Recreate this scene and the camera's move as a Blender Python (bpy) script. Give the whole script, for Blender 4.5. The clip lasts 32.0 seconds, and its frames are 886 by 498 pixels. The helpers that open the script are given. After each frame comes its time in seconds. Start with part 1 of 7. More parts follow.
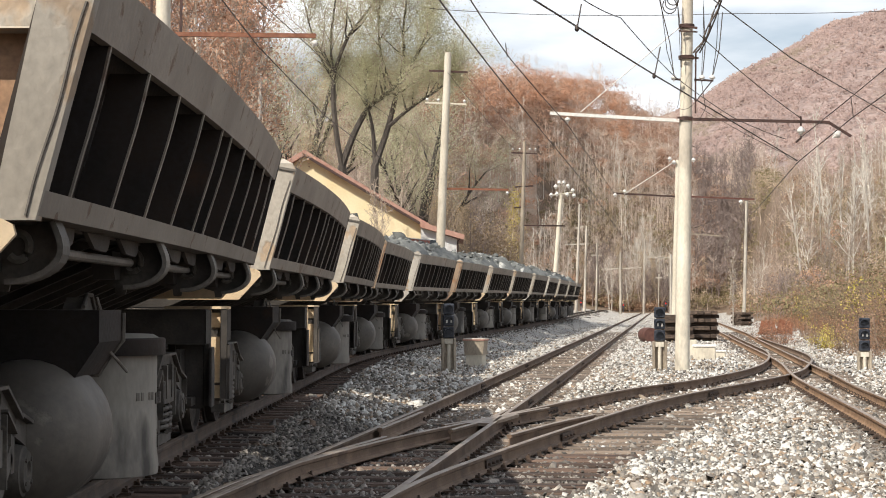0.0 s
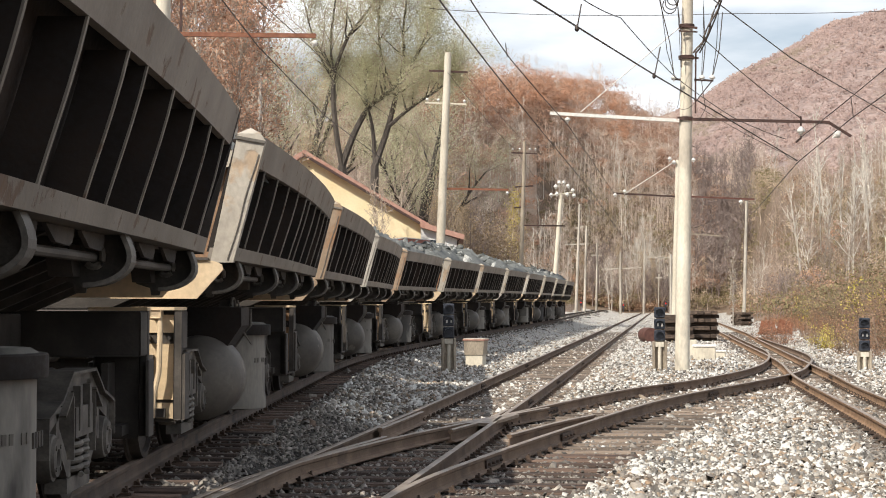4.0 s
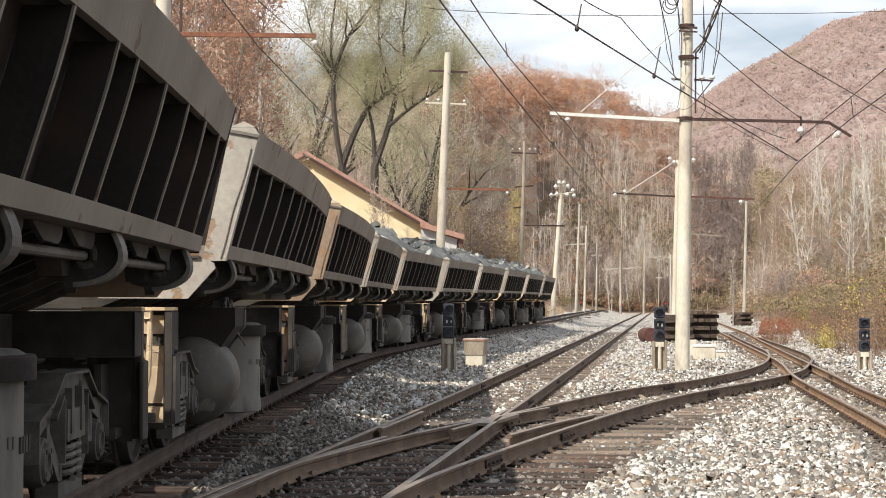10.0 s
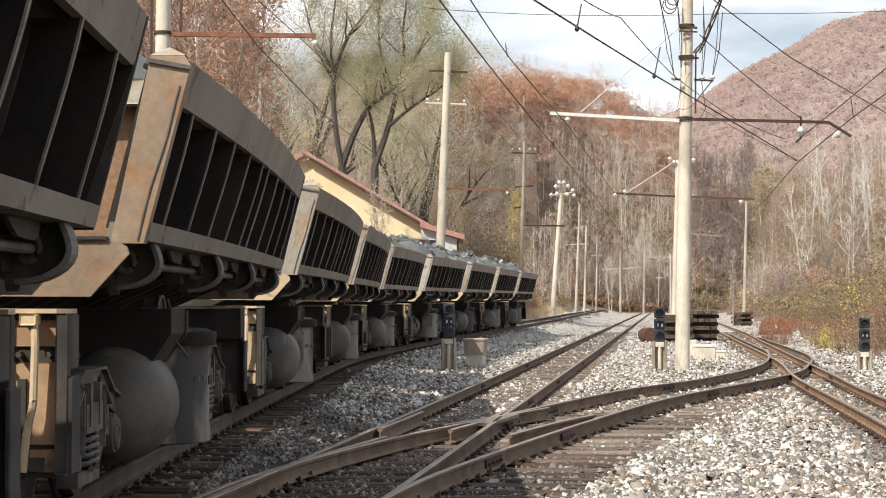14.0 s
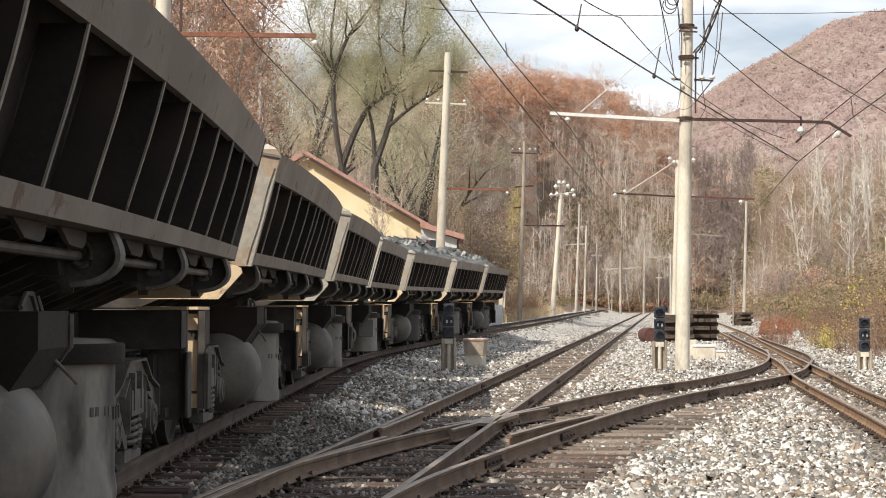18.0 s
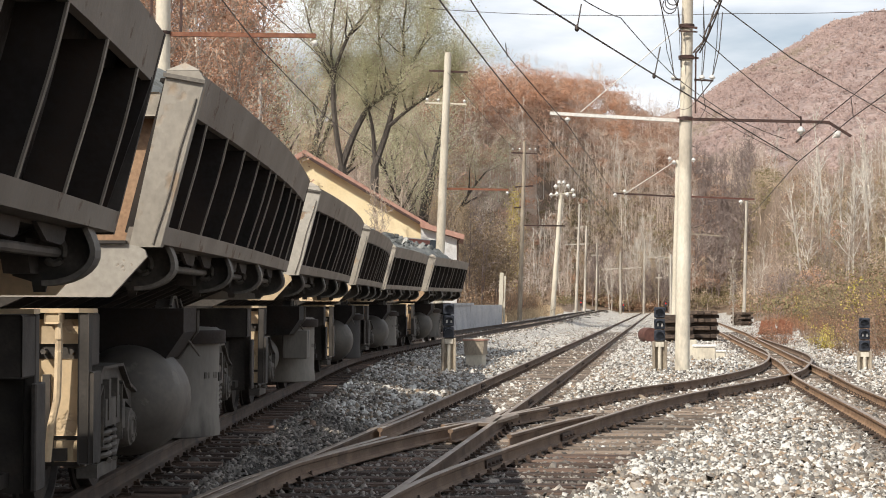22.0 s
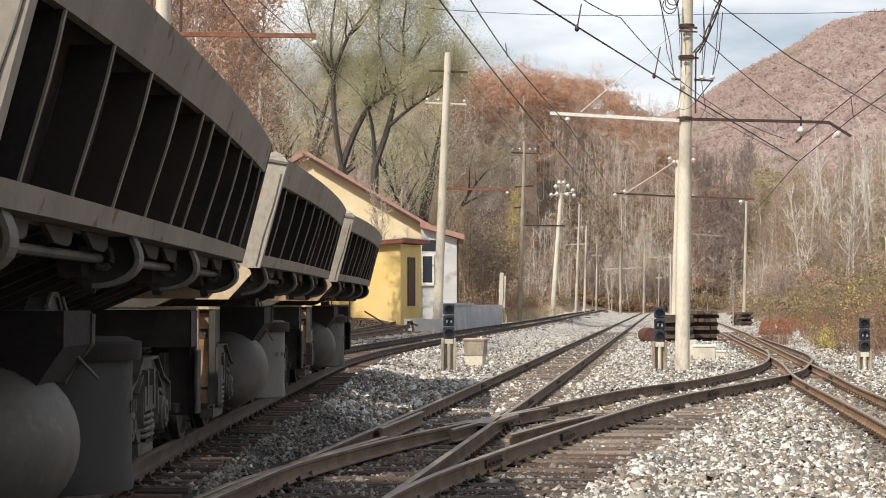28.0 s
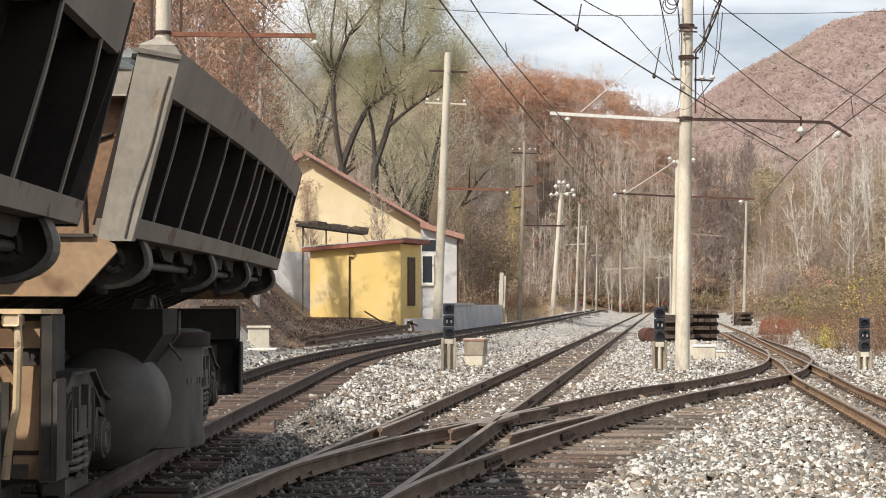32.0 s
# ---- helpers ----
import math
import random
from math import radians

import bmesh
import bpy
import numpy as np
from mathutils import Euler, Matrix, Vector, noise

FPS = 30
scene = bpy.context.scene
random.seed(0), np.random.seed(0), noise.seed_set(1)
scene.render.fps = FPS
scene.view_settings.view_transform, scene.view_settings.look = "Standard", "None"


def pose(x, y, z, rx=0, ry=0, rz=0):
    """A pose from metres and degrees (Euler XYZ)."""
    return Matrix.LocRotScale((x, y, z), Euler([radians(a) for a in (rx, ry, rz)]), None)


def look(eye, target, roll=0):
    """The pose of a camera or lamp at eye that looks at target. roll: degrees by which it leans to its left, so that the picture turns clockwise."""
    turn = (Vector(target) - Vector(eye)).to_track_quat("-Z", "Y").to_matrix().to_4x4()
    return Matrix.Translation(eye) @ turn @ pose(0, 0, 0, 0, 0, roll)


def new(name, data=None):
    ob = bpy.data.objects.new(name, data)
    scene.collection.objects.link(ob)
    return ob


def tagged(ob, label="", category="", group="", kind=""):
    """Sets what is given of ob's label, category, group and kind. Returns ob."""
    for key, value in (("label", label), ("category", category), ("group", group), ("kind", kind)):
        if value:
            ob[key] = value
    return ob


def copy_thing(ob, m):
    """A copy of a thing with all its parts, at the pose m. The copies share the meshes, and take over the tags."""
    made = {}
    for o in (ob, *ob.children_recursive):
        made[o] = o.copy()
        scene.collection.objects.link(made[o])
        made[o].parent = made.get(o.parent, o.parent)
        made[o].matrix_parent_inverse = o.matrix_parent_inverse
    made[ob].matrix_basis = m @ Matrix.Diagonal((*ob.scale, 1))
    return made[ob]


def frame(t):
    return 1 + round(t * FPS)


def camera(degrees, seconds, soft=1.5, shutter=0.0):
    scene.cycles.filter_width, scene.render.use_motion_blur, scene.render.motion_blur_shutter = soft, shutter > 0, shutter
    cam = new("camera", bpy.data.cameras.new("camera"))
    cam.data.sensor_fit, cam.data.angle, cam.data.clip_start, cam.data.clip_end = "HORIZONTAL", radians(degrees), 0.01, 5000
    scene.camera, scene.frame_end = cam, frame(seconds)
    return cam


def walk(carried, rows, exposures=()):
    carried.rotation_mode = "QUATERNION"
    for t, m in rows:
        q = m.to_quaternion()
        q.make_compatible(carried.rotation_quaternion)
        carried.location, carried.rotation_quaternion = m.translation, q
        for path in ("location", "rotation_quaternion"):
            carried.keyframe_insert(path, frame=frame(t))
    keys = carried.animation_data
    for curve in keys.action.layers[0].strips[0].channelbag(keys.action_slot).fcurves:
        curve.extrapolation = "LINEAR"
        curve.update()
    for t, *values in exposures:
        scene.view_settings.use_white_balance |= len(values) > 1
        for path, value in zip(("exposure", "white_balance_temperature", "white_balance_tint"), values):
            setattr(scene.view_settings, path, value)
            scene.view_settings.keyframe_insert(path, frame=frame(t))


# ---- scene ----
EYE_Z = 1.715                       # rail head of the middle track is z = 0
cam = camera(27.66, 32.0, soft=1.0)
EYE = look((0, 0, EYE_Z), (0, 100, EYE_Z + 3.0), 0)
walk(cam, [(0, EYE), (32, EYE)], exposures=[(0, 0.18), (13, 0.17), (19, 0.13), (24, 0.05), (32, -0.02)])

# ---------------------------------------------------------------- light
SUN_AZ, SUN_EL = radians(221), radians(43.5)     # compass from +y, clockwise: behind the camera, to its left
world = bpy.data.worlds.new("sky")
scene.world = world
world.use_nodes = True
wn, wl = world.node_tree.nodes, world.node_tree.links
sky = wn.new("ShaderNodeTexSky")
sky.sky_type = "NISHITA"
sky.sun_disc = False
sky.sun_elevation, sky.sun_rotation = SUN_EL, SUN_AZ
sky.air_density, sky.dust_density = 1.0, 2.0
wc = wn.new("ShaderNodeTexCoord")
wmap = wn.new("ShaderNodeMapping")
wmap.inputs["Scale"].default_value = (2.2, 2.2, 9.0)
cloud = wn.new("ShaderNodeTexNoise")
cloud.inputs["Scale"].default_value, cloud.inputs["Detail"].default_value = 2.2, 6.0
ramp = wn.new("ShaderNodeValToRGB")
ramp.color_ramp.elements[0].position, ramp.color_ramp.elements[1].position = 0.36, 0.62
wmix = wn.new("ShaderNodeMix")
wmix.data_type = "RGBA"
wmix.inputs["B"].default_value = (10.0, 10.3, 10.8, 1)
wl.new(wc.outputs["Generated"], wmap.inputs["Vector"])
wl.new(wmap.outputs["Vector"], cloud.inputs["Vector"])
wl.new(cloud.outputs["Fac"], ramp.inputs["Fac"])
wl.new(ramp.outputs["Color"], wmix.inputs["Factor"])
wl.new(sky.outputs["Color"], wmix.inputs["A"])
wl.new(wmix.outputs["Result"], wn["Background"].inputs["Color"])
wn["Background"].inputs["Strength"].default_value = 0.1

sun_lamp = bpy.data.lights.new("sun", "SUN")
sun_lamp.energy, sun_lamp.angle, sun_lamp.color = 4.6, radians(0.55), (1.0, 0.93, 0.82)
sun = new("sun", sun_lamp)
to_sun = Vector((math.sin(SUN_AZ) * math.cos(SUN_EL), math.cos(SUN_AZ) * math.cos(SUN_EL), math.sin(SUN_EL)))
sun.matrix_world = look(to_sun * 50, (0, 0, 0))


# ---------------------------------------------------------------- materials
def mat(name, c1, c2, scale=6.0, fine=60.0, rough=0.8, metal=0.0, bump=0.25, dist=0.01, stain=None, stain_scale=1.5, stain_at=0.58, rnd=0.15, island=0.0, stretch=(1, 1, 1), sheen=0.5, thin=0.0, grain=1.0, edge=0.1, flake=0.0, tones=()):
    """Two-scale noise colour, optional stains of a third colour, grain relief, and a shift from thing to thing."""
    m = bpy.data.materials.new(name)
    m.use_nodes = True
    n, l = m.node_tree.nodes, m.node_tree.links
    b = n["Principled BSDF"]
    b.inputs["Metallic"].default_value = metal
    b.inputs["Specular IOR Level"].default_value = sheen
    tc = n.new("ShaderNodeTexCoord")
    mp = n.new("ShaderNodeMapping")
    mp.inputs["Scale"].default_value = stretch
    l.new(tc.outputs["Object"], mp.inputs["Vector"])
    oi = n.new("ShaderNodeObjectInfo")
    shift = n.new("ShaderNodeVectorMath")
    shift.operation = "MULTIPLY_ADD"
    comb = n.new("ShaderNodeCombineXYZ")
    for k in ("X", "Y", "Z"):
        l.new(oi.outputs["Random"], comb.inputs[k])
    l.new(comb.outputs["Vector"], shift.inputs[0])
    shift.inputs[1].default_value = (37, 53, 71)
    l.new(mp.outputs["Vector"], shift.inputs[2])

    def noise_node(s, detail=4.0):
        t = n.new("ShaderNodeTexNoise")
        t.inputs["Scale"].default_value, t.inputs["Detail"].default_value = s, detail
        l.new(shift.outputs["Vector"], t.inputs["Vector"])
        return t.outputs["Fac"]

    def rng(src, a, z, lo, hi):
        r = n.new("ShaderNodeMapRange")
        for i, v in enumerate((a, z, lo, hi)):
            r.inputs[i + 1].default_value = v
        l.new(src, r.inputs[0])
        return r.outputs[0]

    def mix(fac, a, z, kind="MIX"):
        x = n.new("ShaderNodeMix")
        x.data_type, x.blend_type = "RGBA", kind
        for key, v in (("Factor", fac), ("A", a), ("B", z)):
            if isinstance(v, (int, float)):
                x.inputs[key].default_value = v
            elif isinstance(v, tuple):
                x.inputs[key].default_value = (*v, 1)
            else:
                l.new(v, x.inputs[key])
        return x.outputs["Result"]

    big, small = noise_node(scale), noise_node(fine, 6.0)
    col = mix(rng(big, 0.35, 0.65, 0, 1), c1, c2)
    patch = None
    if stain:
        patch = rng(noise_node(stain_scale, 7.0), stain_at, stain_at + edge, 0, 1)
        col = mix(rng(patch, 0, 1, 0, 0.85), col, stain)
    if tones:                                  # single pieces of other stone, picked by chance
        rp = n.new("ShaderNodeValToRGB")
        rp.color_ramp.interpolation = "CONSTANT"
        for i, (at, c) in enumerate(tones):
            el = rp.color_ramp.elements[i] if i < 2 else rp.color_ramp.elements.new(at)
            el.position, el.color = at, (*c, 1)
        l.new(n.new("ShaderNodeNewGeometry").outputs["Random Per Island"], rp.inputs[0])
        col = mix(0.7, col, rp.outputs[0])
    g = n.new("ShaderNodeCombineColor")
    v = rng(small, 0.3, 0.7, 1 - 0.28 * grain, 1 + 0.18 * grain)
    for k in range(3):
        l.new(v, g.inputs[k])
    col = mix(1.0, col, g.outputs[0], "MULTIPLY")
    if rnd or island:
        src = oi.outputs["Random"]
        if island:
            src = n.new("ShaderNodeNewGeometry").outputs["Random Per Island"]
        amt = island or rnd
        g2 = n.new("ShaderNodeCombineColor")
        v2 = rng(src, 0, 1, 1 - amt, 1 + amt)
        for k in range(3):
            l.new(v2, g2.inputs[k])
        col = mix(1.0, col, g2.outputs[0], "MULTIPLY")
    l.new(col, b.inputs["Base Color"])
    l.new(rng(small, 0.3, 0.7, max(0.05, rough - 0.12), min(1, rough + 0.1)), b.inputs["Roughness"])
    if bump:
        bp = n.new("ShaderNodeBump")
        bp.inputs["Strength"].default_value, bp.inputs["Distance"].default_value = bump, dist
        l.new(small, bp.inputs["Height"])
        if flake and patch:                    # paint and dust flaking off at the edge of the stains
            b2 = n.new("ShaderNodeBump")
            b2.inputs["Strength"].default_value, b2.inputs["Distance"].default_value = 1.0, -flake
            l.new(patch, b2.inputs["Height"])
            l.new(b2.outputs["Normal"], bp.inputs["Normal"])
        l.new(bp.outputs["Normal"], b.inputs["Normal"])
    if thin:                                   # leaves let light through
        tr = n.new("ShaderNodeBsdfTranslucent")
        l.new(col, tr.inputs["Color"])
        ms = n.new("ShaderNodeMixShader")
        ms.inputs[0].default_value = thin
        l.new(b.outputs[0], ms.inputs[1])
        l.new(tr.outputs[0], ms.inputs[2])
        l.new(ms.outputs[0], n["Material Output"].inputs["Surface"])
    return m


M = dict(
    dust=mat("dust_whitened_steel", (0.57, 0.43, 0.265), (0.66, 0.52, 0.35), 1.5, 22, 0.8, stain=(0.45, 0.34, 0.225), stain_scale=3.2, stain_at=0.6, rnd=0.16, grain=0.4, bump=0.25, edge=0.03, flake=0.006),
    body=mat("grey_wagon_paint", (0.20, 0.172, 0.142), (0.28, 0.245, 0.205), 1.4, 20, 0.65, stain=(0.13, 0.075, 0.045), stain_scale=4, stain_at=0.62, rnd=0.16, grain=0.7, bump=0.3, edge=0.05, flake=0.004),
    # dark rust and soot; shade of the side recesses is in this near-black too
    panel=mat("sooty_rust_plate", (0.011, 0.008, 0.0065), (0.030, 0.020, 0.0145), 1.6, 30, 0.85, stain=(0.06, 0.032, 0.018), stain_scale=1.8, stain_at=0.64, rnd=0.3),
    endplate=mat("dusty_beige_plate", (0.325, 0.29, 0.24), (0.40, 0.362, 0.305), 1.0, 18, 0.75, stain=(0.36, 0.26, 0.17), stain_scale=2.6, stain_at=0.58, rnd=0.22, grain=0.6, bump=0.5, stretch=(1.2, 1.2, 0.9), edge=0.06, flake=0.004),
    rustface=mat("rusting_cream_plate", (0.32, 0.20, 0.11), (0.45, 0.305, 0.185), 1.6, 22, 0.8, stain=(0.16, 0.085, 0.045), stain_scale=2.6, stain_at=0.5, rnd=0.15, grain=0.5, bump=0.3, edge=0.12, flake=0.004),
    rustwall=mat("rusty_end_wall", (0.235, 0.13, 0.074), (0.34, 0.215, 0.13), 0.9, 30, 0.85, stain=(0.13, 0.065, 0.036), stain_scale=1.1, stain_at=0.5, edge=0.2, rnd=0.2),
    under=mat("sooty_underframe", (0.034, 0.029, 0.025), (0.08, 0.069, 0.059), 3.0, 40, 0.8, stain=(0.105, 0.086, 0.068), stain_scale=3, stain_at=0.64, rnd=0.25),
    tank=mat("dusty_grey_cylinder", (0.17, 0.156, 0.134), (0.26, 0.238, 0.205), 1.3, 22, 0.7, stain=(0.02, 0.0175, 0.016), stain_scale=1.3, stain_at=0.52, rnd=0.4, grain=0.5, bump=0.15, stretch=(1.5, 1.5, 0.5), edge=0.10, flake=0.001),
    sootytank=mat("sooty_cylinder", (0.03, 0.027, 0.025), (0.055, 0.05, 0.045), 1.3, 22, 0.7, stain=(0.15, 0.135, 0.115), stain_scale=1.1, stain_at=0.62, rnd=0.2, grain=0.5, bump=0.15, stretch=(1.2, 1.2, 0.6), edge=0.15),
    wheel=mat("dark_wheel_steel", (0.035, 0.03, 0.027), (0.075, 0.064, 0.055), 6, 50, 0.6, 0.3, rnd=0.15),
    dustgrey=mat("pale_grey_plate", (0.36, 0.33, 0.285), (0.44, 0.405, 0.35), 1.5, 22, 0.75, stain=(0.30, 0.20, 0.12), stain_scale=3.2, stain_at=0.62, rnd=0.1, grain=0.5, bump=0.25, edge=0.03, flake=0.005),
    reservoir=mat("sooty_reservoir_paint", (0.085, 0.075, 0.065), (0.17, 0.152, 0.128), 1.6, 22, 0.65, stain=(0.20, 0.18, 0.15), stain_scale=3.5, stain_at=0.64, rnd=0.2, grain=0.6, bump=0.2, edge=0.05, flake=0.002),
    bogie=mat("dusty_cast_bogie", (0.068, 0.06, 0.051), (0.15, 0.133, 0.113), 4.0, 40, 0.75, stain=(0.18, 0.155, 0.125), stain_scale=5, stain_at=0.6, rnd=0.2),
    farpole=mat("weathered_line_pole", (0.36, 0.33, 0.28), (0.48, 0.44, 0.38), 0.6, 8, 0.9, rnd=0.15, stretch=(1, 1, 0.3), stain=(0.2, 0.18, 0.155), stain_scale=0.7, stain_at=0.55),
    greypole=mat("grey_weathered_pole", (0.26, 0.215, 0.165), (0.39, 0.335, 0.26), 2.5, 30, 0.9, rnd=0.1, stretch=(1, 1, 0.4)),
    railrust=mat("orange_rusty_rail", (0.175, 0.103, 0.058), (0.265, 0.168, 0.098), 4, 50, 0.85, stain=(0.12, 0.075, 0.045), rnd=0.12),
    plate=mat("dusty_cast_plate", (0.055, 0.048, 0.041), (0.115, 0.101, 0.085), 3.5, 40, 0.8, stain=(0.15, 0.13, 0.105), stain_scale=4, stain_at=0.6, rnd=0.25),
    endrust=mat("rust_stained_plate", (0.26, 0.185, 0.125), (0.36, 0.275, 0.195), 1.0, 18, 0.75, stain=(0.30, 0.16, 0.08), stain_scale=2.2, stain_at=0.52, rnd=0.15, grain=0.6, bump=0.5, edge=0.10, flake=0.004),
    strap=mat("dusty_bent_strap", (0.11, 0.098, 0.083), (0.19, 0.17, 0.145), 3.0, 40, 0.75, rnd=0.2),
    dirtyrail=mat("oily_rail_web", (0.062, 0.044, 0.033), (0.115, 0.081, 0.06), 2.5, 40, 0.8, stain=(0.03, 0.023, 0.02), rnd=0.1),
    dirtysleeper=mat("oily_timber", (0.06, 0.039, 0.030), (0.145, 0.095, 0.07), 2.2, 22, 0.95, stain=(0.022, 0.018, 0.016), stain_scale=1.2, stain_at=0.56, rnd=0.45, stretch=(0.5, 9, 9), bump=0.6, dist=0.02, grain=1.4),
    rail=mat("rusty_rail_web", (0.135, 0.086, 0.055), (0.21, 0.142, 0.095), 2.5, 40, 0.85, stain=(0.10, 0.066, 0.045), rnd=0.12),
    spike=mat("dark_rust_spikes", (0.045, 0.030, 0.022), (0.085, 0.055, 0.038), 8, 60, 0.85, rnd=0.3),
    railtop=mat("dull_rail_head", (0.24, 0.185, 0.14), (0.36, 0.29, 0.23), 3, 50, 0.5, 0.35, bump=0.08, rnd=0.1),
    sleeper=mat("weathered_timber", (0.115, 0.085, 0.064), (0.25, 0.195, 0.15), 2.2, 22, 0.95, stain=(0.055, 0.042, 0.034), stain_scale=1.2, stain_at=0.54, rnd=0.5, stretch=(0.5, 9, 9), bump=0.6, dist=0.02, grain=1.5),
    ballast=mat("pale_ballast_stone", (0.23, 0.205, 0.17), (0.50, 0.475, 0.43), 5, 30, 0.9, stain=(0.27, 0.19, 0.125), stain_scale=0.5, stain_at=0.49, island=0.0, rnd=0, tones=((0.0, (0.065, 0.056, 0.048)), (0.17, (0.27, 0.20, 0.135)), (0.28, (0.20, 0.188, 0.17)), (0.47, (0.40, 0.365, 0.315)), (0.61, (0.76, 0.745, 0.70)), (0.95, (0.34, 0.235, 0.15)))),
    dirtystone=mat("oily_dark_ballast_stone", (0.12, 0.106, 0.092), (0.29, 0.26, 0.225), 5, 30, 0.85, stain=(0.20, 0.12, 0.07), stain_scale=1.5, stain_at=0.6, island=0.55, rnd=0),
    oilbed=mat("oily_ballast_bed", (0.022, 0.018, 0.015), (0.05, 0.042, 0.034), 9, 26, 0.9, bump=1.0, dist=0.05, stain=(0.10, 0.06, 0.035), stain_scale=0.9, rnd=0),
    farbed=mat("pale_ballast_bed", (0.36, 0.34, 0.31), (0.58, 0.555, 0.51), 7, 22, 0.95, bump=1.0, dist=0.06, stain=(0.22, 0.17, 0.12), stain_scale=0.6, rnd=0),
    slope=mat("leaf_covered_slope", (0.38, 0.275, 0.20), (0.50, 0.385, 0.29), 0.15, 3, 0.95, bump=1.0, dist=0.15, stain=(0.28, 0.24, 0.14), stain_scale=0.05, rnd=0),
    trackbed=mat("brown_track_bed", (0.07, 0.052, 0.04), (0.15, 0.115, 0.088), 9, 26, 0.95, bump=1.0, dist=0.05, stain=(0.26, 0.235, 0.20), stain_scale=6, stain_at=0.62, rnd=0),
    banktwig=mat("brown_thicket_twigs", (0.27, 0.205, 0.16), (0.42, 0.335, 0.275), 0.1, 2, 0.95, island=0.3, rnd=0, bump=0),
    russetleaf=mat("dull_russet_scrub_leaves", (0.29, 0.145, 0.088), (0.46, 0.25, 0.155), 1.0, 9, 0.9, island=0.5, rnd=0, bump=0, thin=0.3),
    olivescrub=mat("olive_brown_scrub_leaves", (0.20, 0.17, 0.085), (0.31, 0.26, 0.14), 1.0, 9, 0.9, island=0.45, rnd=0, bump=0, thin=0.35),
    brownscrub=mat("grey_brown_scrub_leaves", (0.245, 0.148, 0.095), (0.39, 0.255, 0.17), 1.0, 9, 0.9, island=0.45, rnd=0, bump=0, thin=0.35),
    oldtimber=mat("tarred_old_timber", (0.05, 0.036, 0.028), (0.13, 0.092, 0.068), 3, 40, 0.9, rnd=0.4, stretch=(1, 6, 6)),
    litterleaf=mat("brown_fallen_leaves", (0.15, 0.085, 0.055), (0.27, 0.16, 0.105), 1.0, 9, 0.9, island=0.5, rnd=0, bump=0),
    darktwig=mat("dark_scrub_stems", (0.15, 0.11, 0.085), (0.26, 0.20, 0.155), 2, 20, 0.95, rnd=0.25, bump=0),
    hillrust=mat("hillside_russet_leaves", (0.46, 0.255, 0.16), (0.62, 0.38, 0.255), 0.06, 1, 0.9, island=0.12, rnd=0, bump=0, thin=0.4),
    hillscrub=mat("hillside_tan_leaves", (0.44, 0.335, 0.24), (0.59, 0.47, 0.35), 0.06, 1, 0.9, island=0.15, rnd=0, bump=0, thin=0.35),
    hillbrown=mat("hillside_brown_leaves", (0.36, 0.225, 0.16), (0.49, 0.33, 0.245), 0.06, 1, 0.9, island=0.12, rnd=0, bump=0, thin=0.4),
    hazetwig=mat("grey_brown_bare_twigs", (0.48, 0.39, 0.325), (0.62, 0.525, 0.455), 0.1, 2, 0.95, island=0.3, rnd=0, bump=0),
    duskytwig=mat("dusky_bare_twigs", (0.20, 0.155, 0.14), (0.31, 0.25, 0.225), 0.1, 2, 0.95, island=0.25, rnd=0, bump=0),
    brushleaf=mat("dark_brown_brush_leaves", (0.22, 0.16, 0.10), (0.36, 0.27, 0.175), 0.5, 6, 0.9, island=0.4, rnd=0, bump=0, thin=0.35),
    scrubleaf=mat("brown_scrub_leaves", (0.28, 0.185, 0.115), (0.42, 0.295, 0.19), 1.0, 9, 0.9, island=0.5, rnd=0, bump=0, thin=0.3),
    # near bed: colour kept dark to give shaded gaps between the loose stones
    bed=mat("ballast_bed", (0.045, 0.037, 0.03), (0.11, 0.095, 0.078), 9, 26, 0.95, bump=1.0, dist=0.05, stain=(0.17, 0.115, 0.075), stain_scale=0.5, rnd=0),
    soil=mat("leaf_litter_ground", (0.135, 0.095, 0.066), (0.25, 0.18, 0.125), 0.8, 9, 0.95, bump=1.0, dist=0.08, stain=(0.16, 0.13, 0.06), stain_scale=0.2, rnd=0),
    ore=mat("broken_grey_ore", (0.11, 0.114, 0.109), (0.28, 0.285, 0.27), 2.5, 12, 0.9, bump=0.6, dist=0.03, rnd=0, tones=((0.0, (0.05, 0.054, 0.05)), (0.36, (0.13, 0.138, 0.13)), (0.68, (0.25, 0.258, 0.245)), (0.9, (0.52, 0.52, 0.49)))),
    concrete=mat("weathered_concrete", (0.53, 0.48, 0.385), (0.64, 0.59, 0.49), 1.6, 18, 0.85, grain=0.5, stain=(0.40, 0.355, 0.29), stain_scale=1.2, rnd=0.12, stretch=(1, 1, 0.4)),
    rustarm=mat("rust_red_steel", (0.20, 0.075, 0.04), (0.30, 0.13, 0.075), 6, 50, 0.8, rnd=0.15),
    maroonarm=mat("dark_maroon_steel", (0.085, 0.034, 0.026), (0.14, 0.06, 0.045), 6, 50, 0.8, rnd=0.1),
    darkarm=mat("dark_rust_steel", (0.04, 0.022, 0.018), (0.075, 0.038, 0.03), 6, 50, 0.75, rnd=0.1),
    white=mat("chalky_white_paint", (0.70, 0.68, 0.63), (0.80, 0.78, 0.74), 5, 40, 0.75, stain=(0.42, 0.28, 0.2), stain_scale=5, stain_at=0.62, rnd=0.05),
    black=mat("black_enamel", (0.020, 0.024, 0.035), (0.040, 0.046, 0.060), 8, 60, 0.42, rnd=0.1),
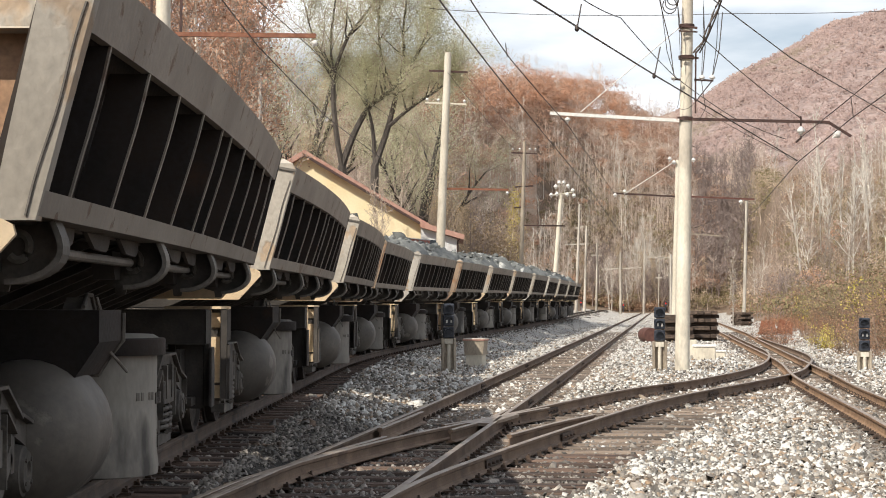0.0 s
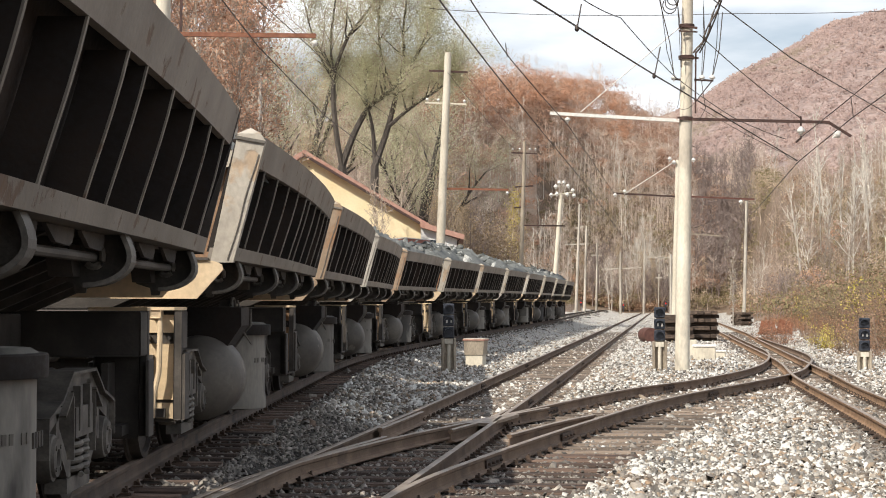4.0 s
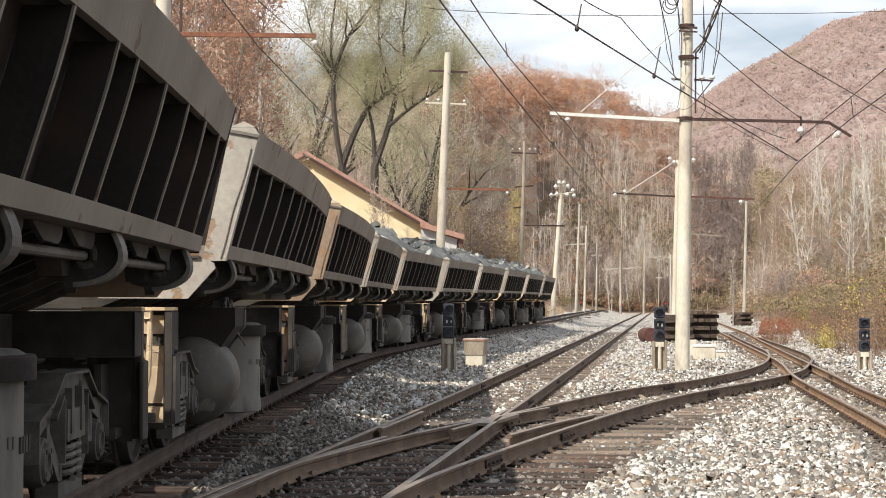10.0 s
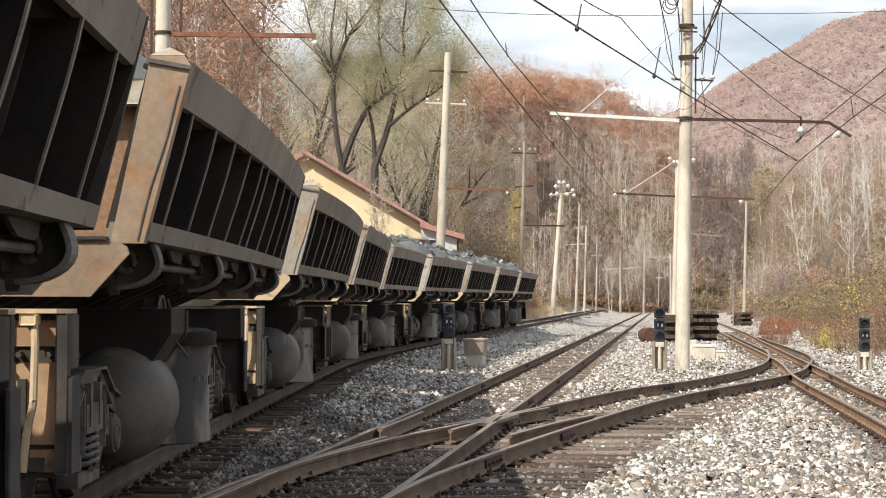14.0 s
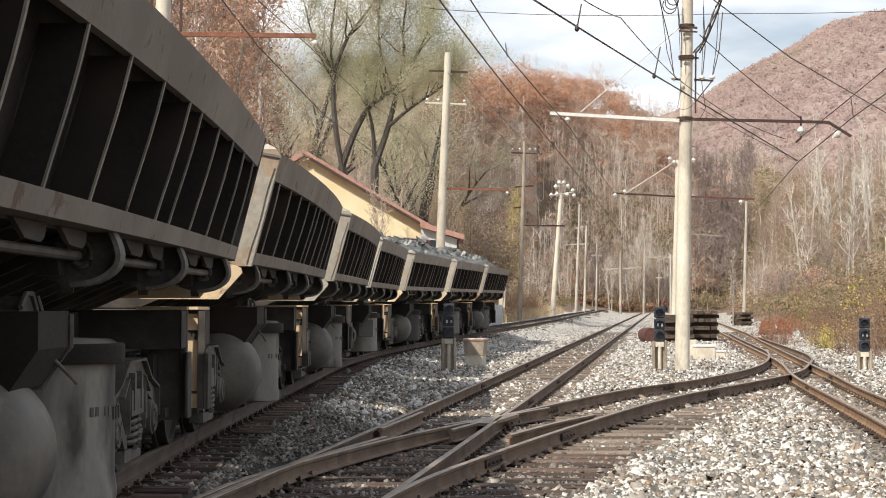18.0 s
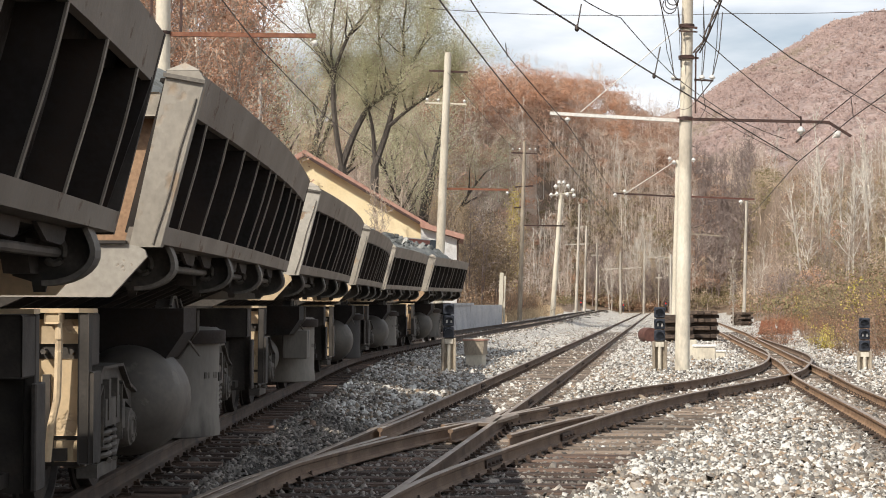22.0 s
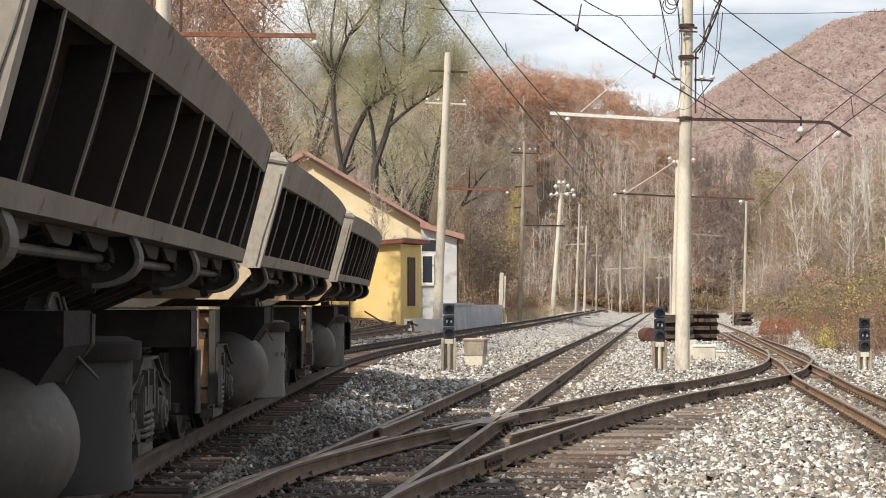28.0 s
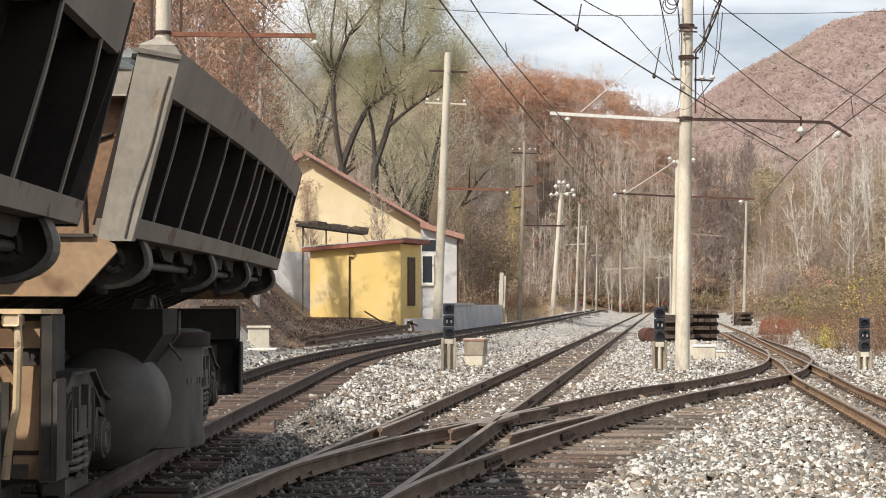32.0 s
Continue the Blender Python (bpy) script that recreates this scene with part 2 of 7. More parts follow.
    wire=mat("tarnished_wire", (0.055, 0.042, 0.036), (0.09, 0.07, 0.06), 5, 50, 0.6, 0.4, bump=0, rnd=0.1),
    ceramic=mat("glazed_insulator", (0.62, 0.60, 0.56), (0.74, 0.72, 0.68), 9, 50, 0.25, bump=0, rnd=0.05),
    yellow=mat("ochre_render", (0.76, 0.55, 0.20), (0.82, 0.62, 0.27), 0.9, 40, 0.9, stain=(0.78, 0.62, 0.36), stain_scale=0.9, stain_at=0.6, rnd=0),
    cream=mat("cream_render", (0.74, 0.60, 0.36), (0.82, 0.70, 0.47), 0.7, 14, 0.9, grain=0.25, bump=0.1, stain=(0.62, 0.47, 0.27), stain_scale=0.6, rnd=0),
    plaster=mat("grey_plaster", (0.50, 0.50, 0.51), (0.62, 0.61, 0.60), 0.9, 40, 0.9, stain=(0.38, 0.37, 0.36), rnd=0.05),
    redtrim=mat("dark_red_roof_trim", (0.22, 0.075, 0.055), (0.30, 0.115, 0.085), 4, 40, 0.75, rnd=0.1),
    tile=mat("red_roof_edge", (0.36, 0.19, 0.145), (0.47, 0.28, 0.22), 4, 40, 0.8, rnd=0.12),
    brown=mat("brown_painted_wood", (0.09, 0.055, 0.035), (0.14, 0.085, 0.05), 3, 50, 0.7, rnd=0.1, stretch=(6, 6, 1)),
    bark=mat("grey_bark", (0.045, 0.037, 0.031), (0.095, 0.081, 0.068), 4, 30, 0.95, rnd=0.25, stretch=(3, 3, 0.6)),
    paletwig=mat("pale_bare_twigs", (0.50, 0.455, 0.395), (0.66, 0.615, 0.55), 2, 20, 0.95, rnd=0.2, bump=0),
    twig=mat("brown_bare_twigs", (0.30, 0.24, 0.19), (0.46, 0.38, 0.31), 2, 20, 0.95, rnd=0.25, bump=0),
    rustleaf=mat("rust_brown_leaves", (0.43, 0.245, 0.16), (0.62, 0.39, 0.27), 1.2, 9, 0.7, island=0.45, rnd=0, bump=0, thin=0.4),
    oliveleaf=mat("olive_willow_leaves", (0.50, 0.49, 0.32), (0.63, 0.61, 0.43), 0.9, 9, 0.7, island=0.18, rnd=0, bump=0, thin=0.5),
    dryleaf=mat("dry_tan_leaves", (0.46, 0.345, 0.215), (0.62, 0.49, 0.33), 1.0, 9, 0.9, island=0.4, rnd=0, bump=0, thin=0.35),
    yellowleaf=mat("yellow_green_leaves", (0.54, 0.44, 0.10), (0.66, 0.56, 0.18), 1.0, 9, 0.85, island=0.35, rnd=0, bump=0, thin=0.4),
    # mountain woods and ground: distance haze is mixed into this pale base colour
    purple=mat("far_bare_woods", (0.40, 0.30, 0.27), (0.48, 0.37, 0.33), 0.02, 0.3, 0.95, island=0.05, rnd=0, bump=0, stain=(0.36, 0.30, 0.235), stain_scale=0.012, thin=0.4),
)
glass = bpy.data.materials.new("window_glass")
glass.use_nodes = True
gb = glass.node_tree.nodes["Principled BSDF"]
gb.inputs["Base Color"].default_value = (0.03, 0.04, 0.05, 1)
gb.inputs["Roughness"].default_value = 0.05
M["glass"] = glass
lens_glass = bpy.data.materials.new("signal_lens")
lens_glass.use_nodes = True
lb = lens_glass.node_tree.nodes["Principled BSDF"]
lb.inputs["Base Color"].default_value = (0.75, 0.8, 0.85, 1)
lb.inputs["Roughness"].default_value = 0.12
M["lens"] = lens_glass
red_glow = bpy.data.materials.new("red_signal_light")
red_glow.use_nodes = True
rb_ = red_glow.node_tree.nodes["Principled BSDF"]
rb_.inputs["Base Color"].default_value = (0.5, 0.02, 0.01, 1)
rb_.inputs["Emission Color"].default_value = (1.0, 0.05, 0.02, 1)
rb_.inputs["Emission Strength"].default_value = 0.35
M["red"] = red_glow


# ---------------------------------------------------------------- mesh kit
class Kit:
    """Collects vertices and faces of one mesh."""

    def __init__(self):
        self.v, self.f, self.m = [], [], []

    def add(self, verts, faces, slot=0):
        o = len(self.v)
        self.v.extend(tuple(p) for p in verts)
        self.f.extend(tuple(i + o for i in q) for q in faces)
        self.m.extend([slot] * len(faces))
        return self

    def box(self, x0, x1, y0, y1, z0, z1, ch=0.0, slot=0):
        if ch <= 0:
            c = [(x, y, z) for x in (x0, x1) for y in (y0, y1) for z in (z0, z1)]
            return self.add(c, [(0, 1, 3, 2), (4, 6, 7, 5), (0, 4, 5, 1), (2, 3, 7, 6), (0, 2, 6, 4), (1, 5, 7, 3)], slot)
        c, idx = [], {}
        lim = ((x0, x1), (y0, y1), (z0, z1))
        for i in range(8):
            s = ((i >> 2) & 1, (i >> 1) & 1, i & 1)
            for a in range(3):
                p = [lim[k][s[k]] + (0 if k == a else (ch if s[k] == 0 else -ch)) for k in range(3)]
                idx[(s, a)] = len(c)
                c.append(p)
        f = []
        for a in range(3):
            b, d = (a + 1) % 3, (a + 2) % 3
            for s in (0, 1):
                def key(p, q):
                    t = [0, 0, 0]
                    t[a], t[b], t[d] = s, p, q
                    return tuple(t)
                q = [idx[(key(0, 0), a)], idx[(key(1, 0), a)], idx[(key(1, 1), a)], idx[(key(0, 1), a)]]
                f.append(q if s else q[::-1])
        for a in range(3):
            b, d = (a + 1) % 3, (a + 2) % 3
            for p in (0, 1):
                for q in (0, 1):
                    t0, t1 = [0, 0, 0], [0, 0, 0]
                    t0[b], t0[d], t1[b], t1[d] = p, q, p, q
                    t1[a] = 1
                    t0, t1 = tuple(t0), tuple(t1)
                    r = [idx[(t0, b)], idx[(t1, b)], idx[(t1, d)], idx[(t0, d)]]
                    f.append(r if (p == q) else r[::-1])
        for i in range(8):
            s = ((i >> 2) & 1, (i >> 1) & 1, i & 1)
            r = [idx[(s, 0)], idx[(s, 1)], idx[(s, 2)]]
            f.append(r if sum(s) % 2 == 1 else r[::-1])
        return self.add(c, f, slot)

    def prism(self, poly, a, b, axis="y", slot=0):
        """A flat outline, pulled along an axis. poly: pairs in the other two axes."""
        def put(p, t):
            return {"x": (t, p[0], p[1]), "y": (p[0], t, p[1]), "z": (p[0], p[1], t)}[axis]
        n = len(poly)
        v = [put(p, a) for p in poly] + [put(p, b) for p in poly]
        f = [tuple(range(n))[::-1], tuple(range(n, 2 * n))] + [(i, (i + 1) % n, n + (i + 1) % n, n + i) for i in range(n)]
        return self.add(v, f, slot)

    def tube(self, pts, radii, sides=8, caps=True, slot=0):
        pts = [Vector(p) for p in pts]
        if isinstance(radii, (int, float)):
            radii = [radii] * len(pts)
        v, f = [], []
        for i, p in enumerate(pts):
            d = (pts[min(i + 1, len(pts) - 1)] - pts[max(i - 1, 0)]).normalized()
            up = Vector((0, 0, 1)) if abs(d.z) < 0.9 else Vector((1, 0, 0))
            a = d.cross(up).normalized()
            b = a.cross(d)
            for k in range(sides):
                t = 2 * math.pi * k / sides
                v.append(p + (a * math.cos(t) + b * math.sin(t)) * radii[i])
        for i in range(len(pts) - 1):
            for k in range(sides):
                j = (k + 1) % sides
                f.append((i * sides + k, i * sides + j, (i + 1) * sides + j, (i + 1) * sides + k))
        if caps:
            f.append(tuple(range(sides))[::-1])
            f.append(tuple((len(pts) - 1) * sides + k for k in range(sides)))
        return self.add(v, f, slot)

    def turn(self, profile, centre, axis="z", sides=20, slot=0):
        """Profile rows (radius, along) spun round an axis through centre."""
        cx, cy, cz = centre
        v, f = [], []
        for r, h in profile:
            for k in range(sides):
                t = 2 * math.pi * k / sides
                a, b = r * math.cos(t), r * math.sin(t)
                v.append({"z": (cx + a, cy + b, cz + h), "y": (cx + a, cy + h, cz + b), "x": (cx + h, cy + a, cz + b)}[axis])
        for i in range(len(profile) - 1):
            for k in range(sides):
                j = (k + 1) % sides
                f.append((i * sides + k, i * sides + j, (i + 1) * sides + j, (i + 1) * sides + k))
        f.append(tuple(range(sides))[::-1])
        f.append(tuple((len(profile) - 1) * sides + k for k in range(sides)))
        return self.add(v, f, slot)

    def mesh(self, name, mats, smooth=False):
        me = bpy.data.meshes.new(name)
        me.from_pydata(self.v, [], self.f)
        for x in (mats if isinstance(mats, (list, tuple)) else [mats]):
            me.materials.append(x)
        me.polygons.foreach_set("material_index", self.m)
        if smooth:
            me.polygons.foreach_set("use_smooth", [True] * len(self.f))
        me.update()
        bm_ = bmesh.new()
        bm_.from_mesh(me)
        bmesh.ops.recalc_face_normals(bm_, faces=bm_.faces)
        if smooth:
            for e in bm_.edges:
                if len(e.link_faces) == 2 and e.calc_face_angle(0) > 0.7:
                    e.smooth = False
        bm_.to_mesh(me)
        bm_.free()
        return me


def part(name, kit, material, parent, label="", smooth=False, m=None):
    ob = new(name, kit if isinstance(kit, bpy.types.Mesh) else kit.mesh(name, material, smooth))
    ob.parent = parent
    if m is not None:
        ob.matrix_basis = m
    if label:
        ob["label"] = label
    return ob


def thing(name, label, category, group="", kind="", m=None):
    ob = new(name)
    ob.empty_display_size = 0.2
    if m is not None:
        ob.matrix_basis = m
    return tagged(ob, label, category, group, kind)


# ---------------------------------------------------------------- the train's line in plan
STEP = 0.5
K_AT = np.linspace(0, 180, 13)
K_VAL = np.array([-0.00073, 0.00221, -0.00082, 0.00812, -0.00055, 0.00072, 0.00028, -0.00127, 0.00099, -0.00115, -0.00007, -0.00004, -0.00001])
LIFT_AT = np.array([0.0, 45, 90, 135, 180, 260, 330])
LIFT = np.array([0.0278, 0.0255, 0.1462, 0.1874, 0.2743, 0.33, 0.37]) + EYE_Z - 1.4905
CANT = np.array([0.0, 0.02, 0.012, 0.04, 0.04, 0.0, 0.0])
GAUGE = 1.505
sv = np.arange(0, 330, STEP)
kv = np.interp(sv, K_AT, K_VAL, right=0.0)
tv = -0.00914 + np.concatenate([[0], np.cumsum((kv[1:] + kv[:-1]) / 2 * STEP)])
xv = -2.76916 + np.concatenate([[0], np.cumsum(np.sin((tv[1:] + tv[:-1]) / 2) * STEP)])
yv = 6.0 + np.concatenate([[0], np.cumsum(np.cos((tv[1:] + tv[:-1]) / 2) * STEP)])


def line_at(s, off=0.0):
    """Place and heading at s along the train's line; off: metres to the right of its centre."""
    if s < 0:
        t = float(tv[0])
        x, y = xv[0] + s * math.sin(t), yv[0] + s * math.cos(t)
    else:
        t, x, y = float(np.interp(s, sv, tv)), np.interp(s, sv, xv), np.interp(s, sv, yv)
    o = off - GAUGE / 2
    lift, cant = float(np.interp(s, LIFT_AT, LIFT)), float(np.interp(s, LIFT_AT, CANT))
    return float(x + o * math.cos(t)), float(y - o * math.sin(t)), lift + (GAUGE / 2 - off) * cant / GAUGE, t, cant


def t2_left(y):
    return -3.988 + 0.1228 * y


# ---------------------------------------------------------------- ground
def smooth(a, b, x):
    t = np.clip((x - a) / (b - a), 0, 1)
    return t * t * (3 - 2 * t)


RIDGE_AT = np.array([-6000, -1500, 0, 500, 800, 870, 950, 1050, 1100, 1190, 1250, 1330, 1450, 1568, 2500, 6000])
RIDGE = np.array([200, 240, 310, 355, 372, 382, 384, 374, 348, 312, 264, 236, 205, 215, 210, 120])
MOUNT_AT = np.array([-6000, 600, 1000, 1150, 1250, 1330, 1400, 1480, 1568, 1800, 2500, 6000])
MOUNT = np.array([150, 170, 250, 300, 345, 388, 420, 464, 478, 455, 330, 200])


D_L = [(-2.55, 12.0), (-2.14, 16.3), (-1.74, 18.7), (-0.66, 22.9), (0.73, 27.1), (3.53, 35.6), (6.07, 41.5), (8.78, 50.0), (11.15, 61.7), (12.75, 74.0), (14.2, 86.0), (16.5, 104.0)]
D_R = [(-1.25, 11.0), (-0.43, 16.4), (0.42, 20.1), (2.22, 26.6), (4.36, 33.4), (8.35, 43.5), (10.2, 50.3), (11.9, 58.4), (13.3, 69.0), (14.6, 80.0), (16.0, 92.0)]
T4_L = [(3.6, 6.0), (6.24, 25.3), (8.2, 41.8), (10.2, 55.4), (13.9, 86.0), (20.8, 142.0), (44.0, 330.0)]
T4_R = [(5.3, 6.0), (7.98, 32.4), (9.75, 46.0), (14.2, 79.7), (17.5, 104.0), (22.6, 145.0), (45.6, 330.0)]


def track_bed(x, y):
    """1 between the sleepers of the tracks, where the stone lies lower, 0 beside them."""
    def span(a, b):
        return smooth(-0.12, 0.12, x - a) * smooth(-0.12, 0.12, b - x)

    def col(q):
        return np.interp(y, [r[1] for r in q], [r[0] for r in q])

    sx = np.interp(y, yv, xv, left=-2.78) - GAUGE / 2
    m = span(sx - 1.5, sx + np.interp(y, (30, 60), (1.6, 1.2)))
    m = np.maximum(m, span(t2_left(y) - 0.5, t2_left(y) + 2.05))
    m = np.maximum(m, span(col(D_L) - 0.6, col(D_R) + 1.5) * (1 - smooth(48, 54, y)))
    m = np.maximum(m, span(col(T4_L) - 0.55, col(T4_R) + 0.55))
    return m * smooth(5, 9, y) * (1 - smooth(120, 150, y))


def ground_z(x, y):
    x, y = np.asarray(x, float), np.asarray(y, float)
    r = np.hypot(x, y)
    z = np.full(x.shape, -0.17)
    sx = np.interp(y, yv, xv, left=-2.78) - GAUGE / 2            # centre of the train's line
    lift = np.interp(y - 6, LIFT_AT, LIFT)
    d = x - sx
    shoulder = np.interp(y, (20, 34), (1.42, 1.7))
    z = z + (lift - 0.02) * (1 - smooth(0, 1, (d - shoulder) / np.interp(y, (20, 34), (0.26, 1.35)))) * smooth(-40, -2.0, d) + (lift + 0.25) * (1 - smooth(-40, -2.0, d))
    z = z + 0.75 * (1 - smooth(-6.5, -2.6, d)) * smooth(40, 60, y)
    z = z + 0.24 * np.clip(-d - 10 - 0.03 * y, 0, 70) * (1 - smooth(160, 260, y))
    toe = np.interp(y, (45, 52, 65, 90, 102), (-5.4, -5.0, -5.8, -6.95, -7.6))
    z = z + 0.95 * np.clip(toe - x, 0, 4.0) * smooth(40, 52, y) * (1 - smooth(100, 125, y))      # bank beside the hut
    right = x - (4.6 + 0.13 * y)
    z = z + 0.16 * np.clip(right - 3.0, 0, 25) * smooth(20, 60, y)
    u = np.where(y > 1, 784 + 3185 * x / np.maximum(y, 1), np.where(x > 0, 6000, -6000))
    u = np.clip(u, -6000, 6000)
    gap = smooth(560, 1110, u) * (1 - smooth(1280, 1440, u))      # the valley floor runs on between the slopes
    near, top = 182 + 152 * gap, 300 + 175 * gap
    hill = np.interp(u, RIDGE_AT, RIDGE) / 3185 * (top - 10)
    z = z + (hill - 2) * smooth(0, 1, (r - near) / (top - near))
    z = z - (0.028 + 0.034 * (1 - smooth(55, 80, y))) * track_bed(x, y)
    mount = np.interp(u, MOUNT_AT, MOUNT) / 3185 * 1250
    z = z + np.maximum(mount - hill, 0) * smooth(500, 1250, r)
    z = z + (0.9 * np.sin(x * 0.11 + 1) * np.sin(y * 0.09) ) * smooth(160, 240, r) * (1 - gap * (1 - smooth(320, 400, r)))
    return z


def sooty(x, y, fuzz=0.0):
    """The oil-darkened ballast along the train's line and round the turnout's blades."""
    sx = np.interp(y, yv, xv, left=-2.78) - GAUGE / 2
    wave = 0.25 * np.sin(y * 1.7) + 0.2 * np.sin(y * 4.3 + 1) + fuzz
    dr = np.interp(y, (11.0, 16.4, 20.1, 26.6, 33.4, 43.5), (-1.25, -0.43, 0.42, 2.22, 4.36, 8.35))
    return (np.abs(x - sx) < 1.55 + wave) | ((x < dr + 0.75 + wave) & (y < 25.5 - 1.2 * x + 3 * wave) & (x > sx))


def build_ground():
    rad = np.concatenate([[0.0], np.geomspace(2.0, 60, 140), np.geomspace(61, 420, 130), np.geomspace(430, 4200, 60)])
    ang = np.concatenate([np.linspace(-180, -24, 40)[:-1], np.linspace(-24, 24, 170), np.linspace(24, 180, 40)[1:]])
    ang = np.radians(ang)
    R, A = np.meshgrid(rad, ang, indexing="ij")
    X, Y = R * np.sin(A), R * np.cos(A)
    Z = ground_z(X, Y)
    nr, na = R.shape
    idx = np.arange(nr * na).reshape(nr, na)
    q = np.stack([idx[:-1, :-1], idx[1:, :-1], idx[1:, 1:], idx[:-1, 1:]], -1).reshape(-1, 4)[:, ::-1]
    me = bpy.data.meshes.new("ground")
    me.from_pydata(np.stack([X, Y, Z], -1).reshape(-1, 3).tolist(), [], q.tolist())
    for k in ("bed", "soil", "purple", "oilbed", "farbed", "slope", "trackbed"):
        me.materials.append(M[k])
    c = np.stack([X, Y], -1).reshape(-1, 2)[q].mean(1)
    sx = np.interp(c[:, 1], yv, xv, left=-2.78) - GAUGE / 2
    right = c[:, 0] - (4.6 + 0.13 * c[:, 1])
    soil = (c[:, 0] - sx < -3.2) | (right > 3.4) | (np.hypot(c[:, 0], c[:, 1]) > 331)
    far = np.hypot(c[:, 0], c[:, 1]) > 500
    slope = soil & (np.hypot(c[:, 0], c[:, 1]) > 150) & ((c[:, 0] < 0.05 * c[:, 1]) | (np.hypot(c[:, 0], c[:, 1]) > 425))
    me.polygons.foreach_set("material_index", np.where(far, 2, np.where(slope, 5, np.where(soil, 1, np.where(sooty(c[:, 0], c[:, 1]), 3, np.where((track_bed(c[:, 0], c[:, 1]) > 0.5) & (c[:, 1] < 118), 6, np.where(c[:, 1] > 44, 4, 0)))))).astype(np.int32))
    me.polygons.foreach_set("use_smooth", np.ones(len(q), bool))
    me.update()
    return tagged(new("ground", me), "ballast yard and leaf-littered hillsides running to wooded ridges", "ground", kind="structure")


build_ground()


# ---------------------------------------------------------------- rails and sleepers
RAIL_H = 0.18
RAIL_OUT = [(-0.075, -0.18), (0.075, -0.18), (0.075, -0.168), (0.016, -0.148), (0.010, -0.12), (0.010, -0.055), (0.034, -0.040), (0.036, -0.008), (0.030, -0.002), (0.018, 0.0),
            (-0.018, 0.0), (-0.030, -0.002), (-0.036, -0.008), (-0.034, -0.040), (-0.010, -0.055), (-0.010, -0.12), (-0.016, -0.148), (-0.075, -0.168)]


def rail_kit(pts):
    """A rail along a row of points at the height of its head."""
    k, n = Kit(), len(RAIL_OUT)
    v, f, s = [], [], []
    for i, p in enumerate(pts):
        a, b = Vector(pts[max(i - 1, 0)]), Vector(pts[min(i + 1, len(pts) - 1)])
        d = (b - a).normalized()
        side = Vector((d.y, -d.x, 0)).normalized()
        for ox, oz in RAIL_OUT:
            v.append(Vector(p) + side * ox + Vector((0, 0, oz)))
    for i in range(len(pts) - 1):
        for j in range(n):
            f.append((i * n + j, i * n + (j + 1) % n, (i + 1) * n + (j + 1) % n, (i + 1) * n + j))
            s.append(1 if 7 <= j <= 11 else 0)
    f += [tuple(range(n))[::-1], tuple((len(pts) - 1) * n + j for j in range(n))]
    s += [0, 0]
    k.v, k.f, k.m = [tuple(p) for p in v], f, s
    return k


def curve_through(rows, step=1.0, z=0.0):
    """A smooth line through plan points (x, y), Catmull-Rom."""
    p = [np.array(r, float) for r in rows]
    p = [2 * p[0] - p[1]] + p + [2 * p[-1] - p[-2]]
    out = []
    for i in range(1, len(p) - 2):
        n = max(2, int(np.linalg.norm(p[i + 1] - p[i]) / step))
        for t in np.arange(n) / n:
            a, b, c, d = p[i - 1:i + 3]
            q = 0.5 * (2 * b + (c - a) * t + (2 * a - 5 * b + 4 * c - d) * t * t + (3 * b - a - 3 * c + d) * t ** 3)
            out.append((q[0], q[1], z))
    out.append((*p[-2], z))
    return out


def track(name, label):
    return tagged(thing(name, label, "railway track", kind="structure"))


train_track = track("railway_track_1", "rusty curved rails on dark weathered wooden sleepers")
main_track = track("railway_track_2", "straight rusty rails on pale weathered sleepers")
cross_track = track("railway_track_3", "rusty turnout rails curving between two tracks")
side_track = track("railway_track_4", "rusty side line meeting a turnout")
for off in (-GAUGE / 2, GAUGE / 2):
    pts = [line_at(s, off)[:3] for s in np.arange(-60, 300, 1.5)]
    part("rail", rail_kit(pts), [M["dirtyrail"], M["dirtyrail"]], train_track, "dark oily rail")
W2 = GAUGE * math.hypot(1, 0.1228)
T2_L = [(-3.988 + 0.1228 * y - (0.0 if y > 24 else 0.0009 * (24 - y) ** 1.5), y, 0) for y in np.arange(-40, 330, 2.0)]
T2_R = [(-3.988 + W2 + 0.1228 * y, y, 0) for y in np.arange(-40, 330, 2.0)]
for pts in (T2_L, T2_R):
    part("rail", rail_kit(pts), [M["rail"], M["railtop"]], main_track)
for rows in (D_L, D_R):
    part("rail", rail_kit(curve_through(rows, 0.8, 0.003)), [M["rail"], M["railtop"]], cross_track)
for rows in (T4_L, T4_R):
    part("rail", rail_kit(curve_through(rows, 1.5, 0.0)), [M["railrust"], M["railtop"]], side_track)
part("check_rail", rail_kit([line_at(s_, GAUGE / 2 - 0.09)[:3] for s_ in np.arange(34, 42.1, 0.5)]), [M["dirtyrail"], M["rail"]], train_track)
# check rails and wing rails of the turnout
part("check_rail", rail_kit(curve_through([(-0.86, 24.6), (-0.62, 26.3), (-0.33, 28.4)], 0.5, 0.01)), [M["rail"], M["railtop"]], main_track)
part("check_rail", rail_kit(curve_through([(0.86, 23.4), (1.65, 25.9), (2.3, 27.6)], 0.5, 0.012)), [M["rail"], M["railtop"]], cross_track)
part("wing_rail", rail_kit(curve_through([(0.10, 24.4), (0.62, 26.5), (1.05, 29.2)], 0.5, 0.006)), [M["rail"], M["railtop"]], main_track)
part("wing_rail", rail_kit(curve_through([(0.0, 25.4), (0.95, 27.6), (1.72, 29.6)], 0.5, 0.006)), [M["rail"], M["railtop"]], cross_track)
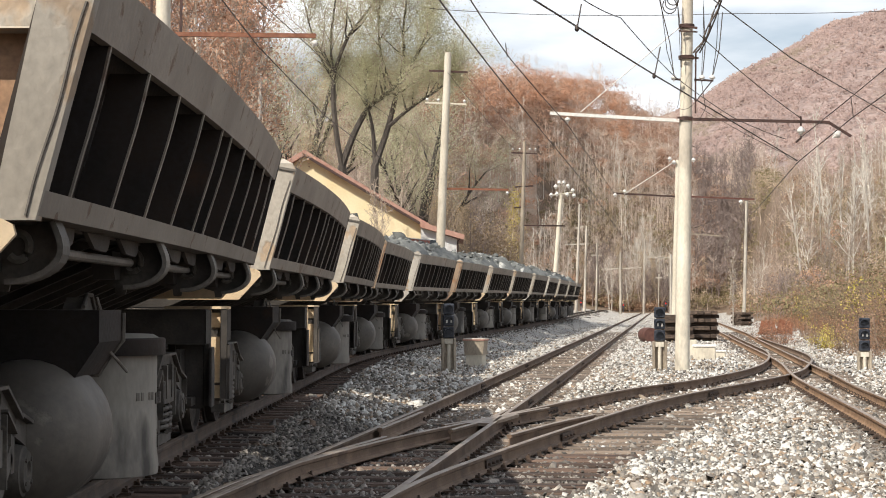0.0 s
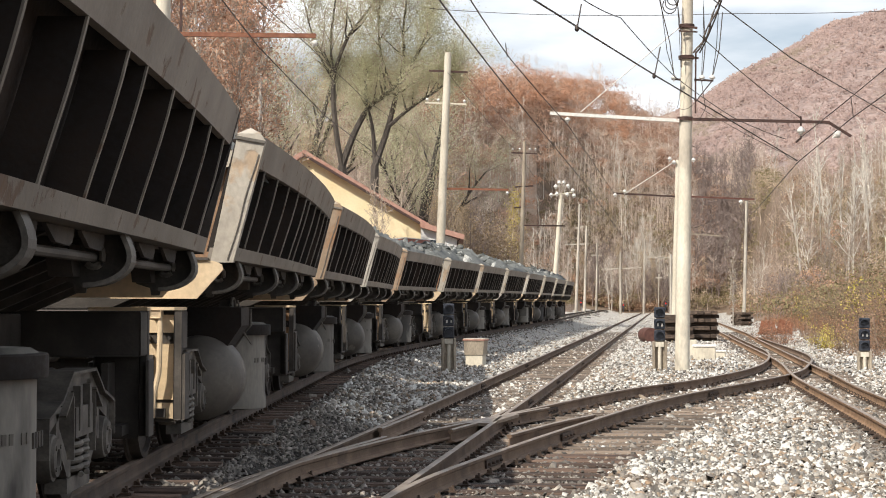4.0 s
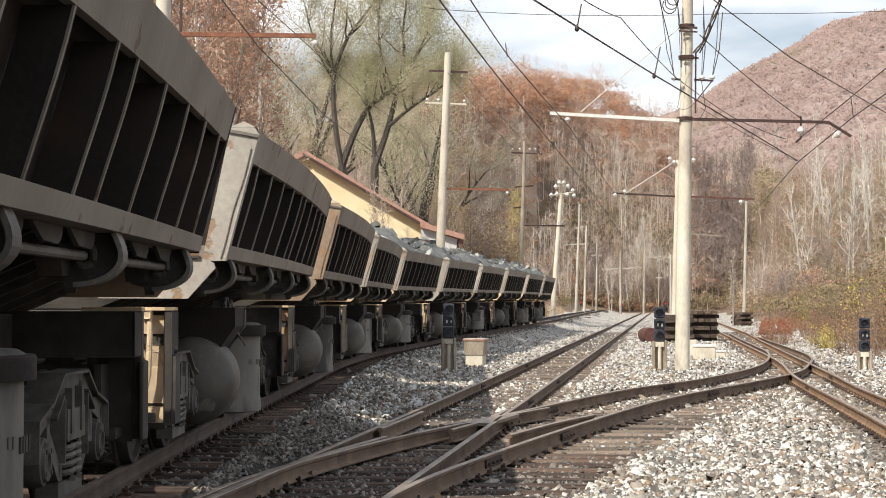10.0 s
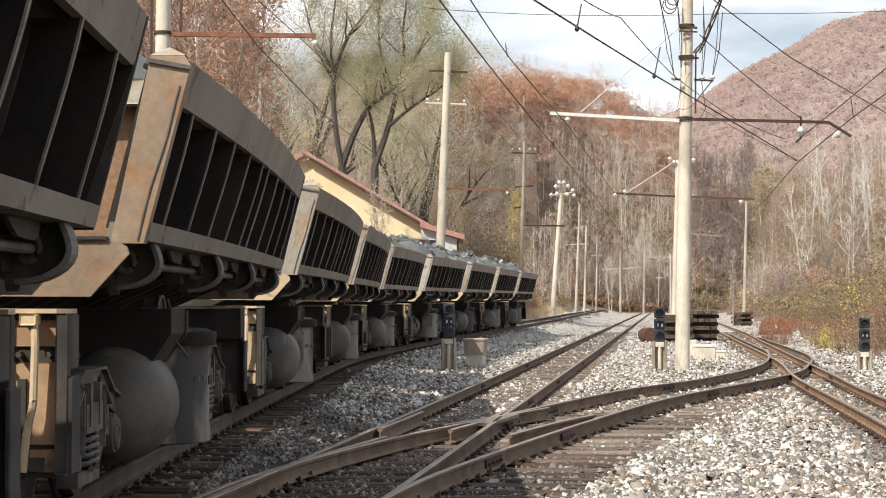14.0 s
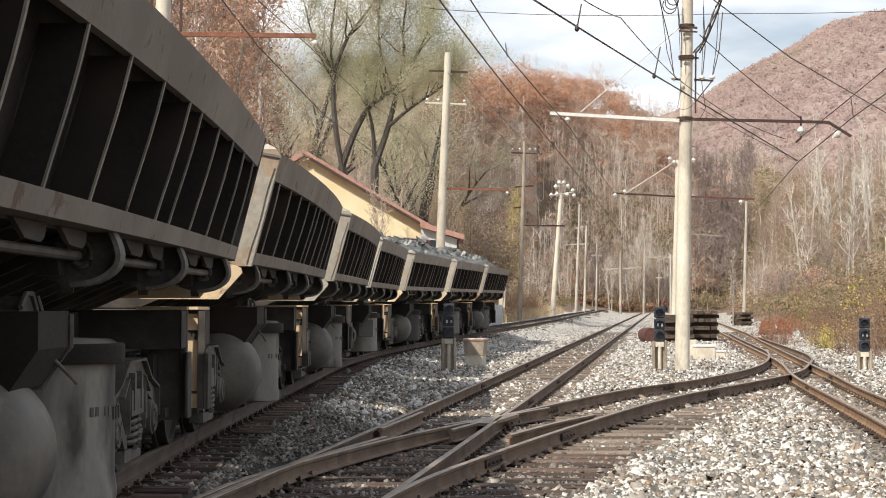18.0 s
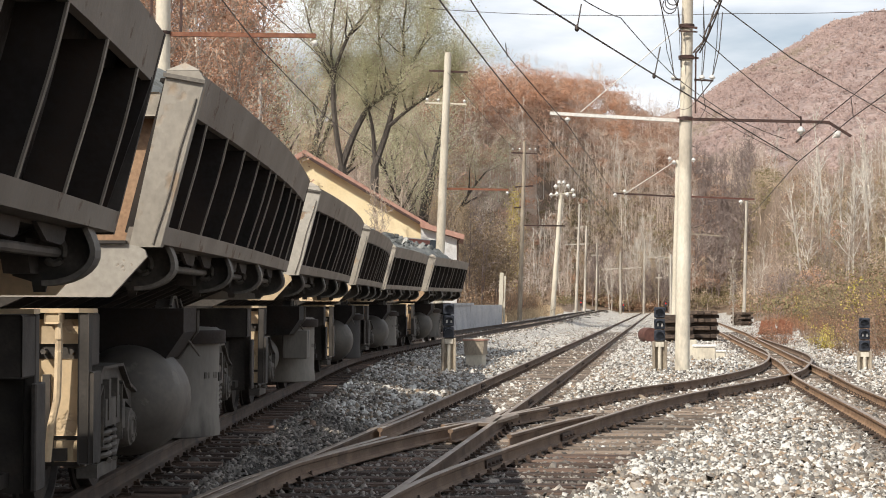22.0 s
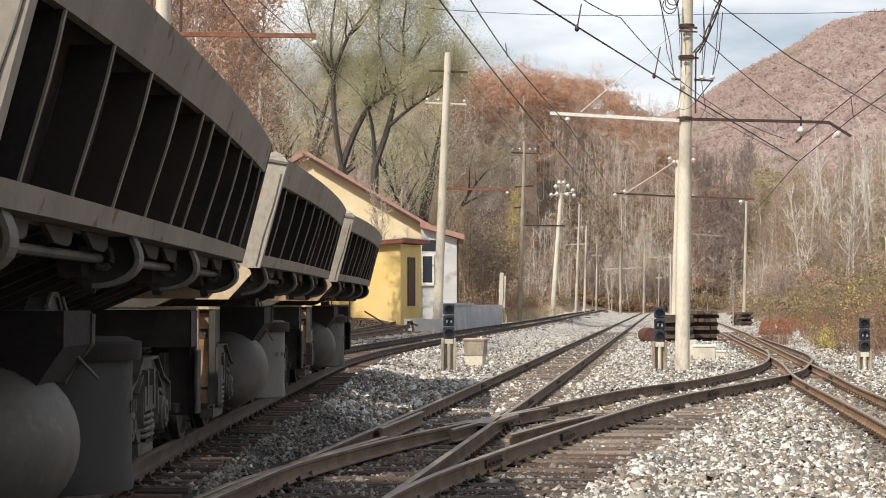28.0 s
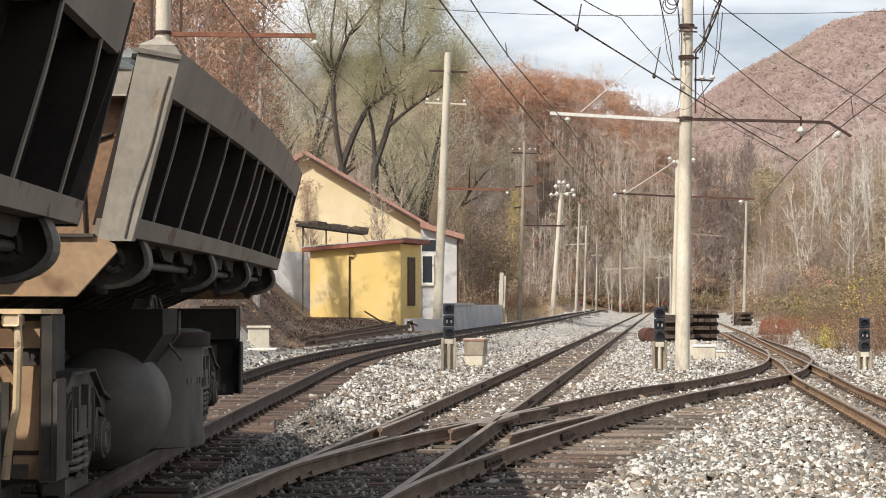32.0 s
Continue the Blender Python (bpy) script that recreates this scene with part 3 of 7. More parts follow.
part("switch_blade", rail_kit(curve_through([(-2.27, 13.5), (-1.95, 17.0), (-1.42, 20.2), (-0.75, 23.2)], 0.5, 0.004)), [M["rail"], M["railtop"]], cross_track)
fk = Kit().prism([(-0.3, -1.3), (0.06, -1.2), (0.13, 0.9), (-0.05, 1.0)], -0.05, -0.004, "z")
part("frog_casting", fk, M["railtop"], main_track, m=pose(0.86, 27.0, 0.004, 0, 0, -12))

for rows, ys in ((D_R, (20.6, 24.7, 36.0)), (T2_R, (33.0, 41.5, 54.0)), (T2_L, (27.0, 39.5, 52.0)), (D_L, (30.4, 38.6)), (T4_L, (38.5,)), (T4_R, (44.0,))):
    xs_, ys_ = [r[0] for r in rows], [r[1] for r in rows]
    for y in ys:
        x, h = np.interp(y, ys_, xs_), math.atan2(np.interp(y + 1, ys_, xs_) - np.interp(y - 1, ys_, xs_), 2)
        fp = Kit().box(-0.030, -0.011, -0.38, 0.38, -0.145, -0.052, 0.005).box(0.011, 0.030, -0.38, 0.38, -0.145, -0.052, 0.005)
        for j in range(4):
            fp.tube([(-0.06, -0.3 + 0.2 * j, -0.1), (0.06, -0.3 + 0.2 * j, -0.1)], 0.017, 6)
        part("fish_plate", fp, M["spike"], cross_track if rows in (D_L, D_R) else side_track if rows in (T4_L, T4_R) else main_track, m=pose(x, y, 0.002, 0, 0, -math.degrees(h)))

random.seed(4)


def sleeper_mesh(seed, material):
    """A weathered timber: worn upper edges, a slight crown and dip, and ends that are not quite square."""
    rg = random.Random(seed)
    k, n, v = Kit(), 7, []
    for i in range(n):
        x = -1.3 + 2.6 * i / (n - 1) + (rg.uniform(-0.03, 0.03) if i in (0, n - 1) else 0)
        w, dip, o = 0.118 + rg.uniform(-0.012, 0.01), rg.uniform(-0.014, 0.0), rg.uniform(-0.008, 0.008)
        v += [(x, o + a * w, z + (dip if z > -0.1 else 0)) for a, z in ((-1, -0.17), (-1.0, -0.03), (-0.72, -0.004), (-0.1, 0.0), (0.12, -0.012), (0.7, -0.002), (1.0, -0.035), (1, -0.17))]
    m = 8
    f = [(i * m + j, i * m + j + 1, (i + 1) * m + j + 1, (i + 1) * m + j) for i in range(n - 1) for j in range(m - 1)] + [tuple(range(m)), tuple((n - 1) * m + j for j in range(m))[::-1]]
    return k.add(v, f).mesh("sleeper", M[material])


SLEEPER_MESH = {key: [sleeper_mesh(i, key) for i in range(5)] for key in ("sleeper", "dirtysleeper")}


def lay(parent, place, heading, length=2.6, material="sleeper"):
    ob = new("sleeper", random.choice(SLEEPER_MESH[material]))
    ob.parent = parent
    m = Matrix.Translation(place) @ Matrix.Rotation(-heading + random.uniform(-0.04, 0.04), 4, "Z") @ Matrix.Diagonal((length / 2.6, random.uniform(0.85, 1.12), 1, 1))
    ob.matrix_basis = m
    return ob


CHAIR = (Kit().box(-0.17, 0.17, -0.075, 0.075, 0.0, 0.016).prism([(-0.15, 0.016), (-0.078, 0.016), (-0.078, 0.05), (-0.10, 0.055)], -0.03, 0.03, "y").prism([(0.078, 0.016), (0.15, 0.016), (0.10, 0.055), (0.078, 0.05)], -0.03, 0.03, "y")
         .tube([(-0.135, 0.045, 0.01), (-0.12, 0.045, 0.075)], 0.013, 5).tube([(0.135, -0.045, 0.01), (0.12, -0.045, 0.075)], 0.013, 5)).mesh("rail_chair", M["spike"])


def chair(parent, place, heading):
    ob = new("rail_chair", CHAIR)
    ob.parent = parent
    ob.matrix_basis = Matrix.Translation(place) @ Matrix.Rotation(-heading, 4, "Z")


s = 4.0
while s < 150:
    x, y, z, t, c = line_at(s)
    lay(train_track, (x, y, z - RAIL_H - 0.012), t, random.uniform(2.55, 2.8) if y > 42 else random.uniform(2.65, 2.8), "dirtysleeper" if y < 60 else "sleeper")
    if s < 70:
        for off in (-GAUGE / 2, GAUGE / 2):
            x, y, z, t, c = line_at(s, off)
            chair(train_track, (x, y, z - RAIL_H - 0.013), t)
    s += 0.63 if y < 75 else 0.95
H2 = math.atan(0.1228)
y = 8.0
while y < 150:
    c = t2_left(y) + W2 / 2
    if y < 34:
        dr = np.interp(y, [r[1] for r in D_R], [r[0] for r in D_R])
        far_end = max(dr + (1.5 if y > 17 else 0.8) + random.uniform(-0.15, 0.15) - (c - 1.3), 2.6)
        far_end = far_end if y < 31 else 2.6
        lay(main_track, (c - 1.3 + far_end / 2, y, -RAIL_H - 0.01), H2, far_end, "dirtysleeper" if y < 23.5 else "sleeper")
    else:
        lay(main_track, (c, y, -RAIL_H - 0.01), H2, random.uniform(2.5, 2.75))
    if y < 70:
        for dx in (-W2 / 2, W2 / 2):
            chair(main_track, (c + dx, y, -RAIL_H - 0.011), H2)
    y += 0.62 if y < 80 else 0.95
for i in range(26):
    y = 31.5 + 0.62 * i
    xl, xr = (np.interp(y, [r[1] for r in q], [r[0] for r in q]) for q in (D_L, D_R))
    h = math.atan2(xl - np.interp(y - 3, [r[1] for r in D_L], [r[0] for r in D_L]), 3)
    lay(cross_track, ((xl + xr) / 2 + 0.1, y, -RAIL_H - 0.012), h * 0.55, random.uniform(3.2, 3.6))
for i in range(116):
    y = 14 + 0.65 * i
    xl, xr = (np.interp(y, [r[1] for r in q], [r[0] for r in q]) for q in (T4_L, T4_R))
    lay(side_track, ((xl + xr) / 2, y, -RAIL_H - 0.014), 0.13, random.uniform(2.5, 2.7))
for i in range(47):
    y = 17 + 0.62 * i
    xr = np.interp(y, [r[1] for r in D_R], [r[0] for r in D_R])
    h = math.atan2(xr - np.interp(y - 2, [r[1] for r in D_R], [r[0] for r in D_R]), 2)
    chair(cross_track, (xr, y, -RAIL_H - 0.009), h)
    xl = np.interp(y, [r[1] for r in D_L], [r[0] for r in D_L])
    for q in (T4_L, T4_R):
        if y < 45:
            chair(side_track, (np.interp(y, [r[1] for r in q], [r[0] for r in q]), y, -RAIL_H - 0.012), 0.13)
    if y > 27.5:
        chair(cross_track, (xl, y, -RAIL_H - 0.009), h)


# ---------------------------------------------------------------- loose stone
def rocks(name, places, sizes, material, label, category, seed=1, kind="stuff", flat=0.9, parent=None):
    """Many small broken stones in one mesh: leaning, uneven blocks."""
    rg = np.random.default_rng(seed)
    n = len(places)
    base = np.array([(0.9, -0.5, -0.4), (0.7, 0.75, -0.4), (-0.8, 0.6, -0.4), (-0.75, -0.7, -0.4), (0.6, -0.25, 0.55), (0.3, 0.5, 0.6), (-0.55, 0.3, 0.5), (-0.3, -0.55, 0.62)], float)
    tri = np.array([(0, 1, 5), (0, 5, 4), (1, 2, 6), (1, 6, 5), (2, 3, 7), (2, 7, 6), (3, 0, 4), (3, 4, 7), (4, 5, 6), (4, 6, 7)])
    v = base[None] * rg.uniform(0.65, 1.3, (n, 8, 1)) + rg.uniform(-0.2, 0.2, (n, 8, 3))
    v *= np.stack([rg.uniform(0.85, 1.45, n), rg.uniform(0.7, 1.1, n), rg.uniform(0.6, 1.1, n)], -1)[:, None, :]
    lean, ang = rg.normal(0, 0.35, (2, n, 1)), rg.uniform(0, 6.283, n)
    v[..., 2] += v[..., 0] * lean[0] + v[..., 1] * lean[1]
    ca, sa = np.cos(ang)[:, None], np.sin(ang)[:, None]
    x, y = v[..., 0] * ca - v[..., 1] * sa, v[..., 0] * sa + v[..., 1] * ca
    v = np.stack([x, y, v[..., 2] * flat], -1) * np.asarray(sizes)[:, None, None] + np.asarray(places)[:, None, :]
    f = (tri[None] + 8 * np.arange(n)[:, None, None]).reshape(-1, 3)
    me = bpy.data.meshes.new(name)
    me.vertices.add(n * 8)
    me.vertices.foreach_set("co", v.reshape(-1))
    me.loops.add(len(f) * 3)
    me.loops.foreach_set("vertex_index", f.reshape(-1).astype(np.int32))
    me.polygons.add(len(f))
    me.polygons.foreach_set("loop_start", np.arange(0, len(f) * 3, 3, dtype=np.int32))
    me.materials.append(material)
    me.update(calc_edges=True)
    me.validate()
    ob = new(name, me)
    if parent is not None:
        ob.parent = parent
        return ob
    return tagged(ob, label, category, kind=kind)


def ballast_places(n, y0, y1, seed):
    """Stones spread over the yard, thinner between and on the rails' sleepers."""
    rg = np.random.default_rng(seed)
    y = np.exp(rg.uniform(math.log(y0), math.log(y1), n))
    half = np.tan(radians(15.0))
    x = rg.uniform(-half, half, n) * y
    keep = np.ones(n, bool)
    sx = np.interp(y, yv, xv) - GAUGE / 2
    d = x - sx
    keep &= d > -2.6
    right = x - (4.6 + 0.13 * y)
    keep &= right < 3.6
    thin = rg.uniform(0, 1, n)
    tmid = t2_left(y) + W2 / 2
    on = track_bed(x, y) > 0.5
    l4, r4 = (np.interp(y, [r[1] for r in q], [r[0] for r in q]) for q in (T4_L, T4_R))
    keep &= ~on | (thin < np.where(y < 30, 0.6, 0.75)) | ((x > l4 - 0.5) & (x < r4 + 0.5) & (thin < 0.75)) | ((np.abs(d) < 1.6) & (y > 30) & (thin < 0.85))
    keep &= ~((np.abs(d) < 1.5) & (y < 36) & (thin > 0.6))
    keep &= ~(on & (y > 17) & (y < 33) & (x > np.interp(y, [r[1] for r in D_L], [r[0] for r in D_L])) & (x < l4 - 0.5) & (thin > 0.3))
    x, y, on = x[keep], y[keep], on[keep]
    z = ground_z(x, y) + np.where(on | ((np.abs(x - np.interp(y, yv, xv) + GAUGE / 2) < 1.5) & (y < 40)), -0.012, 0.012) + rg.uniform(-0.014, 0.032, len(x)) * np.where(on, 1.3, 2.0)
    return np.stack([x, y, z], -1)


pl = ballast_places(140000, 16.2, 44, 2)
rgs = np.random.default_rng(3)
soot = sooty(pl[:, 0], pl[:, 1], rgs.normal(0, 0.22, len(pl))) | ((track_bed(pl[:, 0], pl[:, 1]) > 0.5) & (rgs.random(len(pl)) < np.where(pl[:, 1] < 30, 0.85, 0.38)))
sz = np.exp(rgs.normal(math.log(0.0235), 0.42, len(pl))) * (0.85 + 0.010 * pl[:, 1])
sz = np.clip(np.where(soot, sz * 0.85, sz), 0.012, 0.09)
rocks("ballast", pl[~soot], sz[~soot], M["ballast"], "pale grey and tan crushed ballast stones", "ballast", 5)
rocks("ballast", pl[soot], sz[soot], M["dirtystone"], "oily dark ballast between the turnout rails", "ballast", 15)
pl = ballast_places(90000, 40, 320, 6)
rocks("ballast", pl, np.random.default_rng(7).uniform(0.026, 0.055, len(pl)), M["ballast"], "pale crushed ballast between the far tracks", "ballast", 8)


# ---------------------------------------------------------------- the ore train
BODY, PITCH, S0 = 10.15, 11.888, 1.9554
SLACK = {0: 0.037, 1: -0.112, 2: 0.296, 3: -0.167, 4: -0.067, 5: -0.131, 6: 0.2, 7: -0.037, 9: -0.154, 10: 0.113, 11: 0.052, 12: -0.024}       # stretch of the couplings
TOP_X, TOP_Z, LOW_X, LOW_Z = 2.0, 2.97, 1.72, 1.855
BULGE = 0.10
RIBS = [-4.46, -3.42, -2.38, -1.335, -0.29, 0.29, 1.335, 2.38, 3.42, 4.46]


def side_x(z, y, depth=0.0):
    """Outer face of the body's side at a height and a place along the wagon (0 at its middle)."""
    w = (z - LOW_Z) / (TOP_Z - LOW_Z)
    return LOW_X + (TOP_X - LOW_X) * w + (0.05 + (BULGE - 0.05) * w) * (1 - (2 * y / BODY) ** 2) - depth


def strip(sgn, z0, z1, depth0, depth1, y0, y1, n=14):
    """A band along the body's side between two heights, with thickness."""
    k = Kit()
    v, f = [], []
    for i in range(n + 1):
        y = y0 + (y1 - y0) * i / n
        for z, d in ((z0, depth0), (z1, depth0), (z1, depth1), (z0, depth1)):
            v.append((sgn * side_x(z, y, d), y, z))
    for i in range(n):
        for j in range(4):
            f.append((4 * i + j, 4 * i + (j + 1) % 4, 4 * i + 4 + (j + 1) % 4, 4 * i + 4 + j))
    f += [(0, 1, 2, 3), tuple(4 * n + j for j in (3, 2, 1, 0))]
    return k.add(v, f)


def hook(sgn, y, w):
    """A tipping bracket under the side: a round hanging plate with its rolled strap, a pivot ring and a finger below."""
    x = side_x(LOW_Z, y) - 0.015
    arc = [(x - 0.02 + 0.06 * math.sin(math.pi * t) - 0.15 * t ** 2.6, LOW_Z - 0.285 * (1 - (1 - t) ** 1.35)) for t in np.linspace(0, 1, 10)]
    arc += [(x - 0.24, LOW_Z - 0.29)]
    plate = arc + [(x - 0.25, LOW_Z - 0.335), (x - 0.31, LOW_Z - 0.335), (x - 0.32, LOW_Z - 0.28), (x - 0.42, LOW_Z - 0.25), (x - 0.46, LOW_Z - 0.1), (x - 0.46, LOW_Z)]
    br = part("tipping_bracket", Kit().prism([(sgn * p, q) for p, q in plate], y + 0.05, y + 0.075, "y"), M["plate"], w, "dusty rounded tipping bracket")
    k, n = Kit(), len(arc)
    v = []
    for i, (p, q) in enumerate(arc):
        d = Vector((arc[min(i + 1, n - 1)][0] - arc[max(i - 1, 0)][0], arc[min(i + 1, n - 1)][1] - arc[max(i - 1, 0)][1])).normalized()
        o = Vector((-d.y, d.x)) * 0.014
        v += [(sgn * (p + o.x), y - 0.085, q + o.y), (sgn * (p + o.x), y + 0.085, q + o.y), (sgn * (p - o.x), y + 0.085, q - o.y), (sgn * (p - o.x), y - 0.085, q - o.y)]
    f = [(4 * i + j, 4 * i + (j + 1) % 4, 4 * i + 4 + (j + 1) % 4, 4 * i + 4 + j) for i in range(n - 1) for j in range(4)] + [(0, 1, 2, 3), (4 * n - 1, 4 * n - 2, 4 * n - 3, 4 * n - 4)]
    part("strap", k.add(v, f), M["strap"], br)
    ring = [(sgn * (x - 0.20 + 0.055 * math.cos(t)), y + 0.03, LOW_Z - 0.12 + 0.065 * math.sin(t)) for t in np.linspace(-2.4, 1.9, 12)]
    part("pivot_ring", Kit().tube(ring, 0.022, 6), M["strap"], br)
    part("pocket", Kit().prism([(y - 0.30, LOW_Z - 0.06), (y + 0.04, LOW_Z - 0.06), (y + 0.04, LOW_Z - 0.24), (y - 0.16, LOW_Z - 0.24)], sgn * (x - 0.42), sgn * (x - 0.28), "x"), M["under"], br)


SPRING = Kit()
coil = [(0.085 * math.cos(t), 0.085 * math.sin(t), 0.24 * t / (2 * math.pi * 4.5)) for t in np.linspace(0, 2 * math.pi * 4.5, 64)]
SPRING.tube(coil, 0.021, 6)
SPRING_MESH = SPRING.mesh("coil_spring", M["strap"], True)

wk = Kit()
for sg in (-1, 1):
    wk.turn([(0.10, -0.07), (0.40, -0.065), (0.51, -0.07), (0.51, -0.045), (0.475, -0.035), (0.47, 0.065), (0.42, 0.07), (0.40, 0.03), (0.2, 0.02), (0.16, 0.09), (0.08, 0.1)]
            if sg > 0 else [(0.08, -0.1), (0.16, -0.09), (0.2, -0.02), (0.40, -0.03), (0.42, -0.07), (0.47, -0.065), (0.475, 0.035), (0.51, 0.045), (0.51, 0.07), (0.40, 0.065), (0.10, 0.07)],
            (sg * 0.7525, 0, 0), "x", 28)
wk.turn([(0.08, -1.0), (0.08, 1.0)], (0, 0, 0), "x", 12)
WHEEL_MESH = wk.mesh("wheelset", M["wheel"], True)
cap = Kit()
cap.turn([(0.05, -0.10), (0.155, -0.10), (0.165, -0.02), (0.15, 0.05), (0.13, 0.055), (0.12, 0.075), (0.06, 0.08), (0.05, 0.06)], (0, 0, 0), "x", 20)
for i_ in range(4):
    a_ = math.pi / 4 + i_ * math.pi / 2
    cap.tube([(0.05, 0.095 * math.cos(a_), 0.095 * math.sin(a_)), (0.085, 0.095 * math.cos(a_), 0.095 * math.sin(a_))], 0.016, 6)
CAP_MESH = cap.mesh("axle_box", M["bogie"], True)


def frame_kit(sgn):
    """Cast side frame of a bogie: arched top, open windows and a spring seat."""
    k = Kit()
    x0, x1 = (0.93, 1.08)
    def bar(a, b, w):
        (ya, za), (yb, zb) = a, b
        d = Vector((yb - ya, zb - za)).normalized()
        n = Vector((-d.y, d.x)) * w / 2
        k.prism([(ya + n.x, za + n.y), (yb + n.x, zb + n.y), (yb - n.x, zb - n.y), (ya - n.x, za - n.y)], sgn * x0, sgn * x1, "x")
    for q in (-1, 1):
        bar((q * 0.0, 0.93), (q * 0.42, 0.93), 0.12)
        bar((q * 0.40, 0.94), (q * 0.78, 0.74), 0.13)
        bar((q * 0.76, 0.76), (q * 1.14, 0.66), 0.13)
        bar((q * 1.13, 0.70), (q * 1.13, 0.50), 0.09)
        bar((q * 0.72, 0.74), (q * 0.72, 0.48), 0.09)
        bar((q * 0.33, 0.93), (q * 0.33, 0.30), 0.09)
        bar((q * 0.36, 0.34), (q * 0.70, 0.60), 0.11)
    bar((-0.40, 0.24), (0.40, 0.24), 0.10)
    for q in (-1, 1):                         # solid web beside the spring window
        k.prism([(q * 0.29, 0.93), (q * 0.42, 0.93), (q * 0.80, 0.73), (q * 0.74, 0.56), (q * 0.40, 0.30), (q * 0.29, 0.30)], sgn * 0.97, sgn * 1.02, "x")
    x0, x1 = 0.90, 1.125                      # rolled rim along the top and round the windows
    for q in (-1, 1):
        bar((q * 0.0, 0.992), (q * 0.42, 0.992), 0.02)
        bar((q * 0.40, 1.0), (q * 0.80, 0.80), 0.02)
        bar((q * 0.78, 0.82), (q * 1.18, 0.73), 0.02)
        bar((q * 1.18, 0.73), (q * 1.18, 0.48), 0.02)
        bar((q * 0.39, 0.84), (q * 0.39, 0.42), 0.018)
        bar((q * 0.41, 0.86), (q * 0.66, 0.72), 0.018)
    k.box(sgn * 0.90, sgn * 1.12, -0.30, 0.30, 0.555, 0.76)
    k.box(sgn * 0.98, sgn * 1.13, -0.21, -0.13, 0.60, 0.9)
    k.box(sgn * 0.98, sgn * 1.13, 0.13, 0.21, 0.60, 0.9)
    return k


FRAME_MESH = {q: frame_kit(q).mesh("side_frame", M["bogie"]) for q in (-1, 1)}


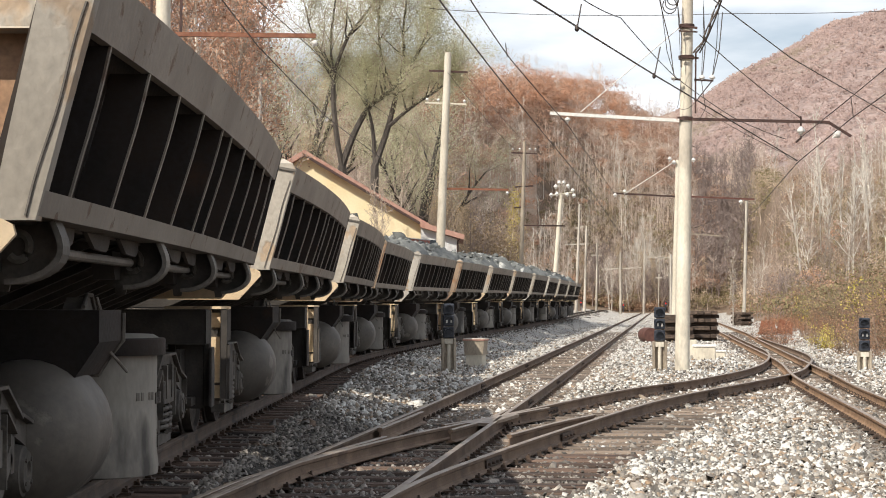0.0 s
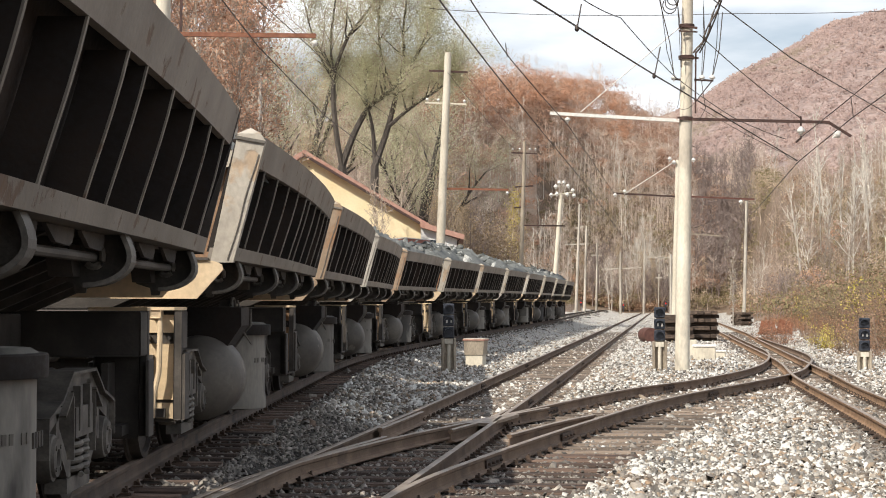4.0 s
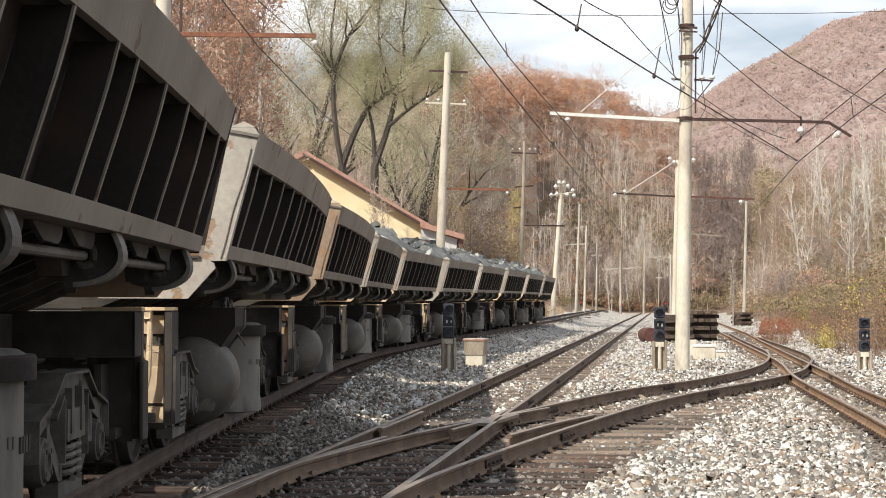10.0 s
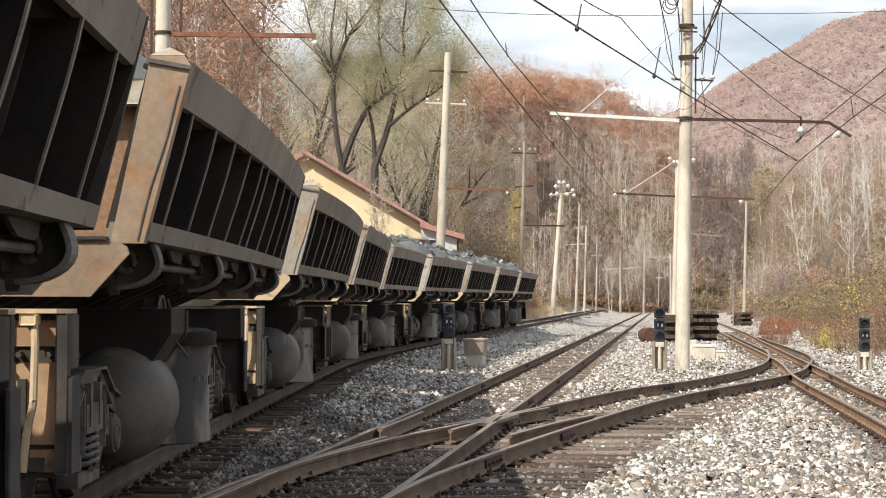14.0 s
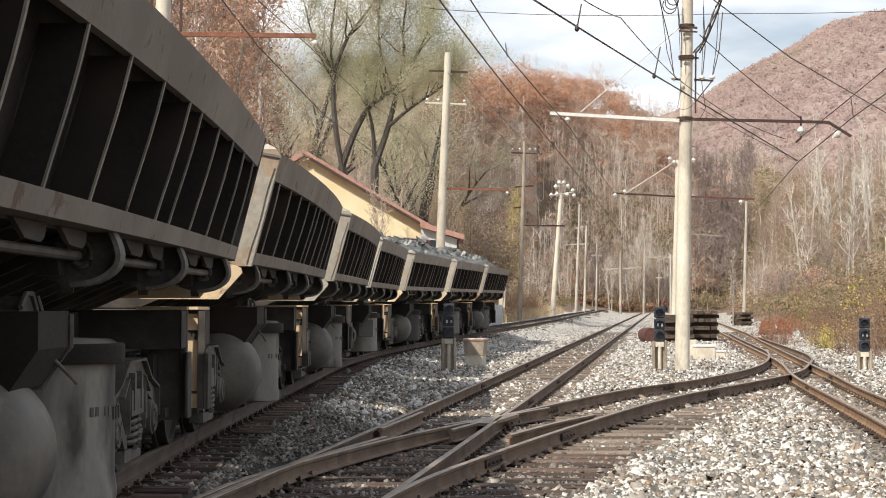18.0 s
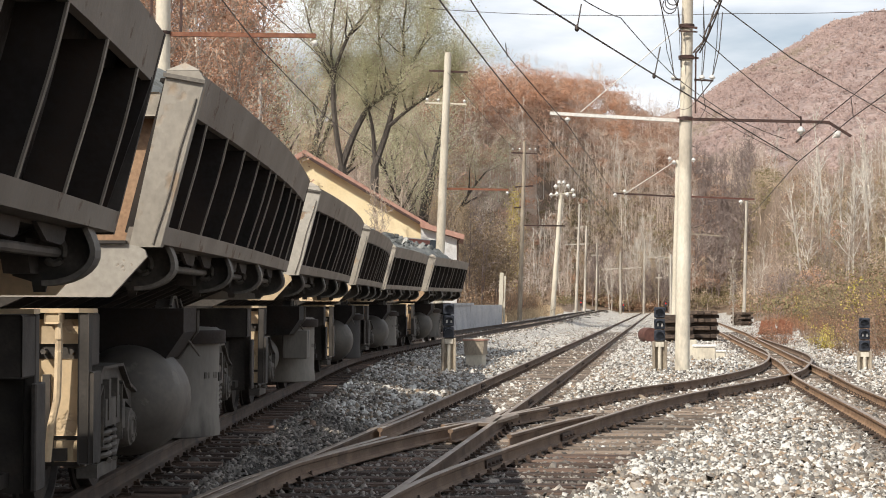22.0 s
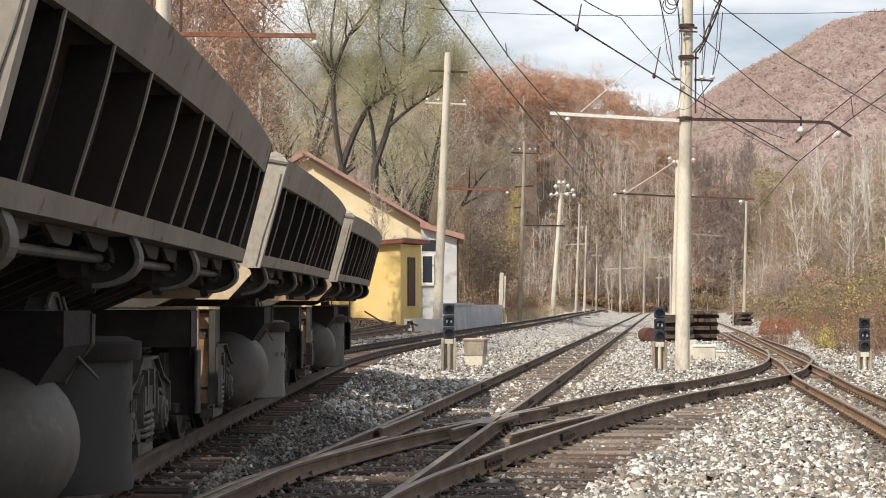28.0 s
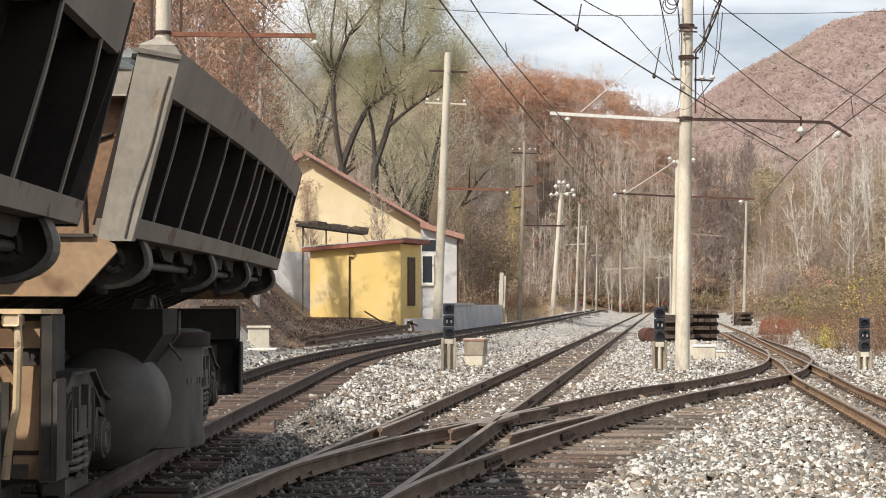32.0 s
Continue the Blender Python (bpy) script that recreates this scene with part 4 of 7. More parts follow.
def build_wagon(name_seed, load=True):
    rg = random.Random(name_seed)
    w = thing("dump_wagon", "grey dusty ribbed side-tipping ore wagon heaped with broken rock", "wagon", "ore train wagons")
    hb = BODY / 2
    for sg in (-1, 1):
        side = part("side_wall", strip(sg, LOW_Z + 0.08, TOP_Z - 0.034, 0.22, 0.27, -hb + 0.1, hb - 0.1), M["panel"], w, "dark rusty recessed plates, blackened further for recess shade")
        part("top_chord", strip(sg, TOP_Z - 0.27, TOP_Z, 0.0, 0.05, -hb + 0.04, hb - 0.04), M["body"], side, "grey dusty top band")
        part("bottom_flange", strip(sg, LOW_Z, LOW_Z + 0.115, -0.01, 0.24, -hb + 0.04, hb - 0.04), M["body"], side, "grey lower flange")
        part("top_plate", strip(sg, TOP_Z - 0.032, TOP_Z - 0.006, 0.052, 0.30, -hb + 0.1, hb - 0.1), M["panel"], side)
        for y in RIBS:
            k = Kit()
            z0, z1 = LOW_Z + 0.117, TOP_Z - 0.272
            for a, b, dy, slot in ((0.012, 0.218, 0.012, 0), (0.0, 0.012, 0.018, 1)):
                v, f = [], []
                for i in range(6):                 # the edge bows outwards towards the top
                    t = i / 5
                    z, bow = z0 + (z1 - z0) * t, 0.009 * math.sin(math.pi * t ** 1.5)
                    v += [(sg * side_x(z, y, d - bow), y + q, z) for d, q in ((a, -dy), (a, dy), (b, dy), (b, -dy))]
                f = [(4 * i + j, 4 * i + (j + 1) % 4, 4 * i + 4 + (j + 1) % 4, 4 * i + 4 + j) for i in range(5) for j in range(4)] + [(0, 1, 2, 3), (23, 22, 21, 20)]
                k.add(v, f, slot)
            # webs coloured dark for the bay's shade, edges pale for caught sky
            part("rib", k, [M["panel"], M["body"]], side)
        hooks = [y - 0.05 for y in RIBS[::3]]
        for y in hooks:
            hook(sg, y, w)
        for a, b in zip(hooks[:-1], hooks[1:]):
            x = side_x(LOW_Z, (a + b) / 2) - 0.23
            part("tipping_rod", Kit().box(sg * (x - 0.05), sg * (x + 0.045), a + 0.1, b - 0.02, LOW_Z - 0.155, LOW_Z - 0.105, 0.014), M["strap"], w)
            for j in range(3):
                y = a + (b - a) * (j + 0.5) / 3
                part("floor_bracket", Kit().prism([(y - 0.40, LOW_Z - 0.005), (y + 0.30, LOW_Z - 0.005), (y + 0.30, LOW_Z - 0.04), (y + 0.26, LOW_Z - 0.08), (y + 0.18, LOW_Z - 0.10), (y - 0.16, LOW_Z - 0.09)], sg * (x + 0.08), sg * (x + 0.105), "x"), M["under"], w)
    for e in (-1, 1):
        wall = part("end_wall", Kit().prism([(-1.75, TOP_Z - 0.12), (-1.5, LOW_Z + 0.03), (1.5, LOW_Z + 0.03), (1.75, TOP_Z - 0.12)], e * (hb - 0.34), e * (hb - 0.28), "y"), M["rustwall"], w, "rust-brown dented end wall")
        part("stiffener", Kit().box(-1.7, 1.7, e * (hb - 0.28), e * (hb - 0.12), TOP_Z - 0.26, TOP_Z - 0.1, 0.01), M["endplate"], wall)
        for sg in (-1, 1) if name_seed in (4, 15) else ():
            part("weld_seam", Kit().tube([(sg * 1.40, e * (hb - 0.275), LOW_Z + 0.04), (sg * 1.385, e * (hb - 0.275), LOW_Z + 0.3), (sg * 1.40, e * (hb - 0.275), LOW_Z + 0.5), (sg * 1.45, e * (hb - 0.275), LOW_Z + 0.6), (sg * 1.56, e * (hb - 0.275), LOW_Z + 0.64)], 0.013, 6), M["panel"], wall, "dark curved weld")
        for sg in (-1, 1):
            a, b = LOW_X, TOP_X
            if e > 0:
                part("end_edge", Kit().prism([(sg * (a - 0.16), LOW_Z - 0.01), (sg * (a + 0.004), LOW_Z - 0.01), (sg * (b + 0.006), TOP_Z - 0.004), (sg * (b - 0.16), TOP_Z - 0.004)], hb - 0.039, hb - 0.004, "y"), M["under"], w)
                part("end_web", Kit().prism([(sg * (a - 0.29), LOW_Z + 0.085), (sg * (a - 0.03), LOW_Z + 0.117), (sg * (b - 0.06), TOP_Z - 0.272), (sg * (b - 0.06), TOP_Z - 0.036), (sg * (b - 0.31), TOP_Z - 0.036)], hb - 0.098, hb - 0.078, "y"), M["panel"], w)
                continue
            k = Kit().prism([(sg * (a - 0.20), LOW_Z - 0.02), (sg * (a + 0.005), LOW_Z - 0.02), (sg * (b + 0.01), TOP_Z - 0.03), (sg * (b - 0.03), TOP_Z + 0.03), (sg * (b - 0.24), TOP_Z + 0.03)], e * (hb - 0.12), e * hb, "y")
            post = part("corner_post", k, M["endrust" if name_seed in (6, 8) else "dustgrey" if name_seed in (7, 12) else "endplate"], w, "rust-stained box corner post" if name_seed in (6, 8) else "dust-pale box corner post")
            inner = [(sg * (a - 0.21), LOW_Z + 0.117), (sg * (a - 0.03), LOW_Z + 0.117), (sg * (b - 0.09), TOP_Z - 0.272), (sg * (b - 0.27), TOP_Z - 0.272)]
            # dark plate added so that the bay's end looks shaded
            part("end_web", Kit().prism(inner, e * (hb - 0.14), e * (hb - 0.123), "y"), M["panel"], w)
            part("post_cap", Kit().add([(sg * (b - 0.25), e * hb, TOP_Z + 0.032), (sg * (b - 0.02), e * hb, TOP_Z + 0.032), (sg * (b - 0.02), e * (hb - 0.12), TOP_Z + 0.032), (sg * (b - 0.25), e * (hb - 0.12), TOP_Z + 0.032), (sg * (b - 0.13), e * (hb - 0.06), TOP_Z + 0.09)], [(0, 1, 4), (1, 2, 4), (2, 3, 4), (3, 0, 4), (3, 2, 1, 0)]), M["endplate"], post)
            part("cap_lip", Kit().prism([(sg * (b - 0.262), TOP_Z - 0.012), (sg * (b + 0.012), TOP_Z - 0.06), (sg * (b + 0.018), TOP_Z - 0.035), (sg * (b - 0.262), TOP_Z + 0.016)], e * (hb + 0.002), e * (hb + 0.022), "y"), M["strap"], post)
            wig = [(sg * ((a - 0.20 + 0.04 * t) + (0.16 + 0.03 * t) + 0.006 * math.sin(11 * t + name_seed) + (b - a - 0.04) * t), e * (hb + 0.004), LOW_Z + (TOP_Z - LOW_Z) * t) for t in np.linspace(0.0, 0.86, 14)]
            part("weld_seam", Kit().tube(wig, 0.007, 5), M["strap"], post)
        # sloping plate under the body's end
        cut = 1.06 if name_seed in (12, 14) else 0.62
        half = [(1.50, LOW_Z + 0.0), (1.58, LOW_Z - 0.015), (1.625, LOW_Z - 0.04), (1.637, LOW_Z - 0.085), (1.40, LOW_Z - 0.35)]
        for sg in (-1, 1):
            k = Kit().prism([(sg * p, q) for p, q in half] + [(sg * cut, LOW_Z - 0.35), (sg * (cut - 0.05), LOW_Z - 0.17), (sg * (cut - 0.02), LOW_Z)], e * (hb - 0.035), e * (hb + 0.005), "y")
            ap = part("end_apron", k, M["rustface" if name_seed == 15 else "dustgrey" if name_seed in (7, 11) else "endrust" if name_seed in (6, 8) else "dust"], w, "dust-covered pale end plate")
        part("ledge", Kit().box(-1.5, 1.5, e * (hb - 0.04), e * (hb + 0.03), LOW_Z + 0.002, LOW_Z + 0.022), M["under"], ap)
        # headstock with its step stanchions
        face = "rustface" if name_seed in (6, 8, 14, 15) else "dust"
        hs = part("headstock", Kit().box(-1.28, 1.28, e * (hb + 0.02), e * (hb - 0.28), 1.05, 1.40, 0.012), M["under"], w)
        for sg in (-1, 1):
            part("beam_top", Kit().prism([(sg * 0.84, e * (hb - 0.1)), (sg * 0.84, e * (hb + 0.13)), (sg * 1.22, e * (hb + 0.13)), (sg * 1.30, e * (hb + 0.06)), (sg * 1.30, e * (hb - 0.1))], 1.402, 1.43, "z"), M["dust"], hs, "dust-white beam top")
        for sg in (-1, 1):
            st = part("stanchion_box", Kit().box(sg * 0.940, sg * 1.215, e * (hb + 0.021), e * (hb + 0.045), 0.40, 1.395), M["under"], w)
            part("channel", Kit().box(sg * 0.860, sg * 0.940, e * (hb + 0.02), e * (hb + 0.078), 0.42, 1.40, 0.008), M["under"], st)
            part("channel", Kit().box(sg * 1.215, sg * 1.285, e * (hb + 0.02), e * (hb + 0.12), 0.42, 1.40, 0.008), M["under"], st)
            part("step_side", Kit().box(sg * 0.810, sg * 0.855, e * (hb + 0.06), e * (hb + 0.16), 0.30, 1.0, 0.008), M["under"], st)
            part("gusset", Kit().box(sg * 1.287, sg * 1.320, e * (hb - 0.12), e * (hb + 0.125), 0.42, 1.02, 0.008), M["under"], st)
            part("face_plate", Kit().box(sg * 0.950, sg * 1.210, e * (hb + 0.048), e * (hb + 0.06), 0.60, 1.10, 0.004), M[face], st, "peeling cream-painted steel plate")
            part("face_plate", Kit().box(sg * 0.950, sg * 1.210, e * (hb + 0.048), e * (hb + 0.06), 1.20, 1.36, 0.004), M[face], st, "peeling cream-painted steel plate")
            part("face_plate", Kit().box(sg * 1.050, sg * 1.210, e * (hb + 0.048), e * (hb + 0.06), 0.43, 0.57, 0.004), M[face], st, "peeling cream-painted steel plate")
            part("pipe_clamp", Kit().box(sg * 1.010, sg * 1.110, e * (hb + 0.06), e * (hb + 0.2), 1.33, 1.40, 0.01), M["dust"], st)
            part("brake_pipe", Kit().tube([(sg * 1.070, e * (hb + 0.14), 1.38), (sg * 1.095, e * (hb + 0.17), 1.33), (sg * 1.100, e * (hb + 0.17), 1.2), (sg * 1.090, e * (hb + 0.16), 0.85), (sg * 1.050, e * (hb + 0.16), 0.66), (sg * 1.030, e * (hb + 0.16), 0.44)], 0.025, 8), M["dust"], st, "", True)
            for bx, bz in ((0.99, 1.15), (1.17, 1.15), (0.90, 1.2), (0.90, 1.1)):
                part("bolt", Kit().tube([(sg * bx, e * (hb + 0.04), bz), (sg * bx, e * (hb + 0.135), bz)], 0.02, 6), M["under"], st)
            part("step_bracket", Kit().box(sg * 0.98, sg * 1.14, e * (hb - 0.3), e * (hb + 0.1), 0.44, 0.52).box(sg * 0.98, sg * 1.03, e * (hb - 0.3), e * (hb + 0.1), 0.52, 1.0), M["under"], hs)
        part("coupler", Kit().box(-0.12, 0.12, e * (hb - 0.2), e * (hb + 0.69), 0.93, 1.15, 0.03), M["under"], w)
    part("centre_sill", Kit().box(-0.36, 0.36, -hb + 0.28, hb - 0.28, 0.95, 1.38, 0.01), M["under"], w)
    for i in range(16):
        y = -hb + 0.45 + (BODY - 0.9) * i / 15
        part("floor_joist", Kit().prism([(-1.5, LOW_Z - 0.02), (1.5, LOW_Z - 0.02), (0.5, 1.40), (-0.5, 1.40)], y - 0.04, y + 0.04, "y"), M["under"], w)
    part("floor_plate", Kit().box(-1.6, 1.6, -hb + 0.2, hb - 0.2, LOW_Z - 0.018, LOW_Z + 0.03), M["under"], w)
    # tipping cylinders and air reservoirs
    for sg in (-1, 1):
        bell = part("tipping_cylinder", Kit().turn([(0.30, 0.22), (0.44, 0.24), (0.445, 0.30), (0.43, 0.42), (0.43, 1.10), (0.47, 1.13), (0.47, 1.20), (0.40, 1.24), (0.1, 1.25)], (sg * 1.09, -hb + 5.0, 0), "z", 32), M["sootytank" if name_seed == 13 else "tank"], w, "sooty black tipping cylinder" if name_seed == 13 else "dusty grey tipping cylinder", True)
        for j in range(5):                     # faded stencil on the cylinder's wall
            if j != 2 and name_seed != 13:
                th = math.radians(-38 + 6 * j) if sg > 0 else math.radians(142 + 6 * j)
                part("stencil_mark", Kit().box(-0.002, 0.003, -0.013, 0.013, -0.028, 0.028), M["reservoir"], bell, m=pose(sg * 1.09 + 0.432 * math.cos(th), -hb + 5.0 + 0.432 * math.sin(th), 0.80, 0, 0, math.degrees(th)))
        part("cylinder_collar", Kit().turn([(0.432, 1.09), (0.487, 1.092), (0.49, 1.10), (0.49, 1.205), (0.48, 1.215), (0.41, 1.217)], (sg * 1.09, -hb + 5.0, 0), "z", 32), M["panel"], bell, "soot-black collar", True)
        for j in range(4):
            part("stencil_bar", Kit().box(sg * 1.515, sg * 1.526, -hb + 4.96 + 0.06 * j, -hb + 4.995 + 0.06 * j, 0.74, 0.82), M["under"], bell)
        prof = [(0.46 * math.sin(a), 0.36 * (1 - math.cos(a))) for a in np.linspace(0.03, math.pi / 2, 9)]
        prof = [(r, h) for r, h in prof] + [(0.465, 0.55), (0.465, 0.62)] + [(r, 1.15 - h) for r, h in prof[::-1]]
        if name_seed == 12:
            prof = [(r * 0.72, h) for r, h in prof]
        part("air_reservoir", Kit().turn(prof, (sg * (0.78 if name_seed == 12 else 1.0), -hb + 2.75, 0.66), "y", 32), M["reservoir"], w, "round-ended sooty reservoir", True)
        part("hanger_bracket", Kit().prism([(sg * 0.45, 1.42), (sg * 1.45, 1.42), (sg * 1.45, 1.22), (sg * 1.30, 1.0), (sg * 0.8, 1.0)], -hb + 3.1, -hb + 3.9, "y"), M["panel"], w)
        part("trunnion", Kit().prism([(-hb + 3.3, 1.30), (-hb + 3.72, 1.30), (-hb + 3.70, 1.42), (-hb + 3.60, 1.50), (-hb + 3.44, 1.50), (-hb + 3.32, 1.43)], sg * 1.18, sg * 1.30, "x"), M["bogie"], w, "worn cast trunnion")
        part("trunnion_lip", Kit().tube([(sg * 1.31, -hb + 3.72, 1.30), (sg * 1.31, -hb + 3.70, 1.43), (sg * 1.31, -hb + 3.59, 1.515), (sg * 1.31, -hb + 3.44, 1.515), (sg * 1.31, -hb + 3.31, 1.44)], 0.016, 6), M["strap"], w)
        part("saddle_rim", Kit().tube([(sg * 0.8, -hb + 3.91, 0.99), (sg * 1.30, -hb + 3.91, 0.99), (sg * 1.46, -hb + 3.91, 1.22), (sg * 1.46, -hb + 3.91, 1.40)], 0.018, 6), M["bogie"], w)
        part("air_pipe", Kit().tube([(sg * 1.36, -hb + 3.5, 1.5), (sg * 1.40, -hb + 3.52, 1.36), (sg * 1.37, -hb + 3.6, 1.22), (sg * 1.44, -hb + 4.2, 1.0)], 0.011, 6), M["strap"], w)
        part("air_pipe", Kit().tube([(sg * 0.9, -hb + 0.6, 1.0), (sg * 1.1, -hb + 0.75, 0.9), (sg * 1.12, -hb + 0.8, 0.55)], 0.011, 6), M["strap"], w)
        part("side_box", Kit().box(sg * 0.45, sg * 0.95, -hb + 6.3, -hb + 7.2, 0.55, 1.1, 0.02), M["under"], w)
        part("brake_rod", Kit().tube([(sg * 0.9, -hb + 5.6, 0.75), (sg * 0.9, hb - 2.9, 0.75)], 0.03, 6), M["under"], w)
    if name_seed == 12:
        part("valve_chest", Kit().box(1.12, 1.50, -hb + 3.95, -hb + 4.45, 0.62, 1.05, 0.012), M["tank"], w, "boxy grey valve chest")
    wheels = []
    for e in (-1, 1):
        bogie = part("bogie", Kit().box(-1.0, 1.0, -0.2, 0.2, 0.56, 0.9, 0.02).turn([(0.25, 0.88), (0.25, 0.96)], (0, 0, 0), "z", 16), M["under"], w, m=pose(0, e * (hb - 1.7), 0))
        for sg in (-1, 1):
            part("side_frame", FRAME_MESH[sg], None, bogie)
            for dy in (-0.11, 0.11):
                part("coil_spring", SPRING_MESH, None, bogie, m=pose(sg * 1.03, dy, 0.295))
            for dy in (-0.925, 0.925):
                part("axle_box", CAP_MESH, None, bogie, m=pose(sg * 1.05, dy, 0.475, 0, 0, 0 if sg > 0 else 180))
        for dy in (-0.925, 0.925):
            wheels.append(part("wheelset", WHEEL_MESH, None, bogie, m=pose(0, dy, 0.475)))
    if load:
        gy, gx = np.linspace(-hb + 0.3, hb - 0.3, 48), np.linspace(-1.72, 1.72, 16)
        k = Kit()
        v = []
        for yy in gy:
            for xx in gx:
                e1 = 1 - abs(xx / 1.72) ** 3.5
                e2 = 1 - abs(yy / (hb - 0.3)) ** 6
                top = 0.9 * e1 * e2 * (0.75 + 0.45 * noise.noise((yy * 0.5 + name_seed * 3.1, xx * 0.6, name_seed))) + 0.10 * noise.noise((yy * 3, xx * 3, name_seed + 5))
                v.append((xx, yy, TOP_Z - 0.12 + top))
        nx = len(gx)
        f = [(i * nx + j, i * nx + j + 1, (i + 1) * nx + j + 1, (i + 1) * nx + j) for i in range(len(gy) - 1) for j in range(nx - 1)]
        part("ore_load", k.add(v, f), M["ore"], w, "heap of broken grey ore")
        rn = np.random.default_rng(name_seed)
        pk = rn.integers(0, len(v), 620)
        pp = np.array(v)[pk] * (0.8, 0.965, 1) + rn.uniform(-0.12, 0.12, (620, 3)) * (1, 1, 0.5)
        rocks("ore_lump", pp, np.exp(rn.normal(math.log(0.105), 0.5, 620)).clip(0.045, 0.26), M["ore"], "", "", name_seed, parent=w)["kind"] = "stuff"
    return w, wheels


MOVE_S = np.array([0.0, -7.929, -15.768, -23.628, -31.633, -39.776, -47.957, -56.165, -64.571, -73.238, -82.141, -91.241, -100.592, -110.209, -120.045, -130.03, -139.936])     # every two seconds
MOVE_V = np.gradient(MOVE_S)


def moved(t):
    """Metres that the train has rolled, a smooth curve through the rows above."""
    j = min(int(t // 2), len(MOVE_S) - 2)
    h = t / 2 - j
    return float((2 * h ** 3 - 3 * h * h + 1) * MOVE_S[j] + (h ** 3 - 2 * h * h + h) * MOVE_V[j] + (3 * h * h - 2 * h ** 3) * MOVE_S[j + 1] + (h ** 3 - h * h) * MOVE_V[j + 1])


def wagon_pose(i, t):
    s = S0 + i * PITCH + SLACK.get(i, 0.0) + moved(t)
    a, b = line_at(s + 1.7), line_at(s + BODY - 1.7)
    yaw = math.atan2(b[0] - a[0], b[1] - a[1])
    pitch = math.atan2(b[2] - a[2], BODY - 3.4)
    roll = (a[4] + b[4]) / 2 / GAUGE
    return Matrix.Translation(((a[0] + b[0]) / 2, (a[1] + b[1]) / 2, (a[2] + b[2]) / 2)) @ Euler((pitch, roll, -yaw), "XYZ").to_matrix().to_4x4()


wagons = [build_wagon(i + 2) for i in range(14)]


# ---------------------------------------------------------------- poles, arms and wires
def pole(x, y, z, top_x, top_y, top_z, r0, r1, label, material="concrete", group="line poles", name="catenary_pole"):
    p = thing(name, label, "pole", group)
    z = min(z, float(ground_z(x, y)))
    k = Kit()
    n = 5
    k.tube([(x + (top_x - x) * i / n, y + (top_y - y) * i / n, z - 0.3 + (top_z - z + 0.3) * i / n) for i in range(n + 1)], [r0 + (r1 - r0) * i / n for i in range(n + 1)], 14)
    part("shaft", k, M[material], p, "", True)
    return p


def bar(a, b, w=0.05, h=0.05):
    """A square bar between two points."""
    a, b = Vector(a), Vector(b)
    d = (b - a).normalized()
    up = Vector((0, 0, 1)) if abs(d.z) < 0.95 else Vector((0, 1, 0))
    s_ = d.cross(up).normalized() * w / 2
    u_ = s_.cross(d).normalized() * h / 2
    c = [p + e * s_ + g * u_ for p in (a, b) for e, g in ((-1, -1), (1, -1), (1, 1), (-1, 1))]
    return Kit().add(c, [(0, 1, 2, 3), (7, 6, 5, 4), (0, 4, 5, 1), (1, 5, 6, 2), (2, 6, 7, 3), (3, 7, 4, 0)])


INSUL = Kit().turn([(0.015, 0.11), (0.03, 0.09), (0.06, 0.065), (0.085, 0.03), (0.09, 0.0), (0.075, -0.025), (0.05, -0.035), (0.045, -0.06), (0.02, -0.075), (0.015, -0.11)], (0, 0, 0), "z", 14).mesh("insulator", M["ceramic"], True)


def insulator(parent, place, size=1.0, tilt=0):
    ob = part("insulator", INSUL, None, parent, m=pose(*place, 0, tilt, 0) @ Matrix.Scale(size, 4))
    return ob


p = pole(*(6.532, 49.3, -0.181), *(6.749, 49.3, 10.948), 0.205, 0.15, "tall grey concrete mast with a long bracket arm")
arm = part("bracket_arm", bar((2.935, 49.2, 6.913), (6.472, 49.2, 6.712), 0.10, 0.088), M["white"], p, "pale galvanised arm")
part("bracket_arm", bar((6.472, 49.2, 6.759), (10.597, 49.2, 6.666), 0.10, 0.075), M["darkarm"], p, "dark rusty arm")
part("arm_tip", bar((10.566, 49.2, 6.666), (11.184, 49.2, 6.28), 0.09, 0.065), M["darkarm"], p)
for v in ((6.662, 49, 9.323)[2], (6.646, 49, 8.461)[2], (6.569, 49, 6.769)[2]):
    part("clamp", Kit().turn([(0.20, -0.05), (0.215, -0.05), (0.215, 0.05), (0.20, 0.05)], ((6.687, 49.3, 8.471)[0] - (v - 8.4) * -0.02, 49.3, v), "z", 14), M["darkarm"], p)
part("crossbar", bar((6.446, 49, 9.307), (6.954, 49, 9.23), 0.05, 0.06), M["darkarm"], p)
part("crossbar", bar((6.446, 49, 9.153), (6.954, 49, 9.123), 0.05, 0.04), M["darkarm"], p)
part("crossbar", bar((6.477, 49, 8.461), (6.985, 49, 8.4), 0.05, 0.05), M["darkarm"], p)
part("crossbar", bar((6.246, 49, 7.83), (6.492, 49, 7.815), 0.05, 0.05), M["darkarm"], p)
part("crossbar", bar((6.862, 49, 7.815), (7.385, 49, 7.784), 0.05, 0.05), M["darkarm"], p)
part("brace", bar((7.354, 49, 7.784), (6.892, 49, 7.2), 0.03, 0.03), M["darkarm"], p)
part("conduit", bar((6.908, 49, 8.584), (6.892, 49, 6.892), 0.04, 0.05), M["darkarm"], p)
